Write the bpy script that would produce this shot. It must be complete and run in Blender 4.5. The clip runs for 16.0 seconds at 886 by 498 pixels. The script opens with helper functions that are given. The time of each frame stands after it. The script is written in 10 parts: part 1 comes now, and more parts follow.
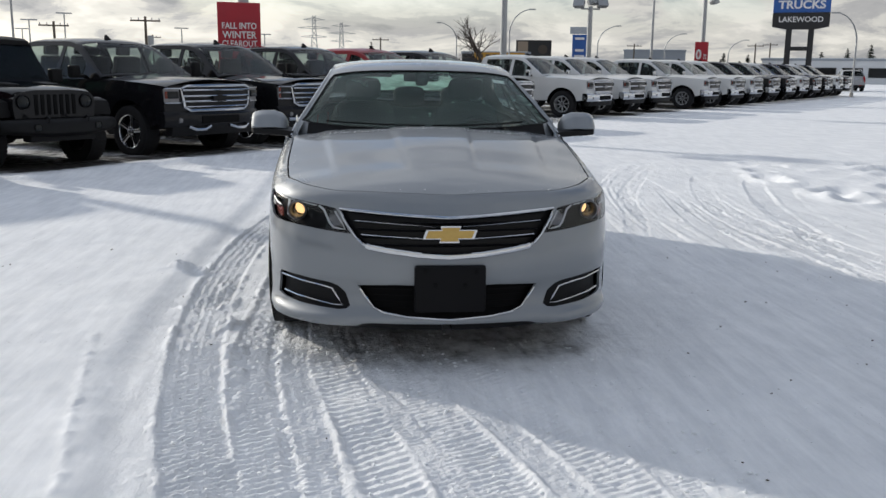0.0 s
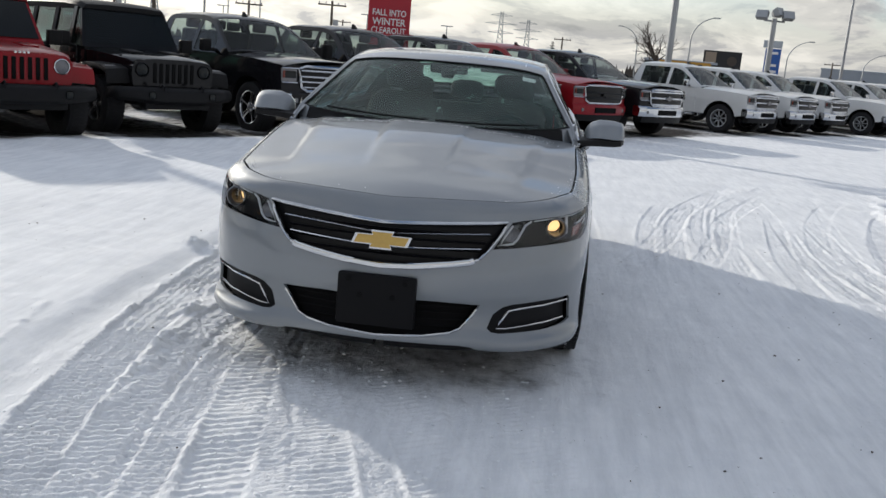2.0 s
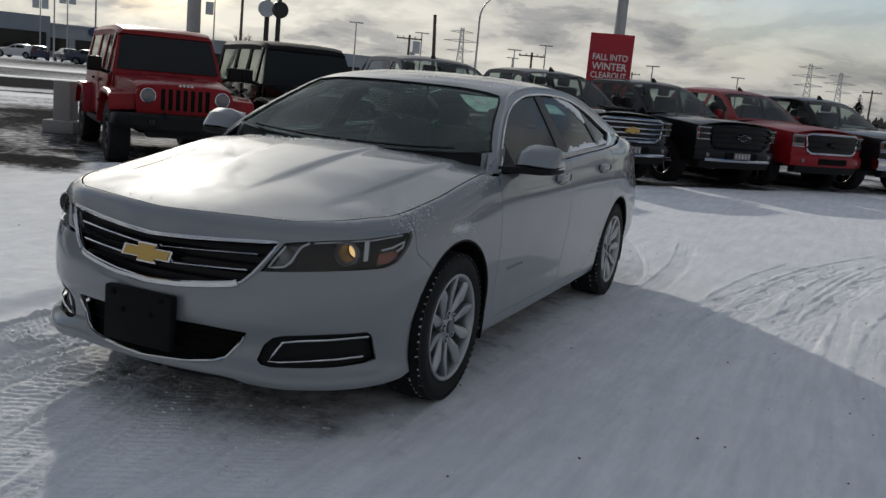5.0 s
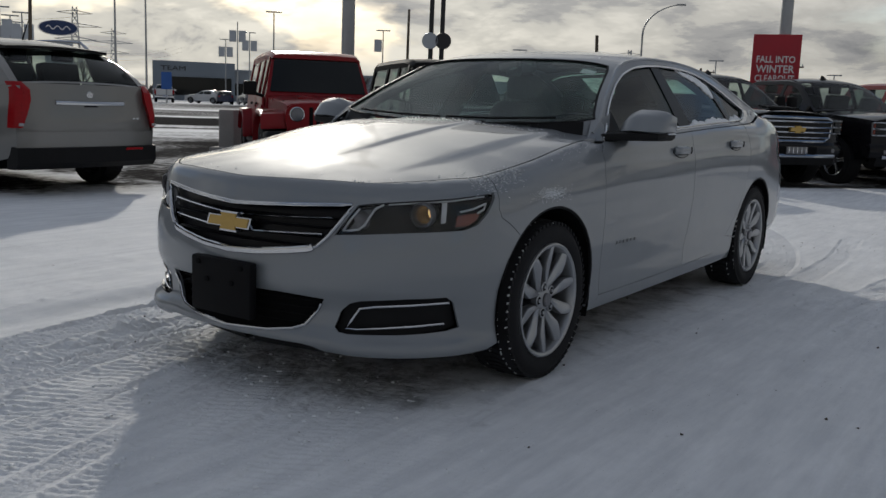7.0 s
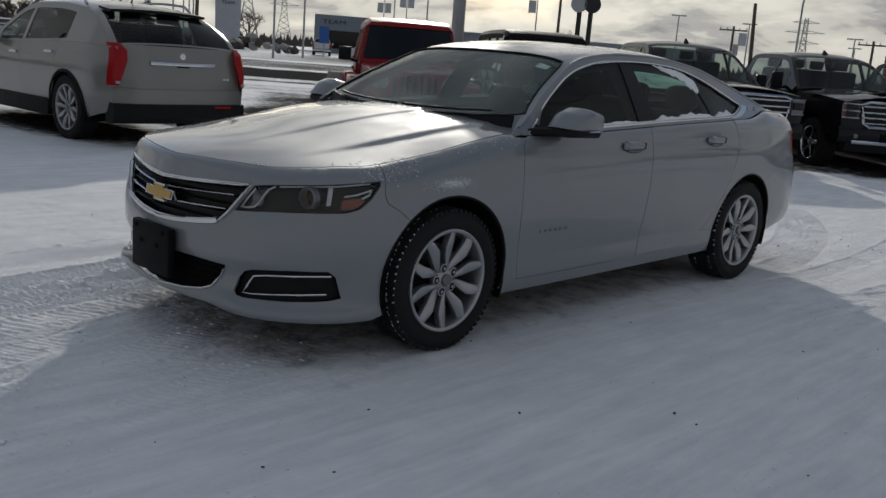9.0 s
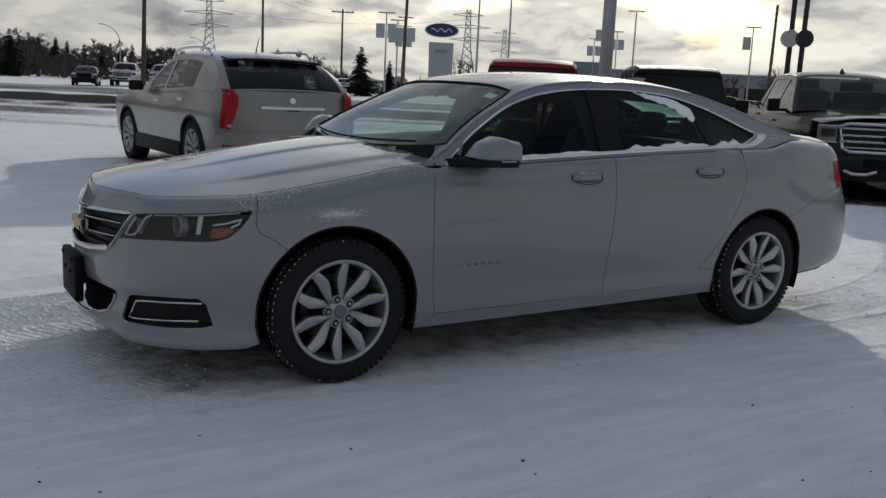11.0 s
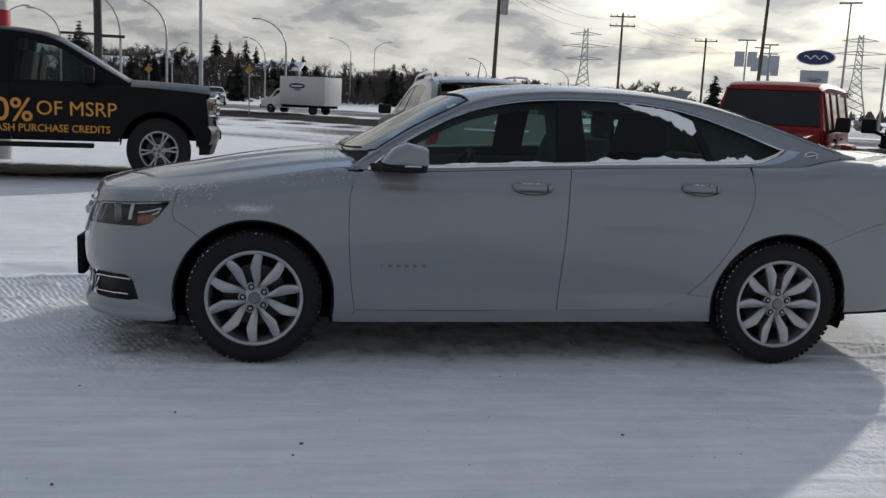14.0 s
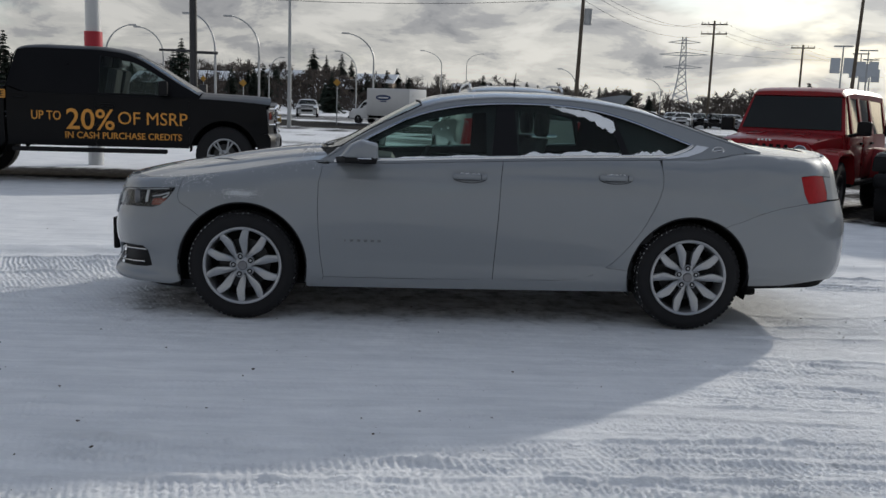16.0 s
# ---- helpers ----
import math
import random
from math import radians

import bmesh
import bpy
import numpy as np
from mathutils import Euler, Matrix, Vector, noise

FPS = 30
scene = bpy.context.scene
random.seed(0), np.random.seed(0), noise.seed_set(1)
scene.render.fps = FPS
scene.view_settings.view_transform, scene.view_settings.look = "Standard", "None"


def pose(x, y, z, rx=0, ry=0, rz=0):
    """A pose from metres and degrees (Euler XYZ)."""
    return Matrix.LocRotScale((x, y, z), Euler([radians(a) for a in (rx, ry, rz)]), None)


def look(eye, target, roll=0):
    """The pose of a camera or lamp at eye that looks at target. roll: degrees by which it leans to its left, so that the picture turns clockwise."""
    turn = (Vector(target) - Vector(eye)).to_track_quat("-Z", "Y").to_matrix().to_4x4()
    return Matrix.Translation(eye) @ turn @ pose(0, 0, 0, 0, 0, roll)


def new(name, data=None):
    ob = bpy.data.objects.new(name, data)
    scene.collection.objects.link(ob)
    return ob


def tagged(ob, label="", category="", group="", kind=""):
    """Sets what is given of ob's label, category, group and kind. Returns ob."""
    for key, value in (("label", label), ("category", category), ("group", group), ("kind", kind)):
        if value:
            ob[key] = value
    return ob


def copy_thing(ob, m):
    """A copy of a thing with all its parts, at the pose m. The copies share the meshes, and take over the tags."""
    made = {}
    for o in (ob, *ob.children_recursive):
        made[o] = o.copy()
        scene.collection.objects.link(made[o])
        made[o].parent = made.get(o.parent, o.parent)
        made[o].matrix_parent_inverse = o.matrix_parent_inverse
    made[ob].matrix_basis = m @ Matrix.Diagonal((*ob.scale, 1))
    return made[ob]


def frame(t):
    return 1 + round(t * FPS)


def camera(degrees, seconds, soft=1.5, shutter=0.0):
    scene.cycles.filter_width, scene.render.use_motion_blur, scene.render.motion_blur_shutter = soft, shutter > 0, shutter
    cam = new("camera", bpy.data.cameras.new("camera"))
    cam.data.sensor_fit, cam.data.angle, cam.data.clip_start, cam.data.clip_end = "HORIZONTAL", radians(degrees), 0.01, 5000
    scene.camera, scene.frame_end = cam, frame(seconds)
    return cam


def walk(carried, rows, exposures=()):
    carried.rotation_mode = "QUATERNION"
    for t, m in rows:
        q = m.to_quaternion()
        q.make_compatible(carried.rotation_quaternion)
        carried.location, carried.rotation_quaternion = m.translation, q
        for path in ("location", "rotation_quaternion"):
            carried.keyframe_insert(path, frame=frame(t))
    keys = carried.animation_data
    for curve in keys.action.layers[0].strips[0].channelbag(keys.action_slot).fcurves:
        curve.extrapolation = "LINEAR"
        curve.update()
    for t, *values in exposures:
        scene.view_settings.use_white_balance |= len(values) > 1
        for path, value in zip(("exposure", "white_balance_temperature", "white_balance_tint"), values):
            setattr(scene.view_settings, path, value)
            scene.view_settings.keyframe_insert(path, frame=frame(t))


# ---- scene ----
cam = camera(51.9, 16.0)
METRES, EYE, TILT, LEAN, TURN = 10.111, 1.431, 0.0, 0.0, -5.21
ROWS = [
    (0.0, 0.0, 0.0, 0.0, 0.13, -11.25, -0.64),
    (0.5, 0.0148, 0.0136, -0.0005, -0.11, -12.61, -1.6),
    (1.0, 0.0338, 0.0311, -0.0011, 2.07, -13.54, -3.26),
    (1.5, 0.0639, 0.0424, -0.0005, 7.39, -13.01, -3.76),
    (2.0, 0.0958, 0.0551, 0.0005, 11.57, -11.9, -4.83),
    (2.5, 0.1224, 0.0737, 0.0012, 13.95, -11.82, -5.42),
    (3.0, 0.1557, 0.0847, 0.0012, 17.41, -12.25, -5.19),
    (5.5, 0.2827, 0.1837, -0.0033, 33.94, -9.78, -4.76),
    (6.0, 0.2881, 0.1909, -0.014, 37.98, -9.98, -3.57),
    (6.5, 0.2862, 0.1948, -0.0288, 39.48, -9.43, -2.52),
    (7.0, 0.2904, 0.1997, -0.0267, 40.43, -9.2, -2.12),
    (7.5, 0.3079, 0.2033, -0.0107, 40.84, -9.4, -2.65),
    (8.0, 0.3296, 0.2141, -0.0064, 42.69, -9.74, -3.74),
    (8.5, 0.365, 0.2257, -0.0042, 47.6, -11.55, -4.43),
    (9.0, 0.3899, 0.2495, -0.0053, 50.37, -12.2, -4.3),
    (9.5, 0.4136, 0.2789, -0.0031, 54.29, -11.18, -3.43),
    (12.0, 0.4863, 0.4495, -0.0034, 72.1, -9.88, -3.11),
    (12.5, 0.4978, 0.4873, -0.0034, 77.36, -9.37, -3.34),
    (13.0, 0.5019, 0.5246, -0.0057, 80.43, -10.3, -2.86),
    (13.5, 0.5119, 0.5584, -0.0043, 84.39, -10.21, -2.18),
    (14.0, 0.5319, 0.5827, -0.0045, 86.94, -9.45, -2.53),
    (14.5, 0.5607, 0.6064, -0.0041, 88.41, -9.36, -2.94),
    (15.0, 0.5848, 0.6363, -0.0042, 90.49, -9.01, -2.56),
    (15.5, 0.6127, 0.652, -0.0057, 91.53, -8.46, -2.14),
    (16.0, 0.6327, 0.6664, -0.0046, 92.96, -9.01, -2.01),
]
EXPOSURES = [(t, stops, 6260 if t < 9.5 else 6150, 10) for t, stops in ((0.0, -0.16), (1.5, -0.08), (3.0, -0.25), (5.5, -0.98), (7.0, -1.04), (9.0, -1.00), (12.0, -0.82), (12.5, -0.80), (13.0, -0.70), (13.5, -0.58), (14.5, -0.56), (16.0, -0.60))]
walk(cam, [(t, pose(-0.411, -5.126, EYE, TILT, LEAN, TURN) @ pose(METRES * x, METRES * y, METRES * z, 90 + pitch, roll, yaw)) for t, x, y, z, yaw, pitch, roll in ROWS], EXPOSURES)

# ---- sky and sun ----
SUN_ELEVATION, SUN_TURN = 19.5, 46.0          # degrees up, degrees from +y towards -x
world = bpy.data.worlds.new("winter_sky")
scene.world = world
world.use_nodes = True


def build_sky(tree):
    n, l = tree.nodes, tree.links
    n.clear()
    out = n.new("ShaderNodeOutputWorld")
    bg = n.new("ShaderNodeBackground")
    sky = n.new("ShaderNodeTexSky")
    sky.sky_type, sky.sun_disc = "NISHITA", False
    sky.sun_elevation, sky.sun_rotation = radians(SUN_ELEVATION), radians(-SUN_TURN)
    sky.altitude, sky.air_density, sky.dust_density = 600, 1.0, 1.5
    co = n.new("ShaderNodeTexCoord")
    sep = n.new("ShaderNodeSeparateXYZ")
    l.new(co.outputs["Generated"], sep.inputs[0])

    def math_node(op, a, b=None, c=None, clamp=False):
        m = n.new("ShaderNodeMath")
        m.operation, m.use_clamp = op, clamp
        for k, v in enumerate((a, b, c)):
            if v is None:
                continue
            if isinstance(v, (int, float)):
                m.inputs[k].default_value = v
            else:
                l.new(v, m.inputs[k])
        return m.outputs[0]

    # a flat cloud deck: the direction divided by its height above the horizon
    up = math_node("ADD", math_node("MAXIMUM", sep.outputs[2], 0.0), 0.26)
    px, py = math_node("DIVIDE", sep.outputs[0], up), math_node("DIVIDE", sep.outputs[1], up)
    comb = n.new("ShaderNodeCombineXYZ")
    l.new(px, comb.inputs[0])
    l.new(py, comb.inputs[1])

    def noise_at(scale, detail, rough, distort, shift):
        mp = n.new("ShaderNodeMapping")
        mp.inputs["Location"].default_value = shift
        l.new(comb.outputs[0], mp.inputs[0])
        t = n.new("ShaderNodeTexNoise")
        t.inputs["Scale"].default_value, t.inputs["Detail"].default_value = scale, detail
        t.inputs["Roughness"].default_value, t.inputs["Distortion"].default_value = rough, distort
        l.new(mp.outputs[0], t.inputs["Vector"])
        return t.outputs["Fac"]

    def ramp(value, stops):
        r = n.new("ShaderNodeValToRGB")
        r.color_ramp.interpolation = "EASE"
        while len(r.color_ramp.elements) < len(stops):
            r.color_ramp.elements.new(0.5)
        for e, (at, c) in zip(r.color_ramp.elements, stops):
            e.position, e.color = at, (*c, 1) if len(c) == 3 else c
        l.new(value, r.inputs[0])
        return r.outputs[0]

    cover = ramp(noise_at(0.75, 8, 0.55, 0.2, (3.1, 1.7, 0)), [(0.37, (0, 0, 0)), (0.48, (1, 1, 1))])
    body = noise_at(2.9, 10, 0.60, 0.35, (0.4, 5.2, 0))
    grey = ramp(body, [(0.30, (0.46, 0.47, 0.50)), (0.42, (0.68, 0.68, 0.69)), (0.50, (0.98, 0.965, 0.92)), (0.62, (1.24, 1.21, 1.14))])
    # brighter and warmer towards the sun, behind the thin cloud
    e, a = radians(SUN_ELEVATION), radians(SUN_TURN)
    dot = n.new("ShaderNodeVectorMath")
    dot.operation = "DOT_PRODUCT"
    l.new(co.outputs["Generated"], dot.inputs[0])
    dot.inputs[1].default_value = (-math.sin(a) * math.cos(e), math.cos(a) * math.cos(e), math.sin(e))
    near = math_node("POWER", math_node("MAXIMUM", dot.outputs["Value"], 0.0), 6.0)
    gain = math_node("MULTIPLY_ADD", near, SKY_GLOW, SKY_CLOUD)
    warm = n.new("ShaderNodeMix")
    warm.data_type, warm.blend_type = "RGBA", "MULTIPLY"
    l.new(near, warm.inputs[0])
    l.new(grey, warm.inputs[6])
    warm.inputs[7].default_value = (1.0, 0.975, 0.90, 1)
    # cooler overhead, creamier low down
    high = math_node("MULTIPLY", math_node("MAXIMUM", sep.outputs[2], 0.0), 1.6, clamp=True)
    cool = n.new("ShaderNodeMix")
    cool.data_type, cool.blend_type = "RGBA", "MULTIPLY"
    cool.inputs[0].default_value = 1.0
    tone = n.new("ShaderNodeMix")
    tone.data_type = "RGBA"
    l.new(high, tone.inputs[0])
    tone.inputs[6].default_value, tone.inputs[7].default_value = (1.24, 1.20, 1.12, 1), (0.86, 0.94, 1.11, 1)
    l.new(warm.outputs[2], cool.inputs[6])
    l.new(tone.outputs[2], cool.inputs[7])
    bright = n.new("ShaderNodeVectorMath")
    bright.operation = "SCALE"
    l.new(cool.outputs[2], bright.inputs[0])
    l.new(gain, bright.inputs["Scale"])
    thin = n.new("ShaderNodeVectorMath")
    thin.operation = "SCALE"
    l.new(sky.outputs[0], thin.inputs[0])
    thin.inputs["Scale"].default_value = 0.16
    mix = n.new("ShaderNodeMix")
    mix.data_type = "RGBA"
    low = math_node("MULTIPLY_ADD", sep.outputs[2], -9.0, 1.3, clamp=True)
    l.new(math_node("MAXIMUM", cover, low), mix.inputs[0])
    l.new(thin.outputs[0], mix.inputs[6])
    l.new(bright.outputs[0], mix.inputs[7])
    l.new(mix.outputs[2], bg.inputs[0])
    bg.inputs[1].default_value = 1.0
    l.new(bg.outputs[0], out.inputs[0])


SKY_CLOUD, SKY_GLOW = 0.61, 0.72
build_sky(world.node_tree)
sun = new("sun", bpy.data.lights.new("sun", "SUN"))
sun.data.energy, sun.data.angle, sun.data.color = 3.7, radians(1.2), (1.0, 0.92, 0.79)
E_, A_ = radians(SUN_ELEVATION), radians(SUN_TURN)
sun.matrix_world = look((-20 * math.sin(A_) * math.cos(E_), 20 * math.cos(A_) * math.cos(E_), 20 * math.sin(E_)), (0, 0, 0))


# ---- materials ----
def material(name, base, rough=0.5, metal=0.0, var=0.12, scale=6.0, fine=90.0, bump=0.0, coat=0.0, rough_var=0.1, emit=0.0, spec=0.5, random_obj=0.0, coat_ior=1.5, coat_rough=0.06):
    """A surface with variation at two scales: broad stains and a fine grain, in colour, gloss and relief."""
    m = bpy.data.materials.new(name)
    m.use_nodes = True
    n, l = m.node_tree.nodes, m.node_tree.links
    p = n["Principled BSDF"]
    co = n.new("ShaderNodeTexCoord")

    def noise_tex(s, detail):
        t = n.new("ShaderNodeTexNoise")
        t.inputs["Scale"].default_value, t.inputs["Detail"].default_value, t.inputs["Roughness"].default_value = s, detail, 0.6
        l.new(co.outputs["Object"], t.inputs["Vector"])
        return t.outputs["Fac"]

    big, small = noise_tex(scale, 4), noise_tex(fine, 3)
    add = n.new("ShaderNodeMath")
    add.operation = "MULTIPLY_ADD"
    l.new(small, add.inputs[0])
    add.inputs[1].default_value = 0.4
    half = n.new("ShaderNodeMath")
    half.operation = "MULTIPLY"
    l.new(big, half.inputs[0])
    half.inputs[1].default_value = 0.6
    l.new(half.outputs[0], add.inputs[2])
    rng = n.new("ShaderNodeMapRange")
    l.new(add.outputs[0], rng.inputs[0])
    rng.inputs[1].default_value, rng.inputs[2].default_value = 0.25, 0.75
    rng.inputs[3].default_value, rng.inputs[4].default_value = 1 - var, 1 + var
    col = n.new("ShaderNodeVectorMath")
    col.operation = "SCALE"
    col.inputs[0].default_value = base
    l.new(rng.outputs[0], col.inputs["Scale"])
    out_col = col.outputs[0]
    if random_obj:
        info = n.new("ShaderNodeObjectInfo")
        r2 = n.new("ShaderNodeMapRange")
        l.new(info.outputs["Random"], r2.inputs[0])
        r2.inputs[3].default_value, r2.inputs[4].default_value = 1 - random_obj, 1 + random_obj
        c2 = n.new("ShaderNodeVectorMath")
        c2.operation = "SCALE"
        l.new(out_col, c2.inputs[0])
        l.new(r2.outputs[0], c2.inputs["Scale"])
        out_col = c2.outputs[0]
    l.new(out_col, p.inputs["Base Color"])
    rr = n.new("ShaderNodeMapRange")
    l.new(big, rr.inputs[0])
    rr.inputs[1].default_value, rr.inputs[2].default_value = 0.3, 0.7
    rr.inputs[3].default_value, rr.inputs[4].default_value = max(0.02, rough * (1 - rough_var)), min(1, rough * (1 + rough_var))
    l.new(rr.outputs[0], p.inputs["Roughness"])
    p.inputs["Metallic"].default_value = metal
    p.inputs["Specular IOR Level"].default_value = spec
    p.inputs["Coat Weight"].default_value, p.inputs["Coat Roughness"].default_value, p.inputs["Coat IOR"].default_value = coat, coat_rough, coat_ior
    if bump:
        b = n.new("ShaderNodeBump")
        b.inputs["Strength"].default_value, b.inputs["Distance"].default_value = bump, 0.004
        l.new(small, b.inputs["Height"])
        l.new(b.outputs[0], p.inputs["Normal"])
    if emit:
        p.inputs["Emission Color"].default_value, p.inputs["Emission Strength"].default_value = (*base, 1), emit
    return m


def glass(name, tint, gloss=0.03, film=0.0, ior=1.5):
    """Thin tinted glass: what is behind it shows through, darkened, it mirrors at its surface, and a film of frost scatters some light."""
    m = bpy.data.materials.new(name)
    m.use_nodes = True
    n, l = m.node_tree.nodes, m.node_tree.links
    n.remove(n["Principled BSDF"])
    tr, gl, mx, lw, pw, fr = (n.new("ShaderNode" + k) for k in ("BsdfTransparent", "BsdfGlossy", "MixShader", "LayerWeight", "Math", "Math"))
    tr.inputs[0].default_value = (*tint, 1)
    gl.inputs["Roughness"].default_value = gloss
    straight = ((ior - 1) / (ior + 1)) ** 2
    lw.inputs["Blend"].default_value = 0.5
    pw.operation, pw.inputs[1].default_value = "POWER", 5.0
    l.new(lw.outputs["Facing"], pw.inputs[0])
    fr.operation, fr.inputs[1].default_value, fr.inputs[2].default_value = "MULTIPLY_ADD", 1 - straight, straight
    l.new(pw.outputs[0], fr.inputs[0])
    through_ = tr.outputs[0]
    if film:
        df, tl, m1, m2 = (n.new("ShaderNode" + k) for k in ("BsdfDiffuse", "BsdfTranslucent", "MixShader", "MixShader"))
        df.inputs[0].default_value = tl.inputs[0].default_value = (0.52, 0.80, 0.69, 1)
        co, tx, rg = (n.new("ShaderNode" + k) for k in ("TexCoord", "TexNoise", "MapRange"))
        tx.inputs["Scale"].default_value, tx.inputs["Detail"].default_value, tx.inputs["Roughness"].default_value = 3.0, 8, 0.68
        l.new(co.outputs["Object"], tx.inputs["Vector"])
        l.new(tx.outputs["Fac"], rg.inputs[0])
        rg.inputs[1].default_value, rg.inputs[2].default_value, rg.inputs[3].default_value, rg.inputs[4].default_value = 0.35, 0.72, film * 0.45, film * 1.8
        l.new(df.outputs[0], m1.inputs[1])
        l.new(tl.outputs[0], m1.inputs[2])
        m1.inputs[0].default_value = 0.8
        l.new(rg.outputs[0], m2.inputs[0])
        l.new(through_, m2.inputs[1])
        l.new(m1.outputs[0], m2.inputs[2])
        through_ = m2.outputs[0]
    l.new(fr.outputs[0], mx.inputs[0])
    l.new(through_, mx.inputs[1])
    l.new(gl.outputs[0], mx.inputs[2])
    l.new(mx.outputs[0], n["Material Output"].inputs[0])
    return m


SILVER = material("silver_paint", (0.222, 0.238, 0.255), 0.55, 0.36, 0.06, 3.0, 900, 0.012, coat=1.0, rough_var=0.15, spec=0.25, coat_ior=1.5, coat_rough=0.05)
BADGE_GREY = material("badge_metal", (0.13, 0.137, 0.143), 0.30, 0.5, 0.1, 8.0, 200, 0.0)
BLACK_PAINT = material("black_paint", (0.0075, 0.0075, 0.009), 0.09, 0.0, 0.25, 2.0, 300, 0, spec=0.22)
PROMO_BLACK = material("dusty_black_paint", (0.0050, 0.0050, 0.0058), 0.3, 0.0, 0.3, 2.0, 300, 0, spec=0.12)
RED_PAINT = material("red_paint", (0.23, 0.007, 0.012), 0.3, 0.0, 0.12, 2.0, 300, 0, coat=0.15, spec=0.2)
WHITE_PAINT = material("white_paint", (0.56, 0.565, 0.565), 0.3, 0.0, 0.07, 2.0, 300, 0, coat=0.6)
CHAMPAGNE = material("champagne_paint", (0.20, 0.196, 0.186), 0.35, 0.3, 0.06, 2.0, 600, 0, coat=0.8)
GREY_PAINT = material("grey_paint", (0.25, 0.26, 0.28), 0.3, 0.4, 0.08, 2.0, 300, 0, coat=0.7)
NAVY_PAINT = material("navy_paint", (0.012, 0.022, 0.06), 0.3, 0.0, 0.1, 2.0, 300, 0, coat=0.5)
CHROME = material("chrome", (0.60, 0.61, 0.63), 0.10, 1.0, 0.05, 8, 200, 0)
ALLOY = material("alloy", (0.37, 0.38, 0.395), 0.33, 0.75, 0.10, 10, 220, 0.03)
DARK_ALLOY = material("dark_alloy", (0.03, 0.03, 0.032), 0.4, 0.3, 0.15, 10, 200, 0.03)
STEEL = material("galvanised_steel", (0.36, 0.37, 0.38), 0.5, 0.6, 0.18, 3, 60, 0.05)
PLASTIC = material("black_plastic", (0.0125, 0.0125, 0.0135), 0.55, 0.0, 0.3, 9, 260, 0.08, spec=0.12)
GRILLE = material("gloss_black_grille", (0.0065, 0.0065, 0.008), 0.3, 0.0, 0.2, 9, 260, 0, spec=0.16)
TYRE = material("tyre_rubber", (0.013, 0.013, 0.0145), 0.8, 0.0, 0.3, 9, 200, 0.1, spec=0.25)
VOID = material("dark_void", (0.0075, 0.0075, 0.008), 0.9, 0.0, 0.2, 9, 60, 0, spec=0.1)
TRIM = material("interior_trim", (0.020, 0.020, 0.021), 0.75, 0.0, 0.15, 9, 300, 0.1)
SEAT = material("charcoal_seat_cloth", (0.030, 0.030, 0.032), 0.9, 0.0, 0.15, 9, 400, 0.3)
GOLD = material("gold_badge", (0.50, 0.33, 0.09), 0.4, 0.3, 0.12, 60, 400, 0.05)
AMBER = material("amber_reflector", (0.17, 0.022, 0.010), 0.2, 0.0, 0.15, 40, 300, 0.05, coat=0.5)
LAMP_RED = material("red_lamp_lens", (0.30, 0.002, 0.006), 0.3, 0.0, 0.25, 30, 200, 0, coat=0.1, spec=0.2)
LAMP_GREY = material("lamp_housing", (0.17, 0.17, 0.18), 0.3, 0.6, 0.15, 30, 200, 0)
BULB = material("lit_halogen_bulb", (1.0, 0.62, 0.25), 0.4, 0.0, 0.05, 30, 200, 0, emit=1.6)
WINDSHIELD = glass("windshield_glass", (0.80, 0.90, 0.86), film=0.24)
FROSTED = glass("snow_dusted_rear_glass", (0.55, 0.70, 0.64), film=0.62)
LIGHT_GUIDE = material("satin_light_guide", (0.56, 0.57, 0.58), 0.35, 0.1, 0.1, 30, 200, 0)
PLATE_BLACK = material("matt_black_plate_holder", (0.006, 0.006, 0.007), 0.6, 0.0, 0.25, 9, 260, 0.05, spec=0.12)
WINDOW = glass("tinted_side_glass", (0.54, 0.68, 0.64), film=0.008, ior=1.34)
CAR_GLASS = material("dark_car_glass", (0.008, 0.010, 0.011), 0.05, 0.0, 0.2, 3, 40, 0, spec=0.28)
AUTO_GLASS = glass("tinted_car_glass", (0.56, 0.62, 0.60), 0.02, 0.008, 1.36)
CLEAR = glass("clear_lens", (0.92, 0.93, 0.94), 0.03)
SNOW_BIT = material("clinging_snow", (0.86, 0.88, 0.90), 0.75, 0.0, 0.06, 30, 250, 0.5)
WOOD_POLE = material("weathered_wood", (0.10, 0.08, 0.06), 0.85, 0.0, 0.3, 4, 40, 0.4)
DARK_STEEL = material("dark_steel", (0.03, 0.03, 0.032), 0.5, 0.4, 0.2, 4, 60, 0.05)
SIGN_RED = material("red_banner", (0.42, 0.015, 0.03), 0.5, 0.0, 0.08, 3, 200, 0.03)
SIGN_WHITE = material("white_lettering", (0.80, 0.78, 0.78), 0.5, 0.0, 0.05, 3, 200, 0)
SIGN_BLUE = material("blue_sign_face", (0.02, 0.10, 0.36), 0.4, 0.0, 0.1, 3, 200, 0)
SIGN_NAVY = material("navy_oval", (0.012, 0.035, 0.12), 0.4, 0.0, 0.1, 3, 200, 0)
SIGN_GREY = material("grey_sign_cladding", (0.42, 0.45, 0.49), 0.5, 0.1, 0.1, 2, 100, 0)
ORANGE_VINYL = material("orange_vinyl", (0.62, 0.27, 0.03), 0.45, 0.0, 0.06, 10, 200, 0)
CONCRETE = material("concrete", (0.30, 0.29, 0.28), 0.85, 0.0, 0.2, 2, 40, 0.4)
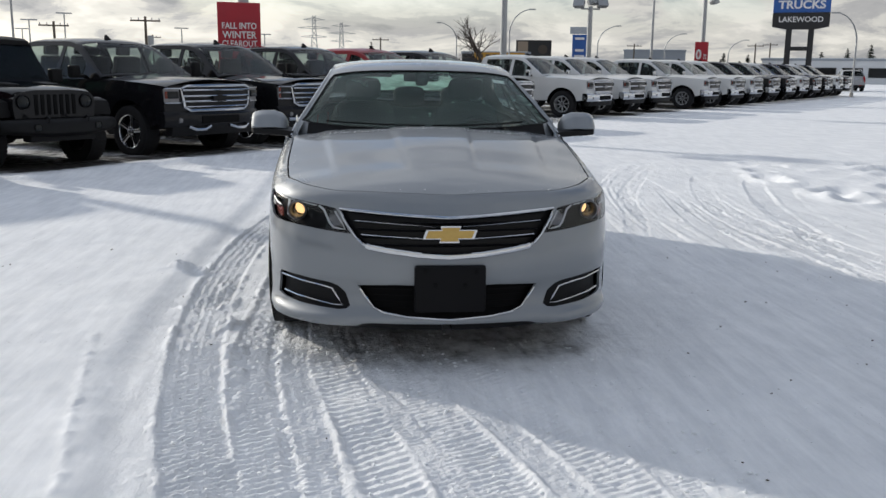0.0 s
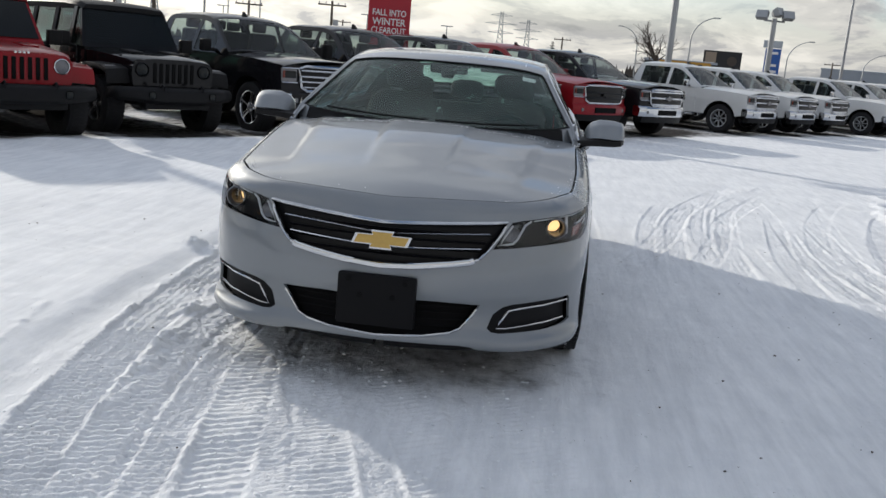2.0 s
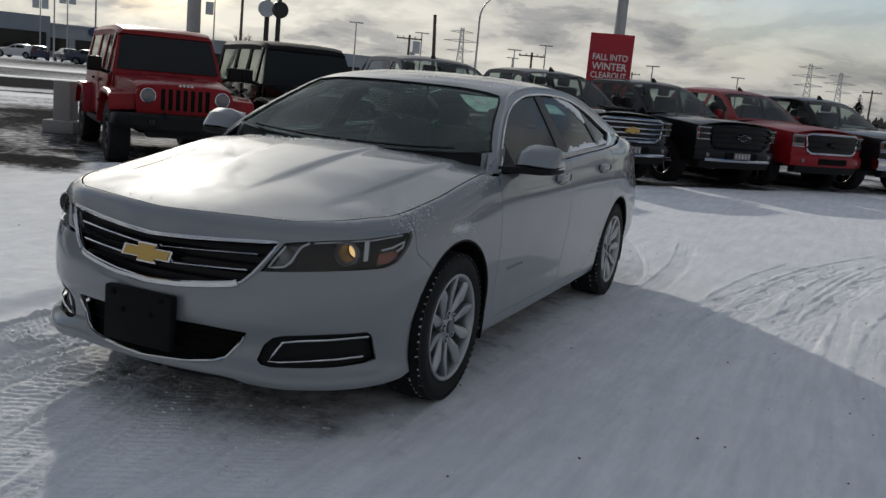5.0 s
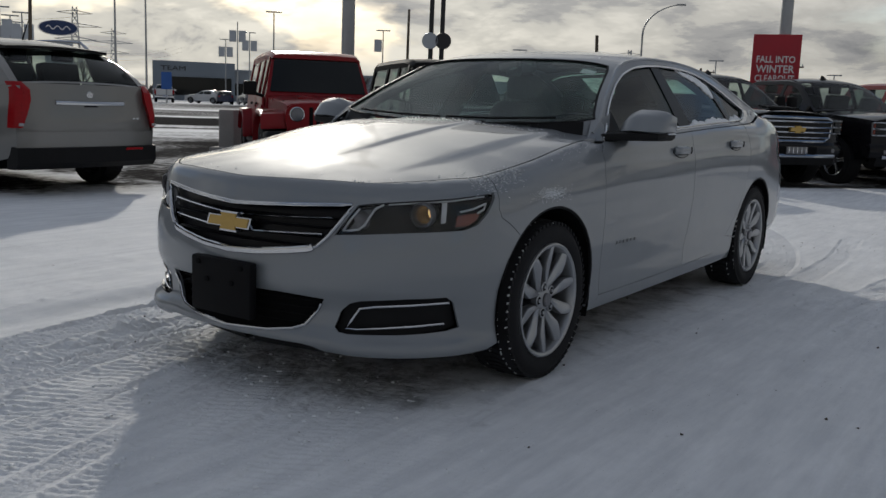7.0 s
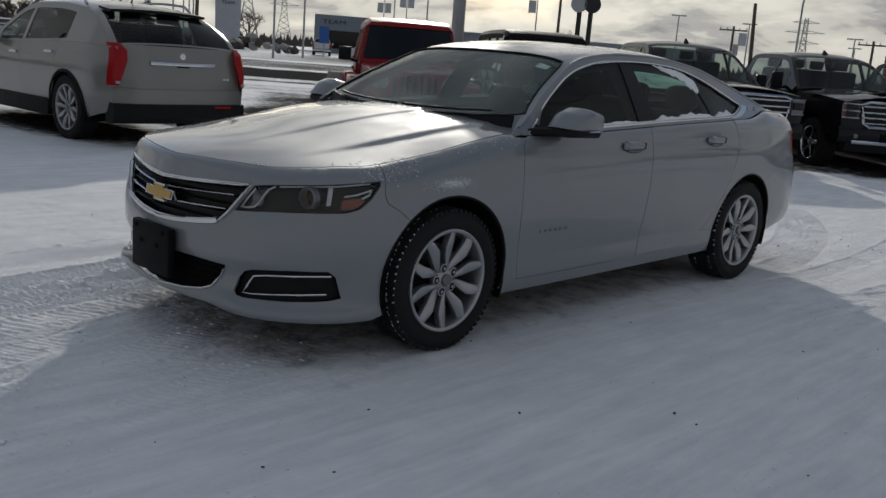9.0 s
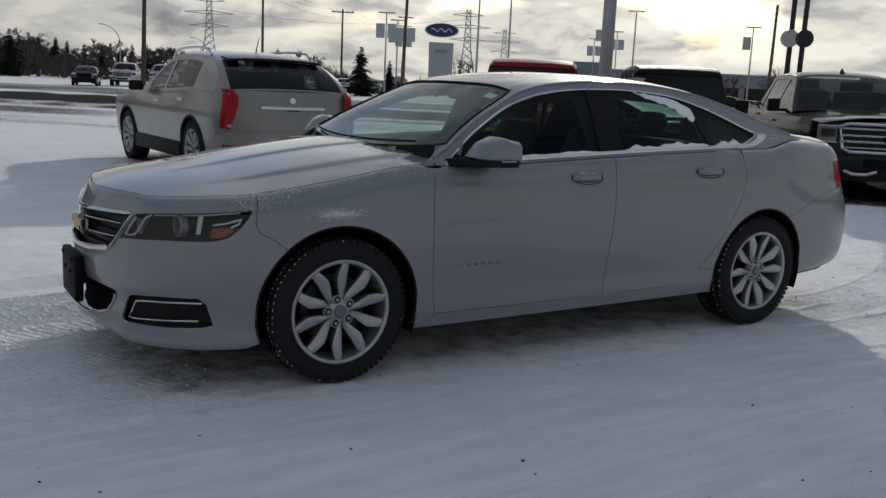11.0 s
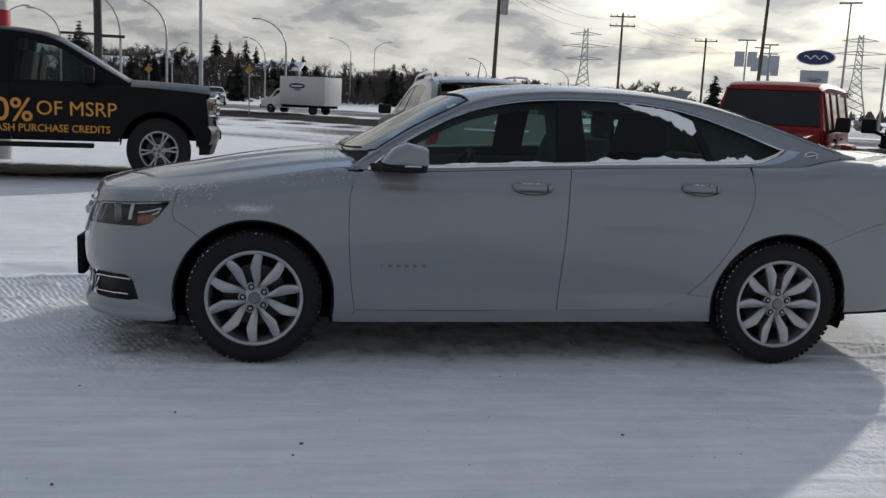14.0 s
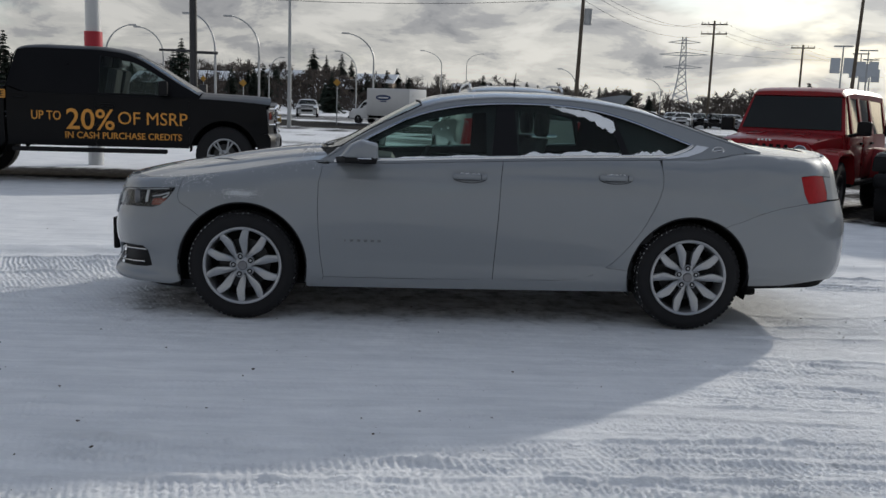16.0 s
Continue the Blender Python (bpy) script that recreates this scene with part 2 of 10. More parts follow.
BARK = material("bark", (0.075, 0.06, 0.05), 0.9, 0.0, 0.3, 3, 30, 0.4)
SPRUCE = material("spruce_needles", (0.016, 0.028, 0.018), 0.8, 0.0, 0.5, 1.5, 20, 0.3, random_obj=0.3)
TWIGS = material("bare_twigs", (0.085, 0.07, 0.06), 0.9, 0.0, 0.3, 2, 30, 0.2, random_obj=0.2)
CLADDING = material("grey_metal_cladding", (0.30, 0.33, 0.37), 0.5, 0.2, 0.12, 0.4, 12, 0.05)
CLADDING_BLUE = material("blue_grey_metal_cladding", (0.20, 0.235, 0.275), 0.5, 0.1, 0.12, 0.4, 12, 0.05)
CLADDING_WHITE = material("white_metal_cladding", (0.62, 0.64, 0.66), 0.5, 0.1, 0.1, 0.4, 12, 0.05)
STUCCO = material("brown_stucco", (0.30, 0.24, 0.18), 0.85, 0.0, 0.15, 0.6, 20, 0.3)
YELLOW = material("yellow_sign", (0.42, 0.22, 0.02), 0.5, 0.0, 0.1, 3, 100, 0)


# ---- building helpers ----
def link_mesh(name, verts, faces, mat, parent=None, label="", smooth=True, normals=None):
    me = bpy.data.meshes.new(name)
    me.from_pydata([tuple(v) for v in verts], [], [tuple(int(i) for i in f) for f in faces])
    me.polygons.foreach_set("use_smooth", [smooth] * len(me.polygons))
    me.materials.append(mat)
    if normals is not None:
        me.normals_split_custom_set_from_vertices([tuple(v) for v in normals])
    me.update()
    ob = new(name, me)
    if parent:
        ob.parent = parent
    if label:
        tagged(ob, label)
    return ob


def part(name, bm, mat, parent=None, label="", smooth=False, angle=35):
    """Links a bmesh as one mesh object, a part of parent."""
    me = bpy.data.meshes.new(name)
    bmesh.ops.recalc_face_normals(bm, faces=bm.faces)
    if smooth:
        for f in bm.faces:
            f.smooth = True
        for e in bm.edges:
            if len(e.link_faces) == 2 and e.calc_face_angle(0) > radians(angle):
                e.smooth = False
    bm.to_mesh(me)
    bm.free()
    me.materials.append(mat)
    ob = new(name, me)
    if parent:
        ob.parent = parent
    if label:
        tagged(ob, label)
    return ob


def thing(name, m, label, category, group="", kind=""):
    ob = new(name)
    ob.empty_display_size = 0.2
    ob.matrix_world = m
    return tagged(ob, label, category, group, kind)


def box(bm, c, s, bevel=0.0, rot=(0, 0, 0), seg=2):
    """A box of size s round c, its edges rounded by bevel."""
    m = pose(*c, *rot) @ Matrix.Diagonal((*s, 1))
    r = bmesh.ops.create_cube(bm, size=1, matrix=m)
    if bevel:
        bmesh.ops.bevel(bm, geom=list({e for v in r["verts"] for e in v.link_edges}), offset=bevel, segments=seg, affect="EDGES", profile=0.6)
    return bm


def rod(bm, a, b, r0, r1=None, seg=12, caps=True):
    a, b = Vector(a), Vector(b)
    d = b - a
    m = Matrix.Translation((a + b) / 2) @ d.to_track_quat("Z", "Y").to_matrix().to_4x4()
    bmesh.ops.create_cone(bm, cap_ends=caps, segments=seg, radius1=r0, radius2=r0 if r1 is None else r1, depth=d.length, matrix=m)
    return bm


def strip(bm, points, radius, seg=8, closed=False, flat=None):
    """A tube along points; flat = (a, b): an oval profile of half-sizes a (sideways) and b."""
    pts = [Vector(p) for p in points]
    n = len(pts)
    rings, up = [], Vector((0, 0, 1))
    for i, p in enumerate(pts):
        d = (pts[(i + 1) % n] - pts[i - 1]) if closed else (pts[min(i + 1, n - 1)] - pts[max(i - 1, 0)])
        d.normalize()
        side = d.cross(up)
        if side.length < 1e-3:
            side = Vector((1, 0, 0))
        side.normalize()
        top = side.cross(d)
        r = radius[i] if isinstance(radius, (list, tuple)) else radius
        a, b = flat or (r, r)
        rings.append([bm.verts.new(p + side * a * math.cos(k * math.tau / seg) + top * b * math.sin(k * math.tau / seg)) for k in range(seg)])
    for i in range(n if closed else n - 1):
        q, w = rings[i], rings[(i + 1) % n]
        for k in range(seg):
            bm.faces.new((q[k], q[(k + 1) % seg], w[(k + 1) % seg], w[k]))
    if not closed:
        bm.faces.new(rings[0]), bm.faces.new(rings[-1])
    return bm


def loft(bm, sections, closed=True, caps=True):
    """Bridges rings of points of equal count."""
    rings = [[bm.verts.new(p) for p in s] for s in sections]
    k = len(rings[0])
    for q, w in zip(rings, rings[1:]):
        for i in range(k if closed else k - 1):
            bm.faces.new((q[i], q[(i + 1) % k], w[(i + 1) % k], w[i]))
    if caps and closed:
        bm.faces.new(rings[0]), bm.faces.new(rings[-1])
    return bm


def lathe(bm, profile, seg=40, m=None):
    """Turns (radius, x) pairs round the x axis; the ring closes when the profile's ends meet."""
    rings = []
    for r, x in profile:
        rings.append([bm.verts.new((m or Matrix()) @ Vector((x, r * math.cos(k * math.tau / seg), r * math.sin(k * math.tau / seg)))) for k in range(seg)])
    for q, w in zip(rings, rings[1:]):
        for k in range(seg):
            bm.faces.new((q[k], q[(k + 1) % seg], w[(k + 1) % seg], w[k]))
    return bm


def prism(bm, outline, a, b, axis="x"):
    """A flat outline of (p, q) pairs, thickened from a to b along an axis."""
    def at(p, q, d):
        return {"x": (d, p, q), "y": (p, d, q), "z": (p, q, d)}[axis]
    lo, hi = ([bm.verts.new(at(p, q, d)) for p, q in outline] for d in (a, b))
    n = len(outline)
    for i in range(n):
        bm.faces.new((lo[i], lo[(i + 1) % n], hi[(i + 1) % n], hi[i]))
    bm.faces.new(lo), bm.faces.new(hi)
    return bm


def spline(points, count):
    """A smooth curve through points, at even steps of its length."""
    p = np.array(points, float)
    p = np.vstack([2 * p[0] - p[1], p, 2 * p[-1] - p[-2]])
    fine = []
    for i in range(1, len(p) - 2):
        for t in np.linspace(0, 1, 24, endpoint=False):
            a, b, c, d = p[i - 1], p[i], p[i + 1], p[i + 2]
            fine.append(0.5 * (2 * b + (c - a) * t + (2 * a - 5 * b + 4 * c - d) * t * t + (3 * b - a - 3 * c + d) * t ** 3))
    fine.append(p[-2])
    fine = np.array(fine)
    s = np.concatenate([[0], np.cumsum(np.linalg.norm(np.diff(fine, axis=0), axis=1))])
    at = np.linspace(0, s[-1], count)
    return np.stack([np.interp(at, s, fine[:, k]) for k in range(fine.shape[1])], 1)


def smooth_table(keys):
    """A smooth function through (x, value) keys (monotone between them)."""
    x, y = np.array([k[0] for k in keys], float), np.array([k[1] for k in keys], float)
    h, d = np.diff(x), np.diff(y) / np.diff(x)
    m = np.zeros(len(x))
    m[0], m[-1] = d[0], d[-1]
    for i in range(1, len(x) - 1):
        if d[i - 1] * d[i] > 0:
            w1, w2 = 2 * h[i] + h[i - 1], h[i] + 2 * h[i - 1]
            m[i] = (w1 + w2) / (w1 / d[i - 1] + w2 / d[i])

    def f(v):
        v = np.clip(np.asarray(v, float), x[0], x[-1])
        i = np.clip(np.searchsorted(x, v) - 1, 0, len(h) - 1)
        t = (v - x[i]) / h[i]
        return (y[i] * (1 + 2 * t) * (1 - t) ** 2 + m[i] * h[i] * t * (1 - t) ** 2 + y[i + 1] * t * t * (3 - 2 * t) + m[i + 1] * h[i] * t * t * (t - 1))
    return f


def inside(points, poly):
    """Which of the points lie in the closed outline."""
    p, q = np.asarray(points), np.asarray(poly)
    hit = np.zeros(len(p), bool)
    for (x0, y0), (x1, y1) in zip(q, np.roll(q, -1, 0)):
        cross = (y0 > p[:, 1]) != (y1 > p[:, 1])
        if y1 != y0:
            hit ^= cross & (p[:, 0] < (x1 - x0) * (p[:, 1] - y0) / (y1 - y0) + x0)
    return hit


def even(poly, step, closed=True):
    """The outline with points at about even steps, its corners kept."""
    out = []
    pts = list(map(tuple, poly)) + ([tuple(poly[0])] if closed else [])
    for a, b in zip(pts, pts[1:]):
        n = max(1, int(round(math.dist(a, b) / step)))
        out += [tuple(np.array(a) + (np.array(b) - np.array(a)) * k / n) for k in range(n)]
    return out if closed else out + [pts[-1]]


def shrink(poly, g):
    """The outline moved inwards by g."""
    q = np.asarray(poly, float)
    area = np.sum(q[:, 0] * np.roll(q[:, 1], -1) - np.roll(q[:, 0], -1) * q[:, 1])
    s = 1 if area > 0 else -1
    out = []
    for a, b, c in zip(np.roll(q, 1, 0), q, np.roll(q, -1, 0)):
        e, f = b - a, c - b
        n1, n2 = np.array((-e[1], e[0])) / (np.linalg.norm(e) + 1e-9), np.array((-f[1], f[0])) / (np.linalg.norm(f) + 1e-9)
        n = n1 + n2
        n = n / max(0.35, np.dot(n, n) / 2 + 1e-9) / 2 if np.dot(n, n) > 1e-6 else n1
        out.append(tuple(b + s * g * n))
    return out


def skin(name, outline, surface, mat, parent, holes=(), step=0.03, gap=0.002, lip=0.012, label="", offset=0.0):
    """A panel cut out of a curved surface: outline and holes in the surface's own two coordinates; surface(u, v) gives points. Its rim turns inwards by lip."""
    from mathutils.geometry import delaunay_2d_cdt
    loops = [even(shrink(outline, gap) if gap else outline, step)] + [even(shrink(h, -gap) if gap else h, step) for h in holes]
    verts, edges = [], []
    for lp in loops:
        k = len(verts)
        verts += [Vector(p) for p in lp]
        edges += [(k + i, k + (i + 1) % len(lp)) for i in range(len(lp))]
    o = np.array(loops[0])
    us, vs = np.arange(o[:, 0].min(), o[:, 0].max(), step), np.arange(o[:, 1].min(), o[:, 1].max(), step)
    g = np.stack(np.meshgrid(us, vs), -1).reshape(-1, 2)
    keep = inside(g, loops[0])
    for h in loops[1:]:
        keep &= ~inside(g, h)
    g = g[keep]
    if len(g):
        rim = np.array([tuple(v) for v in verts])
        near = np.array([np.min(np.sum((rim - p) ** 2, 1)) for p in g])
        g = g[near > (0.45 * step) ** 2]
    verts += [Vector(p) for p in g]
    v2, e2, f2, *_ = delaunay_2d_cdt(verts, edges, [], 0, 1e-6)
    uv = np.array([tuple(v) for v in v2])
    tri = np.array([f for f in f2 if len(f) == 3])
    mid = uv[tri].mean(1)
    ok = inside(mid, loops[0])
    for h in loops[1:]:
        ok &= ~inside(mid, h)
    tri = tri[ok]
    d = 1e-3
    p = surface(uv[:, 0], uv[:, 1])
    n = np.cross(surface(uv[:, 0] + d, uv[:, 1]) - surface(uv[:, 0] - d, uv[:, 1]), surface(uv[:, 0], uv[:, 1] + d) - surface(uv[:, 0], uv[:, 1] - d))
    n /= np.linalg.norm(n, axis=1)[:, None] + 1e-12
    p = p + n * offset
    fn = np.cross(p[tri[:, 1]] - p[tri[:, 0]], p[tri[:, 2]] - p[tri[:, 0]])
    flip = np.sum(fn * n[tri[:, 0]], 1) < 0
    tri[flip] = tri[flip][:, ::-1]
    faces, pv, nv = [tuple(t) for t in tri], [tuple(q) for q in p], [tuple(q) for q in n]
    if lip:
        count = {}
        for t in tri:
            for a, b in ((t[0], t[1]), (t[1], t[2]), (t[2], t[0])):
                count[(a, b)] = 1
        for a, b in [e for e in count if (e[1], e[0]) not in count]:
            k = len(pv)
            side = np.cross(p[b] - p[a], n[a])
            side /= np.linalg.norm(side) + 1e-12
            pv += [tuple(p[a]), tuple(p[b]), tuple(p[b] - n[b] * lip), tuple(p[a] - n[a] * lip)]
            nv += [tuple(side)] * 4
            faces.append((k + 3, k + 2, k + 1, k))
    return link_mesh(name, pv, faces, mat, parent, label, True, nv)


def mirrored(ob, name=None):
    """The same part on the other side of its thing."""
    me = ob.data.copy()
    co = np.empty(len(me.vertices) * 3)
    me.vertices.foreach_get("co", co)
    co[0::3] *= -1
    custom = me.has_custom_normals
    if custom:
        nr = np.empty(len(me.loops) * 3, np.float32)
        me.corner_normals.foreach_get("vector", nr)
    me.vertices.foreach_set("co", co)
    me.flip_normals()
    if custom:
        nr = nr.reshape(-1, 3) * np.array((-1, 1, 1), np.float32)
        out = np.empty_like(nr)
        for q in me.polygons:
            i = np.arange(q.loop_start, q.loop_start + q.loop_total)
            out[i] = nr[np.concatenate([i[:1], i[:0:-1]])]
        me.normals_split_custom_set([tuple(v) for v in out])
    me.update()
    o2 = new(name or ob.name.split(".")[0], me)
    o2.parent = ob.parent
    for k in ("label",):
        if k in ob:
            o2[k] = ob[k]
    return o2


def lettering(name, text, wide, high, mat, parent, m, depth=0.004, bold=0.0):
    """Raised letters in the built-in font as one mesh, wide by high round the pose m, facing its +z."""
    c = bpy.data.curves.new(name, "FONT")
    c.body, c.size, c.extrude, c.offset, c.resolution_u = text, 1.0, 0.01, bold, 3
    tmp = bpy.data.objects.new("tmp", c)
    scene.collection.objects.link(tmp)
    me = bpy.data.meshes.new_from_object(tmp.evaluated_get(bpy.context.evaluated_depsgraph_get()))
    bpy.data.objects.remove(tmp)
    bpy.data.curves.remove(c)
    co = np.empty(len(me.vertices) * 3)
    me.vertices.foreach_get("co", co)
    lo, hi = co.reshape(-1, 3).min(0), co.reshape(-1, 3).max(0)
    me.transform(m @ Matrix.Diagonal((wide / (hi[0] - lo[0]), high / (hi[1] - lo[1]), depth / 0.01, 1)) @ Matrix.Translation((-(lo[0] + hi[0]) / 2, -(lo[1] + hi[1]) / 2, 0)))
    me.materials.clear()
    me.materials.append(mat)
    ob = new(name, me)
    if parent:
        ob.parent = parent
    return ob


# ---- ground ----
ROW_AT, ROW_AHEAD, ROW_ALONG = np.array((-5.45, 5.75)), np.array((0.788, -0.616)), np.array((0.616, 0.788))


def step01(a, b, v):
    t = np.clip((v - a) / (b - a), 0, 1)
    return t * t * (3 - 2 * t)


def lie(x, y):
    """The broad lie of the land: flat, with a slight rise west of the lot."""
    x, y = np.asarray(x, float), np.asarray(y, float)
    return 0.02 * step01(-3.5, -7.0, x) * step01(1.2, -0.3, y) + 4.4 * step01(-88, -165, x) * step01(60, -25, y)


def waves(x, y, freq, seed):
    """Soft random relief out of a few crossed waves."""
    rng = np.random.RandomState(seed)
    out = np.zeros_like(x)
    for k in range(7):
        a, f, ph = rng.uniform(0, math.tau), freq * rng.uniform(0.6, 1.7), rng.uniform(0, math.tau)
        out += np.sin((x * math.cos(a) + y * math.sin(a)) * f + ph + 1.3 * np.sin((x * math.sin(a) - y * math.cos(a)) * f * 0.6 + ph * 2))
    return out / 7


def grain(x, y, cell, seed):
    """Uneven clumps about the size of a cell, from -1 to 1."""
    table = np.random.RandomState(seed).uniform(-1, 1, (128, 128))
    u, v = (0.83 * x + 0.56 * y) / cell, (0.83 * y - 0.56 * x) / cell
    i, j = np.floor(u).astype(int), np.floor(v).astype(int)
    a, b = u - i, v - j
    a, b = a * a * (3 - 2 * a), b * b * (3 - 2 * b)
    i, j, i1, j1 = i % 128, j % 128, (i + 1) % 128, (j + 1) % 128
    return (table[i, j] * (1 - a) + table[i1, j] * a) * (1 - b) + (table[i, j1] * (1 - a) + table[i1, j1] * a) * b


# wheel marks: points, width, depth, pitch of the tread
TRACKS = [
    ([(-0.93, -3.4), (-0.97, -2.2), (-1.05, -1.84), (-1.16, -1.23), (-1.28, -0.36), (-1.36, 0.94), (-1.33, 2.35), (-1.2, 3.6), (-0.9, 5.6)], 0.26, 0.035, 0.052),
    ([(-0.66, -3.4), (-0.73, -2.2), (-0.89, -1.24), (-0.95, -0.5), (-0.94, 0.3), (-0.9, 2.8), (-0.6, 5.5)], 0.22, 0.028, 0.06),
    ([(-0.45, -3.4), (-0.57, -2.2), (-0.68, -1.4), (-0.80, -0.4), (-0.82, 2.9), (-0.5, 6.0)], 0.20, 0.02, 0.045),
    ([(-0.12, -3.4), (-0.30, -2.2), (-0.47, -1.3), (-0.60, -0.4), (-0.65, 1.5)], 0.22, 0.016, 0.07),
    ([(0.2, -3.2), (0.09, -2.24), (-0.12, -1.42), (-0.38, -0.5), (-0.5, 1.5)], 0.22, 0.012, 0.05),
    ([(0.62, -3.0), (0.49, -2.1), (0.24, -1.3), (-0.02, -0.4), (-0.2, 1.5)], 0.22, 0.012, 0.055),
    ([(0.98, -2.6), (0.80, -1.6), (0.55, -0.6), (0.40, 0.6)], 0.22, 0.008, 0.055),
    ([(3.0, -0.8), (3.23, 0.75), (3.57, 2.47), (4.22, 4.96), (4.9, 6.7), (6.84, 9.72), (9.91, 13.49), (16, 21)], 0.24, 0.012, 0.05),
    ([(3.1, 0.2), (3.15, 1.11), (3.13, 2.76), (3.55, 4.96), (4.4, 7.3), (6.0, 10.2)], 0.24, 0.009, 0.05),
    ([(2.2, 1.6), (2.26, 2.37), (2.43, 4.13), (3.01, 6.56), (5.01, 10.7), (8.87, 16.98)], 0.24, 0.010, 0.05),
    ([(1.4, 2.3), (1.8, 3.6), (2.35, 5.8), (3.6, 9.0)], 0.24, 0.016, 0.05),
    ([(1.9, 2.2), (2.3, 3.6), (2.75, 5.4), (4.2, 9.0)], 0.22, 0.012, 0.05),
    ([(0.85, 2.9), (0.82, 4.0), (0.3, 5.6), (-0.8, 7.4)], 0.24, 0.014, 0.05),
    ([(0.55, 3.2), (0.5, 4.4), (-0.2, 6.1), (-1.5, 7.8)], 0.22, 0.012, 0.06),
    ([(2.32, -2.2), (2.26, 0.5), (2.29, 2.1), (2.38, 3.4), (2.9, 6.5)], 0.20, 0.010, 0.05),
    ([(2.75, -2.4), (2.72, 0.2), (2.7, 1.6), (2.8, 3.2), (3.3, 5.8)], 0.2, 0.014, 0.045),
    ([(3.02, -2.4), (3.05, 0.2), (3.02, 1.6), (2.98, 3.1), (3.2, 5.0)], 0.18, 0.016, 0.045),
    ([(3.42, -2.4), (3.48, 0.0), (3.42, 2.05), (3.4, 3.4), (3.6, 5.4)], 0.20, 0.018, 0.045),
    ([(2.52, -1.6), (2.55, 0.4), (2.5, 2.0), (2.58, 4.2)], 0.12, 0.010, 0.04),
    ([(3.22, -2.0), (3.24, 0.6), (3.2, 2.4), (3.24, 4.4)], 0.16, 0.014, 0.05),
    ([(3.62, -1.6), (3.68, 0.6), (3.60, 2.4), (3.62, 4.0)], 0.16, 0.016, 0.04),
    ([(1.50, 2.0), (1.62, 3.2), (1.80, 4.6), (2.2, 6.4)], 0.16, 0.014, 0.045),
    ([(1.72, 1.7), (1.86, 3.0), (2.05, 4.5), (2.5, 6.4)], 0.18, 0.015, 0.05),
    ([(1.10, 2.7), (1.14, 3.6), (1.1, 4.8), (0.9, 6.4)], 0.18, 0.014, 0.045),
    ([(2.10, 1.2), (2.14, 2.6), (2.22, 4.2), (2.6, 6.4)], 0.14, 0.012, 0.04),
    ([(0.42, -3.2), (0.30, -2.2), (0.07, -1.4), (-0.2, -0.45), (-0.35, 1.0)], 0.13, 0.012, 0.034),
    ([(0.02, -3.3), (-0.10, -2.2), (-0.31, -1.3), (-0.50, -0.4), (-0.6, 0.8)], 0.12, 0.012, 0.040),
    ([(0.80, -2.9), (0.66, -1.9), (0.40, -1.0), (0.2, 0.3)], 0.15, 0.010, 0.036),
    ([(1.30, -2.9), (1.10, -1.7), (0.85, -0.6), (0.7, 0.4)], 0.18, 0.006, 0.042),
    ([(1.62, -2.7), (1.42, -1.5), (1.2, -0.4)], 0.20, 0.005, 0.045),
    ([(3.58, 2.32), (3.78, 3.47), (4.21, 5.0), (5.09, 7.16), (6.65, 9.95), (9.29, 13.61), (13.1, 18.4)], 0.26, 0.014, 0.06),
    ([(3.9, 1.95), (3.95, 2.85), (4.32, 4.36), (5.02, 6.25), (6.03, 8.22), (7.65, 10.79), (10.47, 14.44)], 0.24, 0.010, 0.05),
    ([(1.93, 2.13), (2.22, 3.67), (2.58, 5.72), (3.3, 8.6)], 0.10, 0.009, 0.05),
    ([(2.85, 2.1), (2.95, 3.32), (3.24, 5.47), (3.66, 8.19), (5.44, 10.41), (6.99, 13.49), (9.98, 18.1)], 0.12, 0.008, 0.05),
    ([(3.28, 2.21), (3.54, 3.81), (3.87, 5.72), (4.55, 8.59), (6.4, 11.9)], 0.12, 0.008, 0.05),
]


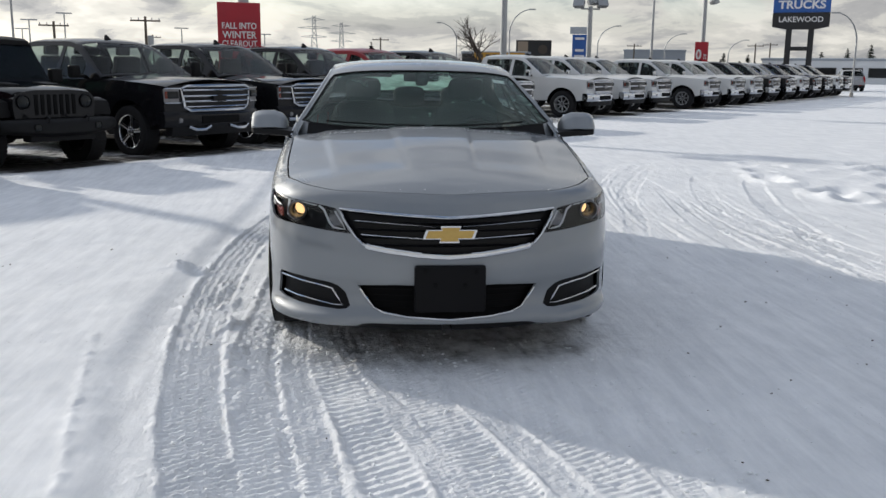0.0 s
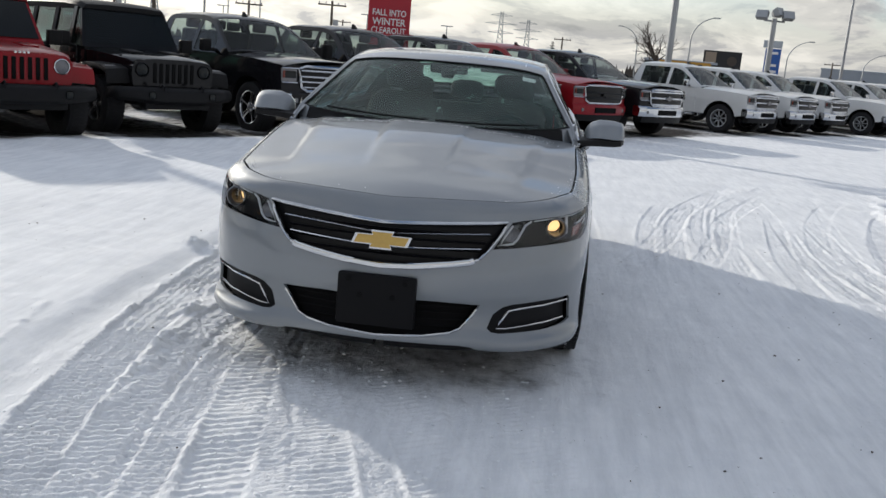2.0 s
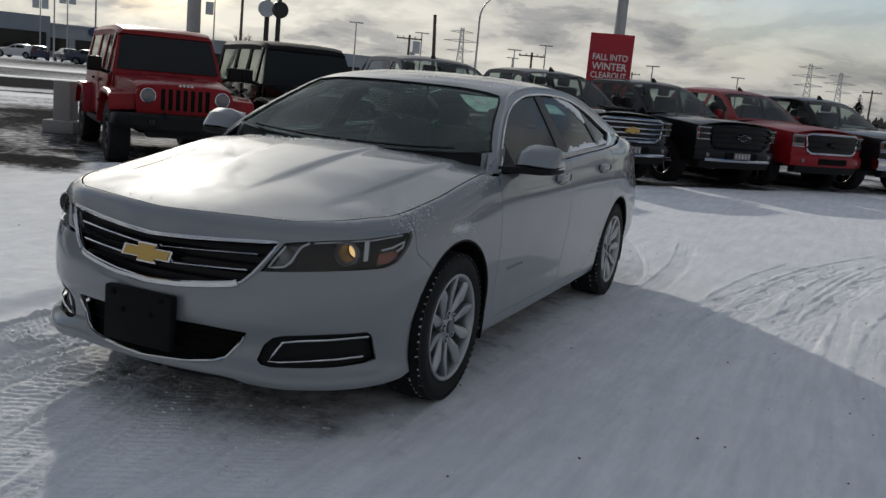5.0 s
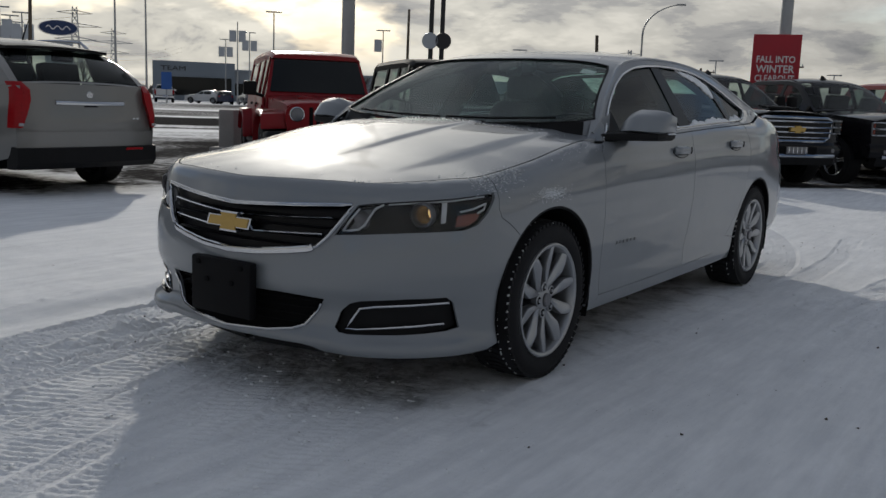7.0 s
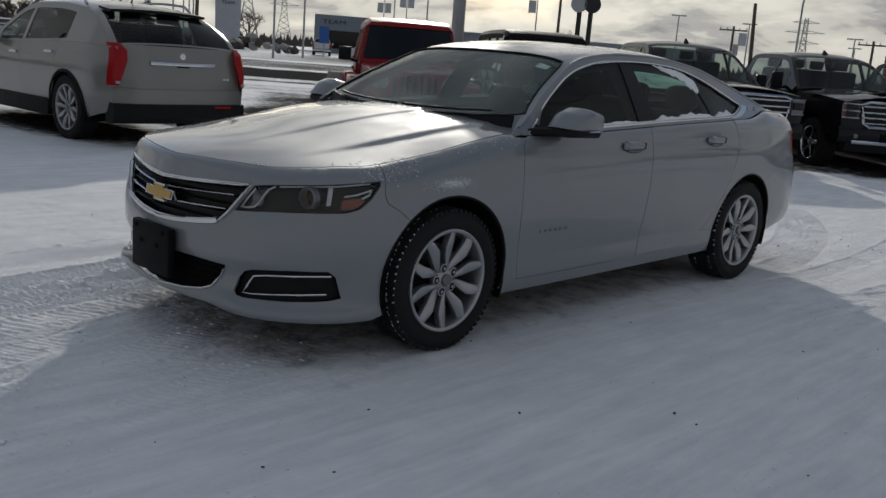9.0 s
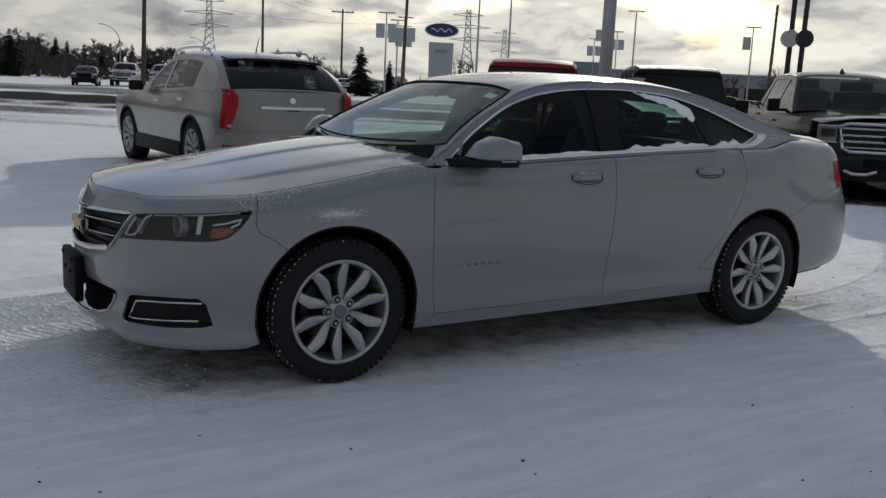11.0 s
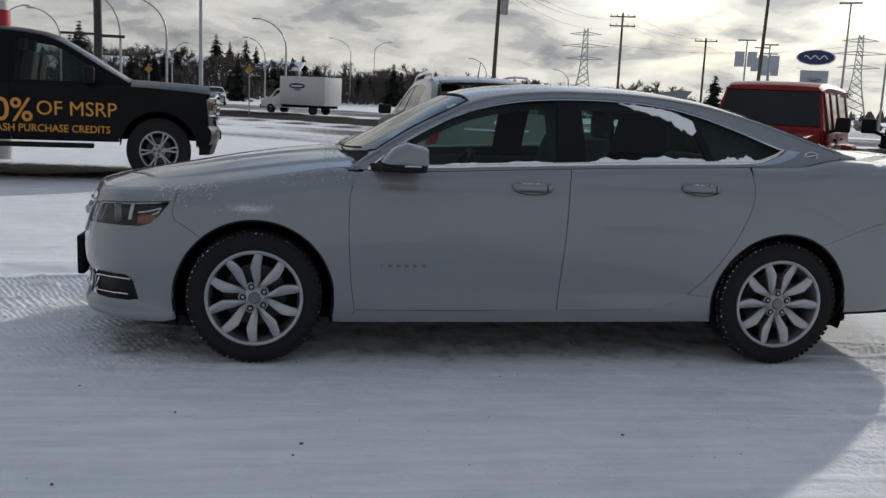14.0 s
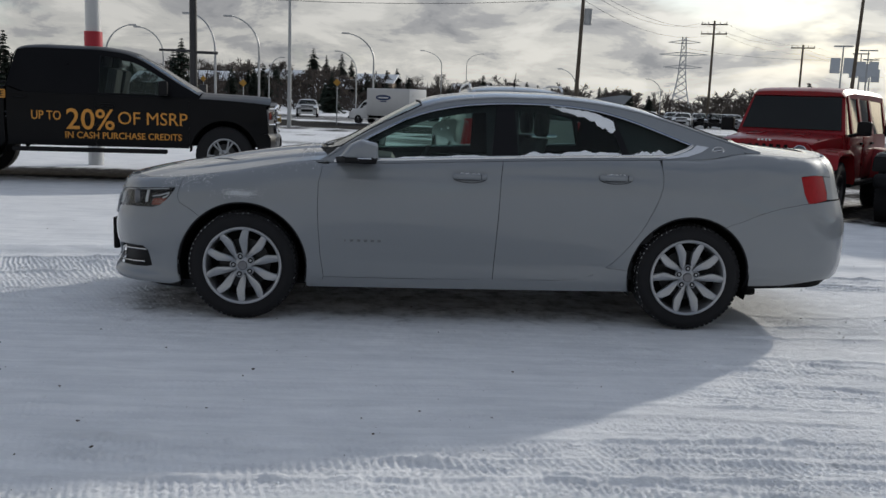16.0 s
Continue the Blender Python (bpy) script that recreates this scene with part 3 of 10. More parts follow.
def build_ground():
    def axis(lo, hi, fine, reach_lo, reach_hi, sharp):
        mid, v = [], lo
        for a, b, step in sharp + [(hi, hi, fine)]:
            mid += [np.arange(v, a - 0.3 * fine, fine), np.arange(a, b - 0.3 * step, step)]
            v = b
        mid = np.concatenate(mid)
        out, s, v = [], fine, hi
        while v < reach_hi:
            out.append(v)
            s *= 1.05
            v += s
        out.append(reach_hi)
        back, s, v = [], fine, lo
        while v > reach_lo:
            s *= 1.05
            v -= s
            back.append(max(v, reach_lo))
        return np.array(back[::-1] + list(mid) + out)

    gx, gy = axis(-2.3, 4.6, 0.018, -2500, 2500, [(-1.78, 1.10, 0.009), (1.5, 3.75, 0.011)]), axis(-3.4, 6.6, 0.018, -2500, 2500, [(-3.38, -0.55, 0.009), (-0.55, 4.6, 0.013)])
    X, Y = np.meshgrid(gx, gy, indexing="ij")
    x, y = X.ravel(), Y.ravel()
    z = lie(x, y)
    far = step01(90, 30, np.hypot(x, y))
    near = step01(14, 7, np.hypot(x - 1, y - 1))
    z += far * (0.008 * waves(x, y, 1.1, 3) + 0.004 * near * waves(x, y, 6.0, 4)) + 0.0022 * near * grain(x, y, 0.07, 5)
    # undisturbed snow west of the wheel marks, a little deeper, with wind ripples
    deep = step01(-1.42, -1.62, x + 0.12 * np.exp(-((y - 1) / 3.0) ** 2) - 0.33 * step01(-0.6, -3.0, y)) * step01(-6.2, -5.3, x)
    z += deep * (0.038 + 0.010 * waves(x, y, 2.2, 8) + 0.0022 * grain(x, y, 0.16, 9) * near)
    # a low ridge on the undisturbed snow
    for (ax, ay), (bx, by) in zip(((-1.82, -0.35), (-1.74, -0.72), (-1.60, -1.46), (-1.45, -2.1)), ((-1.74, -0.72), (-1.60, -1.46), (-1.45, -2.1), (-1.36, -2.7))):
        t = np.clip(((x - ax) * (bx - ax) + (y - ay) * (by - ay)) / ((bx - ax) ** 2 + (by - ay) ** 2), 0, 1)
        gap = np.hypot(x - ax - t * (bx - ax), y - ay - t * (by - ay))
        z += np.where(gap < 0.3, 0.009 * np.exp(-(gap / 0.024) ** 2) * np.maximum(0.15, 0.75 + 0.6 * grain(x, y, 0.11, 33) + 0.4 * grain(x, y, 0.03, 34)), 0) * step01(0.34, 0.30, gap)
    # the heaped edge in front of the parked row
    d = (x - ROW_AT[0]) * ROW_AHEAD[0] + (y - ROW_AT[1]) * ROW_AHEAD[1]
    u = (x - ROW_AT[0]) * ROW_ALONG[0] + (y - ROW_AT[1]) * ROW_ALONG[1]
    wob = 0.25 * waves(x, y, 1.6, 11)
    z += far * 0.06 * np.exp(-((d - 0.35 + wob) / 0.22) ** 2) * step01(-4, -1, u) * step01(9, 5, u) * (1 + 0.8 * waves(x, y, 7, 12))
    bare = 0.93 * step01(0.0, -0.5, d + wob) * step01(-16, -10, d) * step01(-3.5, -2.5, u) * step01(70, 60, u) * (0.72 + 0.6 * waves(x, y, 1.5, 13))
    bare = np.maximum(bare, 0.80 * np.exp(-(((x + 7.6) / 2.3) ** 2 + ((y - 4.6) / 1.7) ** 2) ** 2) * (0.75 + 0.9 * waves(x, y, 2.6, 14)))
    bare = np.maximum(bare, 0.8 * np.exp(-(((x + 9.0) / 2.5) ** 2 + ((y - 2.4) / 1.1) ** 2) ** 2))
    bare = np.maximum(bare, 0.9 * np.exp(-(((x + 9.2) / 1.3) ** 2 + ((y + 4.0) / 3.2) ** 2) ** 2))
    bare = np.maximum(bare, 0.75 * np.exp(-(((x - 6.3) / 1.1) ** 2 + ((y - 4.4) / 0.8) ** 2) ** 1.5) * (0.8 + 0.9 * waves(x, y, 2.0, 15)))
    z += near * 0.03 * np.exp(-(((x - 6.4) / 1.6) ** 2 + ((y - 5.8) / 1.4) ** 2)) * (1 + 1.9 * waves(x, y, 6, 16))
    # the street beyond the lot: cleared dark lanes, a snowy median, half-cleared lanes, all along the parked row
    w = x * ROW_AHEAD[0] + y * ROW_AHEAD[1]
    lane = step01(-29.0, -29.8, w) * step01(-39.2, -38.4, w) + 0.62 * step01(-41.5, -42.3, w) * step01(-58, -56, w) + 0.8 * np.exp(-((w + 26.6) / 0.7) ** 2) + 0.6 * np.exp(-((w + 21.5) / 0.4) ** 2)
    bare = np.maximum(bare, lane * (0.95 + 0.2 * waves(x, y, 0.5, 17)))
    bare = np.maximum(bare, step01(-13.0, -17.0, w) * step01(-33.0, -32.0, w) * (0.34 + 0.07 * np.sin(w * 2.6) + 0.12 * np.sin(w * 1.1 + 1.0) + 0.3 * waves(x, y, 0.4, 19)))
    u2 = x * ROW_ALONG[0] + y * ROW_ALONG[1]
    bare = np.maximum(bare, step01(-58, -62, w) * step01(-190, -150, w) * step01(-35, -20, u2) * (0.46 + 0.5 * waves(x, y, 0.12, 23)))
    bare = np.maximum(bare, step01(-86, -100, x) * step01(60, 20, y) * (0.42 + 0.45 * waves(x, y, 0.22, 29)))
    z += 0.05 * np.exp(-((w + 28.2) / 0.5) ** 2) + 0.06 * np.exp(-((w + 40.0) / 1.0) ** 2)
    bare = np.maximum(bare, far * 0.16 * (0.7 + waves(x * 0.35, y, 0.8, 18)))
    # dirty tracks under the sedan, with its contact shade painted into the same mask
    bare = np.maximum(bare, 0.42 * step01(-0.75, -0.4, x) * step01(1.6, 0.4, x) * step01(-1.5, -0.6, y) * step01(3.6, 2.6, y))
    marks = np.zeros_like(z)
    for points, width, depth, pitch in TRACKS:
        line = spline(points, 160)
        lo, hi = line.min(0) - 0.6, line.max(0) + 0.6
        sel = np.where((x > lo[0]) & (x < hi[0]) & (y > lo[1]) & (y < hi[1]))[0]
        px, py = x[sel], y[sel]
        best, along, lat = np.full(len(sel), 9.0), np.zeros(len(sel)), np.zeros(len(sel))
        run = 0.0
        for a, b in zip(line, line[1:]):
            e = b - a
            ln = np.hypot(*e)
            t = np.clip(((px - a[0]) * e[0] + (py - a[1]) * e[1]) / ln ** 2, 0, 1)
            qx, qy = px - a[0] - t * e[0], py - a[1] - t * e[1]
            dd = np.hypot(qx, qy)
            m = dd < best
            best[m], along[m], lat[m] = dd[m], run + t[m] * ln, ((e[0] * qy - e[1] * qx) / ln)[m]
            run += ln
        half = width / 2
        fade = step01(0, 0.5, along) * step01(run, run - 0.8, along) * np.clip(0.75 + 0.45 * waves(px, py, 3.0, 21) + 0.55 * waves(px, py, 9.0, 24), 0.12, 1.5)
        core = step01(half + 0.010, half - 0.006, best)
        across = (lat / half + 1) * max(2.0, round(width / 0.05) / 2) + 0.10 * waves(px, py, 22.0, 26)
        row, part_ = np.floor(across), np.mod(across, 1.0)
        turn = np.mod(along / (0.74 * pitch) + 0.37 * row + 0.35 * part_ + 0.16 * waves(px, py, 17.0, 25), 1.0)
        lug = step01(0.02, 0.16, turn) * step01(0.58, 0.42, turn)
        rib = step01(0.20, 0.06, np.minimum(part_, 1 - part_))
        clump = grain(px, py, 0.022, 27)
        crumb = 0.16 * np.maximum(0, clump) + 0.16 * grain(px, py, 0.06, 28)
        relief = -depth * core * (1.0 - 0.60 * lug * (1 + 0.3 * clump) - crumb) + 0.20 * depth * rib * core
        heap = 0.34 * depth * np.exp(-((best - half - 0.020) / 0.018) ** 2) * np.maximum(0, 0.55 + 1.5 * grain(px, py, 0.13, 22) + 1.0 * grain(px, py, 0.03, 23))
        z[sel] += 0.8 * fade * (relief + heap) * near[sel]
        marks[sel] = np.maximum(marks[sel], core * fade * min(1.0, depth / 0.02))
    # broken crumbs of snow on the packed strip and by the wheel marks
    rough = near * step01(-1.42, -1.2, x) * step01(1.6, 0.6, x + 0.25 * y) * step01(0.5, -0.4, y + 0.3 * x)
    z += rough * (1 - deep) * (0.003 * np.maximum(0, grain(x, y, 0.035, 31)) + 0.002 * np.maximum(0, grain(x, y, 0.018, 32)))
    bare = np.maximum(bare, 0.05 * marks * far)
    # footprints and crumbs round the trampled bit
    rng = np.random.RandomState(5)
    for cx, cy, rx, ry, hz in [(-1.66, 1.32, 0.10, 0.09, 0.035), (-1.52, 1.28, 0.07, 0.06, 0.025), (-1.29, 0.83, 0.06, 0.14, 0.022), (-1.22, 0.35, 0.05, 0.12, 0.020), (-1.16, -0.10, 0.06, 0.13, 0.026), (-1.06, -0.62, 0.05, 0.13, 0.026), (-1.01, -0.97, 0.045, 0.12, 0.024), (-0.95, -1.35, 0.03, 0.16, 0.016)]:
        r = np.hypot((x - cx) / rx, (y - cy) / ry) + 0.5 * grain(x, y, 0.05, 43)
        z += np.where(r < 2.0, hz * np.exp(-np.maximum(r, 0) ** 4) * (1 + 0.5 * grain(x, y, 0.05, 41) + 0.3 * grain(x, y, 0.02, 42)), 0)
    for k in range(40):
        cx, cy = 5.0 + rng.uniform(0, 4), 4.2 + rng.uniform(0, 4.5)
        r = np.hypot((x - cx) / 0.16, (y - cy) / 0.24)
        z -= np.where(r < 3.0, 0.07 * np.exp(-r * r) - 0.035 * np.exp(-((r - 1.5) / 0.5) ** 2), 0)
    nx, ny = len(gx), len(gy)
    i = np.arange(nx * ny).reshape(nx, ny)
    quads = np.stack([i[:-1, :-1], i[1:, :-1], i[1:, 1:], i[:-1, 1:]], -1).reshape(-1, 4)
    me = bpy.data.meshes.new("ground")
    me.vertices.add(len(x))
    me.vertices.foreach_set("co", np.stack([x, y, z], 1).ravel())
    me.loops.add(quads.size)
    me.loops.foreach_set("vertex_index", quads.ravel().astype(np.int32))
    me.polygons.add(len(quads))
    me.polygons.foreach_set("loop_start", np.arange(0, quads.size, 4, dtype=np.int32))
    me.polygons.foreach_set("use_smooth", np.ones(len(quads), bool))
    me.update(calc_edges=True)
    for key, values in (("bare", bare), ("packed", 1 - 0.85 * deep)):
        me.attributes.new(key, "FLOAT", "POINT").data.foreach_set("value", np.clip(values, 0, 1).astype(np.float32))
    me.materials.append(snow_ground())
    return tagged(new("ground", me), "snow-covered parking lot with tyre tracks and bare asphalt patches", "ground", kind="structure")


def snow_ground():
    m = bpy.data.materials.new("packed_snow_and_asphalt")
    m.use_nodes = True
    n, l = m.node_tree.nodes, m.node_tree.links
    p = n["Principled BSDF"]
    co = n.new("ShaderNodeTexCoord")

    def noise_tex(s, detail, rough=0.6):
        t = n.new("ShaderNodeTexNoise")
        t.inputs["Scale"].default_value, t.inputs["Detail"].default_value, t.inputs["Roughness"].default_value = s, detail, rough
        l.new(co.outputs["Object"], t.inputs["Vector"])
        return t.outputs["Fac"]

    def ramp(v, a, b, ca, cb):
        r = n.new("ShaderNodeValToRGB")
        e = r.color_ramp.elements
        e[0].position, e[1].position, e[0].color, e[1].color = a, b, (*ca, 1), (*cb, 1)
        l.new(v, r.inputs[0])
        return r.outputs[0]

    def mix(f, a, b):
        x = n.new("ShaderNodeMix")
        x.data_type = "RGBA"
        l.new(f, x.inputs[0])
        l.new(a, x.inputs[6])
        l.new(b, x.inputs[7])
        return x.outputs[2]

    snow = ramp(noise_tex(1.6, 10, 0.7), 0.3, 0.7, (0.77, 0.785, 0.805), (0.90, 0.908, 0.92))
    # drag marks along the way the cars drive
    mp = n.new("ShaderNodeMapping")
    mp.inputs["Scale"].default_value, mp.inputs["Rotation"].default_value = (7.0, 0.8, 1.0), (0, 0, radians(-5))
    l.new(co.outputs["Object"], mp.inputs[0])
    drag = n.new("ShaderNodeTexNoise")
    drag.inputs["Scale"].default_value, drag.inputs["Detail"].default_value, drag.inputs["Roughness"].default_value = 1.6, 8, 0.7
    l.new(mp.outputs[0], drag.inputs["Vector"])
    streak = ramp(drag.outputs["Fac"], 0.36, 0.64, (0.88, 0.885, 0.895), (1.04, 1.04, 1.04))
    both_ = n.new("ShaderNodeMix")
    both_.data_type, both_.blend_type = "RGBA", "MULTIPLY"
    both_.inputs[0].default_value = 1.0
    l.new(snow, both_.inputs[6])
    l.new(streak, both_.inputs[7])
    snow = both_.outputs[2]
    grit = ramp(noise_tex(70, 2), 0.70, 0.76, (0, 0, 0), (1, 1, 1))
    patch = ramp(noise_tex(2.2, 3), 0.5, 0.64, (0, 0, 0), (1, 1, 1))
    dirt = n.new("ShaderNodeMath")
    dirt.operation = "MULTIPLY"
    l.new(grit, dirt.inputs[0])
    l.new(patch, dirt.inputs[1])
    soil = n.new("ShaderNodeRGB")
    soil.outputs[0].default_value = (0.16, 0.145, 0.13, 1)
    snow = mix(dirt.outputs[0], snow, soil.outputs[0])
    tar = ramp(noise_tex(9, 6), 0.3, 0.7, (0.028, 0.027, 0.027), (0.085, 0.08, 0.075))
    # mask of asphalt showing through, plus the shade painted beneath the sedan
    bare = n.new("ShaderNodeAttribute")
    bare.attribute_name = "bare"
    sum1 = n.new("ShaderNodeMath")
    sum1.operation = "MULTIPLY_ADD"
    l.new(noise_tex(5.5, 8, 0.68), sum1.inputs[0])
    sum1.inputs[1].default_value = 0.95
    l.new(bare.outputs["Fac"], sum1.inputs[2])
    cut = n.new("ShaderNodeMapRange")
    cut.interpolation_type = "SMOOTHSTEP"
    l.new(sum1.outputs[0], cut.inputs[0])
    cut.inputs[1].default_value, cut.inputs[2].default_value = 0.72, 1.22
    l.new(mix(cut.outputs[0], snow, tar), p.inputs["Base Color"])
    rr = n.new("ShaderNodeMapRange")
    l.new(cut.outputs[0], rr.inputs[0])
    rr.inputs[3].default_value, rr.inputs[4].default_value = 0.8, 0.95
    l.new(rr.outputs[0], p.inputs["Roughness"])
    sp = n.new("ShaderNodeMapRange")
    l.new(cut.outputs[0], sp.inputs[0])
    sp.inputs[3].default_value, sp.inputs[4].default_value = 0.10, 0.0
    l.new(sp.outputs[0], p.inputs["Specular IOR Level"])
    b1, b2 = n.new("ShaderNodeBump"), n.new("ShaderNodeBump")
    packed = n.new("ShaderNodeAttribute")
    packed.attribute_name = "packed"

    def by_packed(node, strength):
        k = n.new("ShaderNodeMath")
        k.operation = "MULTIPLY"
        l.new(packed.outputs["Fac"], k.inputs[0])
        k.inputs[1].default_value = strength
        l.new(k.outputs[0], node.inputs["Strength"])

    b1.inputs["Distance"].default_value = 0.02
    by_packed(b1, 0.45)
    l.new(noise_tex(22, 6, 0.65), b1.inputs["Height"])
    b2.inputs["Strength"].default_value, b2.inputs["Distance"].default_value = 0.7, 0.004
    l.new(noise_tex(210, 3), b2.inputs["Height"])
    b3 = n.new("ShaderNodeBump")
    b3.inputs["Distance"].default_value = 0.014
    by_packed(b3, 0.6)
    l.new(drag.outputs["Fac"], b3.inputs["Height"])
    l.new(b1.outputs[0], b3.inputs["Normal"])
    l.new(b3.outputs[0], b2.inputs["Normal"])
    l.new(b2.outputs[0], p.inputs["Normal"])
    return m


build_ground()


# ---- the silver sedan ----
HUB_Z, AXLE_F, AXLE_R, TYRE_R = 0.342, 0.0, 2.837, 0.342
_OUTLINE = [(0, -0.992), (0.14, -0.980), (0.3, -0.952), (0.44, -0.915), (0.56, -0.868), (0.66, -0.808), (0.75, -0.728), (0.82, -0.628), (0.866, -0.51), (0.890, -0.37), (0.905, -0.15), (0.915, 0.2), (0.921, 0.8), (0.924, 1.5),
            (0.923, 2.2), (0.917, 2.9), (0.905, 3.25), (0.875, 3.55), (0.80, 3.79), (0.66, 3.94), (0.45, 4.03), (0.2, 4.075), (0, 4.085)]
_half = spline([(-0.3, -0.952), (-0.14, -0.980)] + _OUTLINE + [(-0.2, 4.075), (-0.45, 4.03)], 1200)
_half = _half[np.argmin(np.abs(_half[:300, 0])):900 + np.argmin(np.abs(_half[900:, 0])) + 1]
_half[0, 0] = _half[-1, 0] = 0
_s = np.concatenate([[0], np.cumsum(np.linalg.norm(np.diff(_half, axis=0), axis=1))])
S_END = float(_s[-1])
_tan = np.gradient(_half, _s, axis=0)
_tan /= np.linalg.norm(_tan, axis=1)[:, None]
_tan[0], _tan[-1] = (1, 0), (-1, 0)
S_MID = float(_s[np.argmax(_half[:, 0])])


def s_y(y):
    """Where along the outline the flank stands at y."""
    return float(np.interp(y, _half[:, 1], _s))


def s_x(x):
    """Where along the outline the front stands at x."""
    return float(np.interp(abs(x), _half[:np.argmax(_half[:, 0]), 0], _s[:np.argmax(_half[:, 0])])) * (1 if x >= 0 else -1)


PROFILES = [
    (0.0, smooth_table([(0.17, 0.12), (0.215, 0.04), (0.235, 0.010), (0.250, 0.004), (0.268, 0.008), (0.29, 0.024), (0.35, 0.030), (0.40, 0.024), (0.43, 0.010), (0.50, 0.004), (0.545, 0.006), (0.562, 0.014), (0.66, 0.022), (0.745, 0.036), (0.77, 0.048), (0.84, 0.078), (1.2, 0.20)])),
    (s_x(0.40), smooth_table([(0.17, 0.11), (0.205, 0.030), (0.225, 0.002), (0.245, -0.006), (0.275, 0.004), (0.31, 0.026), (0.36, 0.032), (0.41, 0.022), (0.44, 0.006), (0.52, 0.0), (0.57, 0.004), (0.60, 0.014), (0.67, 0.026), (0.75, 0.042), (0.78, 0.054), (0.85, 0.080), (1.2, 0.20)])),
    (s_x(0.60), smooth_table([(0.17, 0.10), (0.19, 0.035), (0.208, -0.004), (0.235, -0.022), (0.262, -0.016), (0.288, 0.014), (0.32, 0.028), (0.37, 0.028), (0.42, 0.014), (0.45, 0.003), (0.52, 0.0), (0.59, 0.002), (0.63, 0.010), (0.67, 0.022), (0.76, 0.038), (0.80, 0.050), (0.87, 0.074), (1.2, 0.18)])),
    (s_y(-0.62), smooth_table([(0.17, 0.09), (0.19, 0.030), (0.208, 0.000), (0.235, -0.014), (0.262, -0.008), (0.288, 0.012), (0.32, 0.016), (0.40, 0.014), (0.44, 0.004), (0.52, 0.0), (0.62, 0.002), (0.68, 0.012), (0.76, 0.024), (0.82, 0.036), (0.90, 0.058), (1.2, 0.12)])),
    (s_y(-0.42), smooth_table([(0.17, 0.08), (0.19, 0.030), (0.21, 0.006), (0.24, -0.002), (0.30, 0.004), (0.42, 0.004), (0.52, 0.0), (0.64, 0.0), (0.72, 0.004), (0.80, 0.014), (0.88, 0.032), (1.2, 0.09)])),
    (s_y(0.0), smooth_table([(0.18, 0.08), (0.25, 0.035), (0.40, 0.012), (0.55, 0.003), (0.68, 0.0), (0.78, 0.004), (0.86, 0.016), (0.95, 0.030), (1.2, 0.06)])),
    (s_y(0.9), smooth_table([(0.17, 0.09), (0.205, 0.055), (0.25, 0.040), (0.30, 0.030), (0.38, 0.030), (0.46, 0.022), (0.58, 0.008), (0.70, 0.0), (0.80, 0.002), (0.87, 0.008), (0.905, 0.013), (0.94, 0.026), (1.0, 0.034), (1.2, 0.06)])),
    (s_y(2.1), smooth_table([(0.17, 0.09), (0.205, 0.055), (0.25, 0.040), (0.30, 0.030), (0.38, 0.030), (0.46, 0.022), (0.58, 0.008), (0.72, 0.0), (0.83, 0.001), (0.90, 0.006), (0.935, 0.012), (0.97, 0.026), (1.04, 0.034), (1.2, 0.06)])),
    (s_y(2.84), smooth_table([(0.18, 0.09), (0.25, 0.045), (0.40, 0.015), (0.55, 0.0), (0.72, -0.006), (0.86, -0.004), (0.93, 0.006), (0.98, 0.020), (1.06, 0.034), (1.2, 0.06)])),
    (s_y(3.6), smooth_table([(0.20, 0.16), (0.29, 0.08), (0.35, 0.03), (0.44, 0.006), (0.58, 0.0), (0.74, 0.006), (0.82, 0.018), (0.86, 0.028), (0.98, 0.045), (1.2, 0.10)])),
    (s_y(3.82), smooth_table([(0.20, 0.16), (0.29, 0.08), (0.35, 0.03), (0.44, 0.006), (0.58, 0.0), (0.70, 0.010), (0.80, 0.036), (0.88, 0.062), (0.98, 0.088), (1.2, 0.15)])),
    (S_END, smooth_table([(0.20, 0.16), (0.29, 0.08), (0.35, 0.03), (0.44, 0.006), (0.58, 0.0), (0.74, 0.008), (0.82, 0.03), (0.86, 0.05), (0.98, 0.085), (1.2, 0.15)])),
]
TOP_IN = smooth_table([(0, 0.012), (s_x(0.55), 0.022), (s_y(-0.6), 0.070), (s_y(0.0), 0.075), (s_y(0.42), 0.07), (s_y(0.62), 0.022), (s_y(2.3), 0.022), (s_y(2.75), 0.045), (s_y(3.3), 0.075), (S_END, 0.05)])
TOP_H = smooth_table([(0, 0.045), (s_x(0.55), 0.05), (s_y(-0.6), 0.08), (s_y(0.0), 0.13), (s_y(0.42), 0.13), (s_y(0.62), 0.07), (s_y(2.3), 0.07), (s_y(2.75), 0.10), (s_y(3.3), 0.12), (S_END, 0.07)])
HOOD_C = smooth_table([(-0.95, 0.826), (-0.895, 0.848), (-0.75, 0.890), (-0.6, 0.921), (-0.37, 0.957), (-0.1, 1.005), (0.17, 1.045), (0.45, 1.072), (0.7, 1.085)])
DECK_C = smooth_table([(3.1, 1.215), (3.25, 1.200), (3.5, 1.180), (3.75, 1.158), (3.88, 1.140), (4.0, 1.118), (4.1, 1.09)])


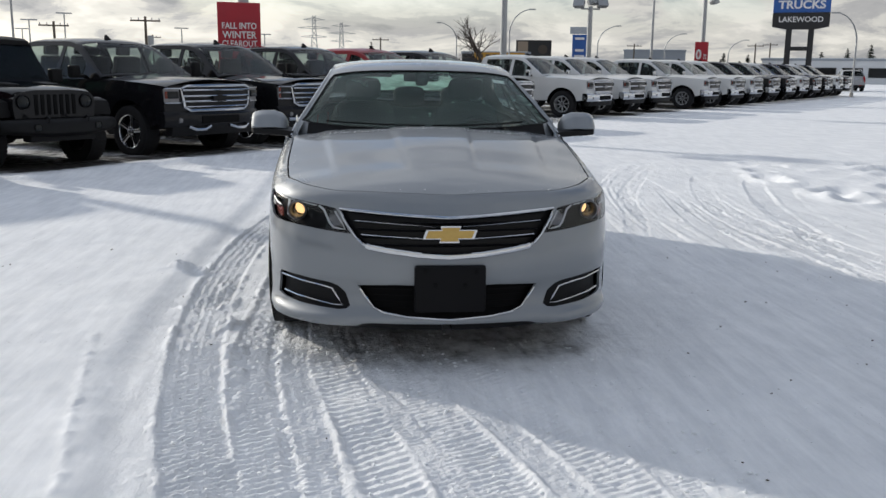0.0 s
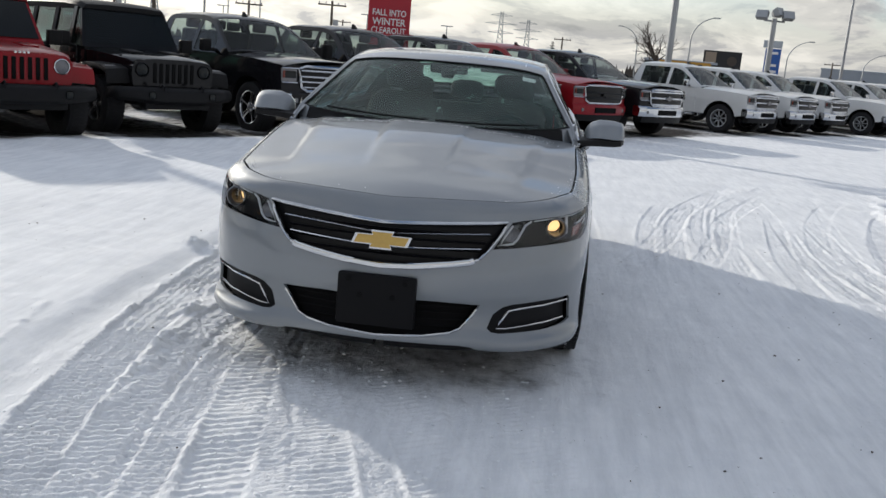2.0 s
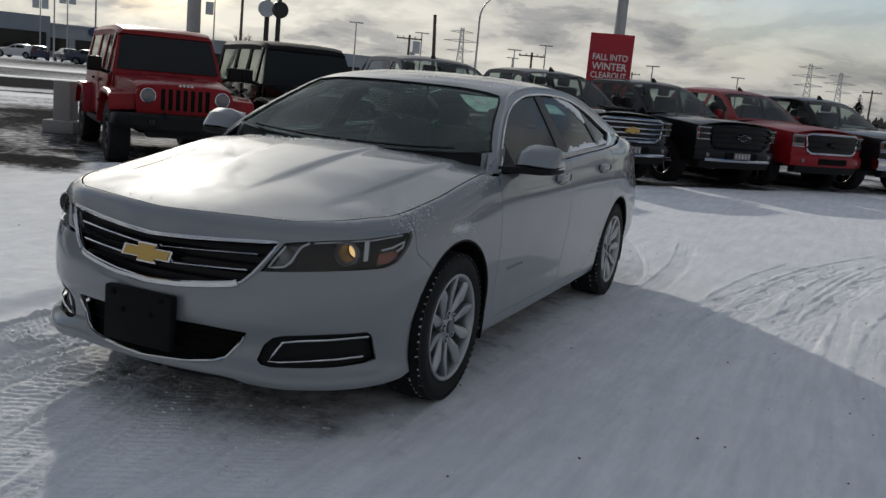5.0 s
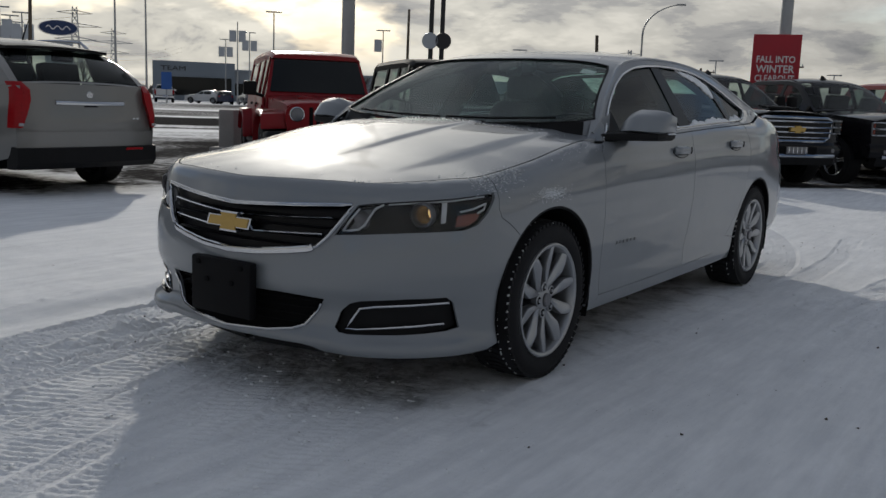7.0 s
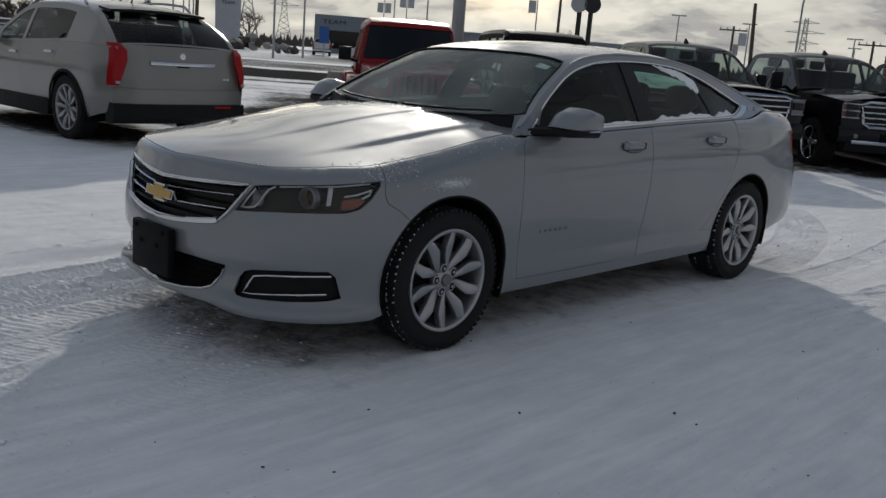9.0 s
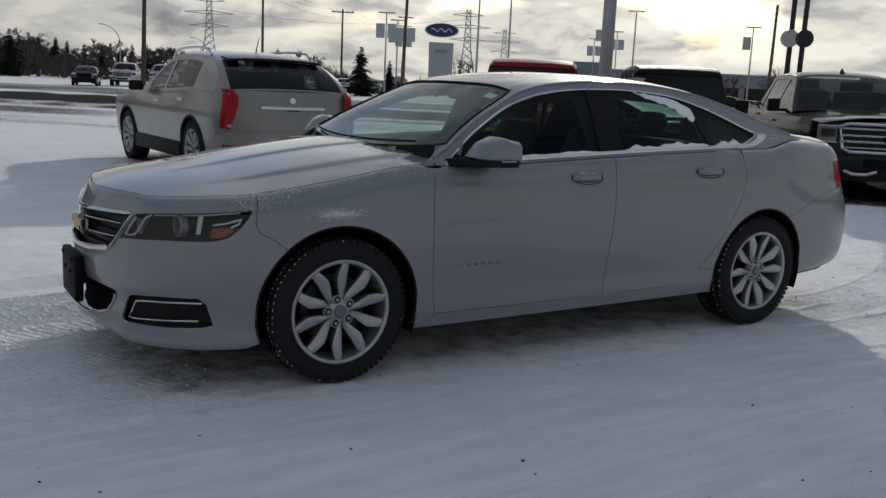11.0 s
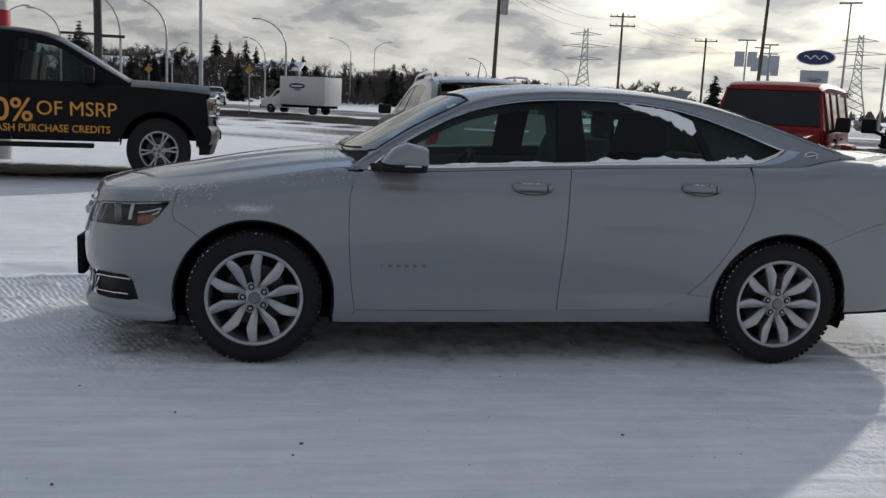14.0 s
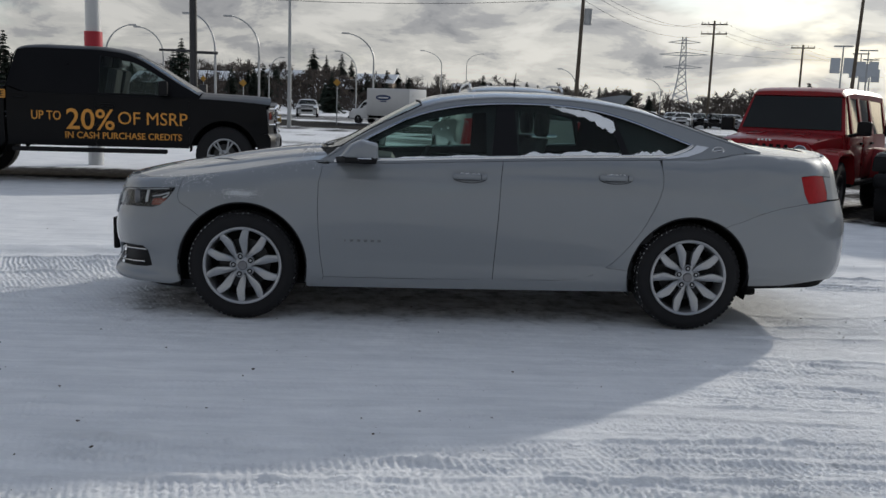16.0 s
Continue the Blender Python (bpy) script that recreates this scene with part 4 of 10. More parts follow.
def hood_z(x, y):
    x = np.abs(np.asarray(x, float))
    y = np.asarray(y, float)
    run = step01(-0.72, -0.15, y)
    q = (y + 0.86) / 1.2
    dome = 1 / (1 + np.exp((x - 0.160 - 0.06 * q) / 0.009))
    outer = 1 / (1 + np.exp((x - 0.505 - 0.12 * q) / 0.011))
    return HOOD_C(y) - (0.105 - 0.038 * step01(-0.1, 0.5, y)) * x * x + run * (0.010 * dome + 0.011 * outer - 0.010) - 0.05 * np.maximum(0, x - 0.62) ** 2


def deck_z(x, y):
    return DECK_C(y) - 0.10 * np.asarray(x, float) ** 2 + 0.016 * np.exp(-((np.asarray(y) - 3.87 + 0.12 * np.asarray(x) ** 2) / 0.05) ** 2)


def profile(s, z):
    s, z = np.broadcast_arrays(np.abs(np.asarray(s, float)), np.asarray(z, float))
    keys = np.array([k[0] for k in PROFILES])
    i = np.clip(np.searchsorted(keys, s) - 1, 0, len(keys) - 2)
    t = np.clip((s - keys[i]) / (keys[i + 1] - keys[i]), 0, 1)
    t = t * t * (3 - 2 * t)
    table = np.stack([f(z) for _, f in PROFILES])
    idx = np.arange(s.size).reshape(s.shape)
    flat = table.reshape(len(PROFILES), -1)
    return (flat[i.ravel(), idx.ravel()].reshape(s.shape)) * (1 - t) + flat[(i + 1).ravel(), idx.ravel()].reshape(s.shape) * t


_belt_table = smooth_table([(0.3, 1.012), (0.5, 1.006), (0.8, 1.008), (1.2, 1.026), (1.6, 1.046), (2.1, 1.068), (2.6, 1.085), (3.0, 1.100), (3.3, 1.122)])


def _rim_arrays():
    s = np.linspace(0, S_END, 1200)
    c = np.stack([np.interp(s, _s, _half[:, k]) for k in (0, 1)], 1)
    t = np.stack([np.interp(s, _s, _tan[:, k]) for k in (0, 1)], 1)
    n = np.stack([t[:, 1], -t[:, 0]], 1)
    z = np.full(len(s), 0.95)
    for _ in range(4):
        p = c - n * (profile(s, z) + TOP_IN(s))[:, None]
        front, mid, rear = hood_z(p[:, 0], p[:, 1]), _belt_table(p[:, 1]), deck_z(p[:, 0], p[:, 1])
        a, b = step01(0.30, 0.55, p[:, 1]), step01(2.9, 3.3, p[:, 1])
        z = front * (1 - a) + a * (mid * (1 - b) + rear * b)
    return s, p, z


RIM_S, RIM_P, RIM_Z = _rim_arrays()


def rim_z(s):
    return np.interp(np.abs(s), RIM_S, RIM_Z)


def wrap(s, z):
    """The body's side, all the way round: s along the outline from the nose (left flank positive), z up."""
    s, z = np.asarray(s, float), np.asarray(z, float)
    a = np.clip(np.abs(s), 0, S_END)
    c = np.stack([np.interp(a, _s, _half[:, k]) for k in (0, 1)], -1)
    t = np.stack([np.interp(a, _s, _tan[:, k]) for k in (0, 1)], -1)
    t /= np.linalg.norm(t, axis=-1)[..., None]
    top = np.clip((z - rim_z(a) + TOP_H(a)) / TOP_H(a), 0, 1.3)
    d = profile(a, z) + TOP_IN(a) * (1 - np.sqrt(np.maximum(0.0, 1 - np.minimum(top, 1) ** 2)) * 0.75 - 0.25 * (1 - np.minimum(top, 1) ** 2))
    x = np.where(s < 0, -1, 1) * (c[..., 0] - t[..., 1] * d)
    return np.stack([x, c[..., 1] + t[..., 0] * d, z], -1)


_belt_y = RIM_P[:, 1]
_flank = (_belt_y > 0.25) & (_belt_y < 3.5)


def belt(y):
    return np.interp(y, _belt_y[_flank], RIM_Z[_flank])


def side_x(y, z):
    """Half the width of the upper body (windows and pillars) at y and z."""
    y, z = np.asarray(y, float), np.asarray(z, float)
    base = np.interp(y, _belt_y[_flank], RIM_P[_flank, 0])
    h = z - belt(y)
    return base - 0.012 - 0.60 * h - 0.16 * h * h


def side_wall(y, z):
    return np.stack([side_x(y, z), np.asarray(y, float) + 0 * np.asarray(z), np.asarray(z, float) + 0 * np.asarray(y)], -1)


CROWN = smooth_table([(0.38, 1.045), (0.6, 1.155), (0.8, 1.268), (1.0, 1.375), (1.1, 1.420), (1.25, 1.455), (1.45, 1.478), (1.65, 1.489), (1.9, 1.490), (2.1, 1.482), (2.4, 1.450), (2.73, 1.372), (3.1, 1.255), (3.25, 1.208), (3.36, 1.18)])
RAIL_Z = smooth_table([(0.42, 0.995), (0.5, 1.035), (0.6, 1.098), (0.735, 1.183), (0.8, 1.220), (1.0, 1.316), (1.1, 1.362), (1.25, 1.405), (1.45, 1.433), (1.65, 1.446), (1.9, 1.447), (2.1, 1.439), (2.4, 1.403), (2.73, 1.322), (3.0, 1.238), (3.25, 1.165), (3.36, 1.14)])


def rail(y):
    return side_x(y, RAIL_Z(y))


def roof_top(x, y):
    x, y = np.asarray(x, float), np.asarray(y, float)
    q = np.clip(np.abs(x) / rail(y), 0, 1.05)
    z = RAIL_Z(y) + (CROWN(y) - RAIL_Z(y)) * (1 - 0.62 * q ** 2 - 0.38 * q ** 7)
    return np.stack([x + 0 * y, y + 0 * x, z], -1)


def hood_top(x, y):
    return np.stack([x + 0 * y, y + 0 * x, hood_z(x, y)], -1)


def deck_top(x, y):
    return np.stack([x + 0 * y, y + 0 * x, deck_z(x, y)], -1)


def both(f, *a, **k):
    """A part and its mirror image."""
    ob = f(*a, **k)
    return ob, mirrored(ob)


def arc(cy, cz, r, a0, a1, n=24):
    return [(cy + r * math.cos(radians(a)), cz + r * math.sin(radians(a))) for a in np.linspace(a0, a1, n)]


def to_s(points):
    return [(s_y(y), z) for y, z in points]


def build_sedan():
    car = thing("sedan_car", Matrix(), "silver four-door sedan dusted with snow, headlights on", "car")
    arch_f, arch_r = 0.400, 0.392
    # lower door edges and seams, as (y, z)
    seam_a = [(0.535, 1.004), (0.485, 0.955), (0.468, 0.88), (0.466, 0.72), (0.471, 0.6), (0.485, 0.42), (0.506, 0.285)]
    seam_b = [(1.617, 1.045), (1.606, 0.93), (1.598, 0.7), (1.588, 0.5), (1.578, 0.292)]
    seam_c = [tuple(p) for p in spline([(2.615, 1.083), (2.635, 0.96), (2.605, 0.83), (2.53, 0.67), (2.43, 0.52), (2.32, 0.405), (2.21, 0.338), (2.10, 0.308), (2.0, 0.302)], 26)]
    a_top = [(y, float(belt(y))) for y in np.linspace(0.535, 1.617, 14)]
    b_top = [(y, float(belt(y))) for y in np.linspace(1.617, 2.615, 14)]

    # nose: one moulding from wheel arch to wheel arch, with openings
    lamp = [(s_x(0.472), 0.661), (s_x(0.510), 0.715), (s_x(0.552), 0.773), (s_x(0.60), 0.781), (s_x(0.714), 0.794), (s_y(-0.606), 0.807), (s_y(-0.42), 0.822), (s_y(-0.425), 0.805), (s_y(-0.47), 0.748), (s_y(-0.52), 0.706), (s_y(-0.575), 0.690), (s_x(0.75), 0.684), (s_x(0.66), 0.677), (s_x(0.55), 0.667)]
    gr = [(0, 0.744), (0.15, 0.750), (0.3, 0.758), (0.42, 0.765), (0.534, 0.772), (0.487, 0.704), (0.446, 0.650), (0.410, 0.615), (0.375, 0.600), (0.3, 0.588), (0.15, 0.571), (0, 0.563)]
    grille = [(s_x(x), z) for x, z in gr] + [(s_x(-x), z) for x, z in gr[-2:0:-1]]
    it = [(0, 0.425), (0.25, 0.424), (0.435, 0.414), (0.41, 0.37), (0.358, 0.306), (0.31, 0.288), (0.2, 0.272), (0, 0.262)]
    intake = [(s_x(x), z) for x, z in it] + [(s_x(-x), z) for x, z in it[-2:0:-1]]
    fog = [(s_x(0.478), 0.311), (s_x(0.500), 0.372), (s_x(0.535), 0.406), (s_x(0.572), 0.419), (s_x(0.712), 0.434), (s_y(-0.64), 0.438), (s_y(-0.61), 0.412), (s_y(-0.583), 0.318), (s_y(-0.63), 0.308), (s_x(0.709), 0.297), (s_x(0.53), 0.291), (s_x(0.495), 0.296)]

    def flip(poly):
        return [(-s, z) for s, z in poly]
    edge = [(s_y(y), z) for y, z in arc(AXLE_F, HUB_Z, arch_f, 196, 131, 12)] + [(s_y(-0.33), 0.694), (s_y(-0.39), 0.727), (s_y(-0.405), 0.765), (s_y(-0.396), 0.83)]
    top_s = np.linspace(s_y(-0.385), 0, 30)
    top_line = [(float(s), float(rim_z(s))) for s in top_s]
    low = [(float(s), 0.212 + 0.026 * float(step01(0.47, 0.38, abs(s)))) for s in np.linspace(-s_y(-0.40), s_y(-0.40), 50)]
    outline = low[1:-1] + edge + top_line + [(-s, z) for s, z in top_line[-2::-1]] + [(-s, z) for s, z in edge[::-1]]
    skin("front_bumper", outline, wrap, SILVER, car, [lamp, flip(lamp), grille, intake, fog, flip(fog)], 0.028, label="silver front bumper")

    # openings: black mesh, chrome frames and bars
    for nm, poly, back, lab in (("grille", grille, 0.035, "black grille with chrome bars"), ("lower_intake", intake, 0.05, "black lower air intake")):
        g = skin(nm, poly, wrap, GRILLE if nm == "grille" else VOID, car, (), 0.04, 0, 0, lab, -back)
        if nm == "grille":
            for z0, z1, w in ((0.700, 0.720, 0.452), (0.640, 0.657, 0.418)):
                bm = bmesh.new()
                pts = []
                for x in np.linspace(-w, w, 40):
                    p = wrap(s_x(x), z0 + (z1 - z0) * (abs(x) / w))
                    pts.append((p[0], p[1] + 0.012, p[2]))
                part("chrome_bar", strip(bm, pts, 0.004, 6, flat=(0.010, 0.0042)), CHROME, g, smooth=True)
            for k in range(4):
                bm = bmesh.new()
                z0 = 0.61 + k * 0.035
                w = min(0.47, 0.38 + (z0 - 0.60) * 0.7)
                part("black_slat", strip(bm, [(lambda p: (p[0], p[1] + 0.022, p[2]))(wrap(s_x(x), z0)) for x in np.linspace(-w, w, 24)], 0.004, 5, flat=(0.012, 0.005)), GRILLE, g, smooth=True)
        else:
            for k in range(4):
                bm = bmesh.new()
                z0 = 0.305 + 0.03 * k
                w = 0.345 + (z0 - 0.30) * 0.6
                part("black_slat", strip(bm, [(lambda p: (p[0], p[1] + 0.035, p[2]))(wrap(s_x(x), z0)) for x in np.linspace(-w, w, 20)], 0.004, 5), VOID, g, smooth=True)

    def frame_strip(name, pts, r, mat, out=0.004, flat=None, closed=False):
        bm = bmesh.new()
        q = []
        for s, z in pts:
            p, e = wrap(s, z), 1e-3
            n = np.cross(wrap(s + e, z) - wrap(s - e, z), wrap(s, z + e) - wrap(s, z - e))
            q.append(tuple(p + n / np.linalg.norm(n) * out))
        return part(name, strip(bm, q, r, 8, closed, flat), mat, car, smooth=True)
    frame_strip("grille_surround", even(grille, 0.03), 0.006, CHROME, 0.001, closed=True)
    lower = [p for p in even(grille, 0.02) if p[1] < 0.605 or abs(p[0]) > s_x(0.37) and p[1] < 0.755]
    lower.sort(key=lambda p: p[0])
    sill_pts = [p for p in lower if abs(p[0]) <= s_x(0.405)]
    frame_strip("grille_lower_chrome", sill_pts, 0.012, CHROME, 0.005, (0.008, 0.014))
    for sg in (1, -1):
        frame_strip("grille_wing_chrome", [p for p in lower if sg * p[0] >= s_x(0.395)], 0.008, CHROME, 0.004, (0.010, 0.007))
    frame_strip("grille_upper_chrome", [(s_x(x), z + 0.004) for x, z in [(-0.53, 0.772), (-0.3, 0.758), (-0.15, 0.750), (0, 0.744), (0.15, 0.750), (0.3, 0.758), (0.53, 0.772)]], 0.005, CHROME, 0.004)
    frame_strip("intake_chrome", sorted([p for p in even(intake, 0.02) if p[1] < 0.405], key=lambda p: p[0]), 0.006, CHROME, 0.003)
    for sg in (1, -1):
        f = [(sg * s, z) for s, z in fog]
        skin("fog_recess", f, wrap, PLASTIC, car, (), 0.03, 0, 0, "", -0.03)
        frame_strip("fog_chrome", [(sg * s_y(-0.625), 0.413), (sg * s_x(0.72), 0.406), (sg * s_x(0.62), 0.396), (sg * s_x(0.568), 0.386), (sg * s_x(0.538), 0.340), (sg * s_x(0.518), 0.310), (sg * s_x(0.56), 0.309), (sg * s_x(0.64), 0.316), (sg * s_x(0.74), 0.327), (sg * s_y(-0.64), 0.335)], 0.005, CHROME, -0.006)
        # headlamp: housing, chrome eyebrow, projector, amber reflector, clear cover
        h = thing("headlight", Matrix(), "", "")
        for key in ("label", "category"):
            if key in h:
                del h[key]
        h.parent = car
        lp = [(sg * s, z) for s, z in lamp]
        socket = [(sg * (s_x(0.765) + 0.011 + 0.049 * math.cos(a)), 0.750 + 0.039 * math.sin(a)) for a in np.linspace(0, math.tau, 24, endpoint=False)]
        skin("housing", lp, wrap, PLASTIC, h, [socket], 0.03, 0, 0, "", -0.05)
        c = skin("lens", lp, wrap, CLEAR, h, (), 0.03, 0.002, 0.0, "", -0.002)
        c.visible_shadow = False

        def on(s, z, o):
            p, e = wrap(sg * s, z), 1e-3
            n = np.cross(wrap(sg * s + e, z) - wrap(sg * s - e, z), wrap(sg * s, z + e) - wrap(sg * s, z - e))
            n /= np.linalg.norm(n)
            return Vector(p + n * o), Vector(n)
        cen, nrm = on(s_x(0.765), 0.750, -0.035)
        ahead = Vector((0.15 * sg, -1, 0)).normalized()
        bm = bmesh.new()
        lathe(bm, [(0.047, 0.0), (0.047, 0.03), (0.041, 0.034), (0.036, 0.02), (0.034, 0.0)], 28, Matrix.Translation(cen) @ ahead.to_track_quat("X", "Z").to_matrix().to_4x4())
        part("projector_ring", bm, LAMP_GREY, h, smooth=True)
        aim = ahead.to_track_quat("X", "Z").to_matrix().to_4x4()
        bm = bmesh.new()
        lathe(bm, [(0.038, 0.02), (0.037, -0.03), (0.037, -0.098), (0.0, -0.098)], 28, Matrix.Translation(cen) @ aim)
        part("projector_tube", bm, GRILLE, h, smooth=True)
        bm = bmesh.new()
        lathe(bm, [(0.033, -0.088), (0.026, -0.080), (0.013, -0.074), (0.0, -0.073)], 24, Matrix.Translation(cen) @ aim)
        part("bulb_lens", bm, BULB, h, "glowing warm projector lens", True)
        bm = bmesh.new()
        strip(bm, [on(s, z, -0.008)[0] for s, z in ((s_x(0.640), 0.781), (s_x(0.612), 0.764), (s_x(0.595), 0.735), (s_x(0.578), 0.704), (s_x(0.558), 0.686), (s_x(0.53), 0.681), (s_x(0.500), 0.679), (s_x(0.522), 0.715), (s_x(0.556), 0.762))], 0.0045, 6, flat=(0.006, 0.0045))
        part("light_guide", bm, LIGHT_GUIDE, h, "bright satin light guide", True)
        bm = bmesh.new()
        strip(bm, [on(s, z, -0.010)[0] for s, z in ((s_x(0.655), 0.782), (s_x(0.70), 0.787), (s_y(-0.62), 0.799), (s_y(-0.54), 0.808), (s_y(-0.47), 0.814))], 0.003, 6)
        part("upper_trim", bm, LIGHT_GUIDE, h, smooth=True)
        inner = [(s_x(0.512), 0.686), (s_x(0.552), 0.691), (s_x(0.572), 0.708), (s_x(0.588), 0.736), (s_x(0.606), 0.768), (s_x(0.565), 0.765), (s_x(0.53), 0.716)]
        skin("reflector_bowl", [(sg * s, z) for s, z in inner], wrap, BADGE_GREY, h, (), 0.03, 0, 0.0, "", -0.045)
        bm = bmesh.new()
        lathe(bm, [(0.034, 0.006), (0.033, 0.012), (0.024, 0.004), (0.0, 0.0)], 20, Matrix.Translation(on(s_x(0.565), 0.725, -0.040)[0]) @ ahead.to_track_quat("X", "Z").to_matrix().to_4x4())
        part("side_reflector", bm, LAMP_GREY, h, smooth=True)
        am = [(s_y(-0.600), 0.702), (s_y(-0.592), 0.742), (s_y(-0.54), 0.748), (s_y(-0.490), 0.752), (s_y(-0.505), 0.726), (s_y(-0.545), 0.704)]
        skin("amber_reflector", [(sg * s, z) for s, z in am], wrap, AMBER, h, (), 0.03, 0, 0.004, "amber side reflector", -0.022)
        pl = [(s_y(-0.656), 0.716), (s_y(-0.648), 0.794), (s_y(-0.628), 0.796), (s_y(-0.638), 0.718)]
        skin("bright_post", [(sg * s, z) for s, z in pl], wrap, LIGHT_GUIDE, h, (), 0.03, 0, 0.004, "", -0.026)
        bm = bmesh.new()
        strip(bm, [on(s, z, -0.012)[0] for s, z in ((s_y(-0.585), 0.757), (s_y(-0.53), 0.766), (s_y(-0.465), 0.786), (s_y(-0.478), 0.764), (s_y(-0.51), 0.750))], 0.004, 6)
        part("side_marker", bm, LIGHT_GUIDE, h, smooth=True)
    # maker's badge as a plain gold shape with a bright rim
    bow = [(-0.128, -0.022), (-0.045, -0.022), (-0.052, -0.040), (0.045, -0.040), (0.040, -0.022), (0.112, -0.022), (0.128, 0.022), (0.045, 0.022), (0.052, 0.040), (-0.045, 0.040), (-0.040, 0.022), (-0.112, 0.022)]
    y0 = float(wrap(0, 0.67)[1])
    bm = bmesh.new()
    prism(bm, [(x * 1.0, 0.671 + z) for x, z in bow], y0 - 0.012, y0 + 0.02, "y")
    em = part("emblem", bm, CHROME, car, "gold badge with a chrome rim")
    bm = bmesh.new()
    prism(bm, [(x * 0.90, 0.671 + z * 0.80) for x, z in bow], y0 - 0.016, y0, "y")
    part("badge_face", bm, GOLD, em)
    # number-plate holder: black, empty, two bolts
    bm = bmesh.new()
    box(bm, (0, -1.006, 0.418), (0.335, 0.042, 0.222), 0.014)
    pl = part("plate_holder", bm, PLATE_BLACK, car, "empty black front plate holder", True)
    for x in (-0.07, 0.07, -0.12, 0.12):
        bm = bmesh.new()
        lathe(bm, [(0.0, 0.0), (0.011, 0.0), (0.011, 0.006), (0.0, 0.008)], 12, pose(x, -1.027, 0.44 if abs(x) < 0.1 else 0.505, 0, 0, -90))
        part("bolt", bm, VOID, pl, smooth=True)
    # black lip under the nose
    bm = bmesh.new()
    loft(bm, [[(x * 0.93, y + 0.13, 0.175), (x * 0.95, y + 0.10, 0.235), (x * 0.85, y + 0.28, 0.235), (x * 0.85, y + 0.28, 0.175)] for x, y in _half[np.searchsorted(_s, np.linspace(0.02, s_y(-0.45), 14))]][::-1])
    valance = part("valance", bm, PLASTIC, car)
    mirrored(valance)

    # flanks
    fender = to_s(arc(AXLE_F, HUB_Z, arch_f, 131, -14, 40)) + to_s([(0.5, 0.262), (0.506, 0.285)]) + to_s(seam_a[-2:0:-1]) + [(s_y(0.485), 0.985)]
    fender += [(s_y(y), float(rim_z(s_y(y)))) for y in np.linspace(0.44, -0.384, 22)] + [(s_y(-0.395), 0.83), (s_y(-0.404), 0.765), (s_y(-0.389), 0.727), (s_y(-0.329), 0.694)]
    both(skin, "front_fender", fender, wrap, SILVER, car, (), 0.03)
    both(skin, "front_door", to_s(a_top + seam_b[1:] + [(1.2, 0.288), (0.8, 0.285)] + seam_a[::-1][:-1]), wrap, SILVER, car, (), 0.03, 0.004)
    both(skin, "rear_door", to_s(b_top + seam_c[1:] + [(1.8, 0.298), (1.578, 0.292)] + seam_b[::-1][1:-1]), wrap, SILVER, car, (), 0.03, 0.004)
    rocker = to_s([(0.40, 0.215), (2.40, 0.236)] + arc(AXLE_R, HUB_Z, arch_r, 196, 175, 6) + [(2.30, 0.392), (2.21, 0.338), (2.10, 0.308), (2.0, 0.302), (1.8, 0.298), (1.2, 0.288), (0.8, 0.285), (0.506, 0.285), (0.5, 0.262), (0.395, 0.25)])
    both(skin, "rocker_panel", rocker, wrap, SILVER, car, (), 0.03)
    tail = [(s_y(3.555), 1.006), (s_y(3.65), 1.016), (s_y(3.765), 1.010), (s_y(3.795), 0.90), (s_y(3.78), 0.855), (s_y(3.66), 0.838), (s_y(3.61), 0.835), (s_y(3.58), 0.90)]
    quarter = to_s(arc(AXLE_R, HUB_Z, arch_r, 175, 58, 34)) + to_s([(3.16, 0.715), (3.28, 0.765), (3.42, 0.805), (3.56, 0.830)]) + [tail[6], tail[7], tail[0], tail[1], tail[2], (s_y(3.86), 1.0)]
    quarter += [(float(s), float(rim_z(s))) for s in np.linspace(s_y(3.86), s_y(2.63), 30)] + to_s(seam_c[1:-5]) + [(s_y(2.30), 0.392)]
    both(skin, "quarter_panel", quarter, wrap, SILVER, car, (), 0.03)
    both(skin, "tail_light", tail, wrap, LAMP_RED, car, (), 0.03, 0.003, 0.02, "red tail light")
    rb = to_s(arc(AXLE_R, HUB_Z, arch_r, -8, 58, 18)) + to_s([(3.16, 0.715), (3.28, 0.765), (3.42, 0.805), (3.56, 0.830), (3.66, 0.838)]) + [(s_y(3.82), 0.850), (S_END, 0.85), (S_END, 0.32), (s_y(3.75), 0.325), (s_y(3.5), 0.29)]
    both(skin, "rear_bumper", rb, wrap, SILVER, car, (), 0.03)
    both(skin, "trunk_face", [(s_y(3.785), 0.858), (s_y(3.80), 0.90), (s_y(3.772), 1.006), (s_y(3.86), 1.0), (s_y(3.87), float(rim_z(s_y(3.87)))), (S_END, float(rim_z(S_END))), (S_END, 0.855)], wrap, SILVER, car, (), 0.04)
    both(skin, "corner_filler", to_s([(0.40, 0.93), (0.62, 0.93), (0.62, 1.003), (0.40, 1.0)]), wrap, SILVER, car, (), 0.03, 0, 0.0, "", -0.007)
    # dark inner shell behind the gaps
    holes = [[(sg * s, z) for s, z in to_s(arc(c, HUB_Z, r + 0.012, 0, 350, 36))] for sg in (1, -1) for c, r in ((AXLE_F, arch_f), (AXLE_R, arch_r))]
    lo = [(float(s), 0.255) for s in np.linspace(-S_END, S_END, 60)]
    hi = [(float(s), float(rim_z(s)) - 0.02) for s in np.linspace(S_END, -S_END, 160)]
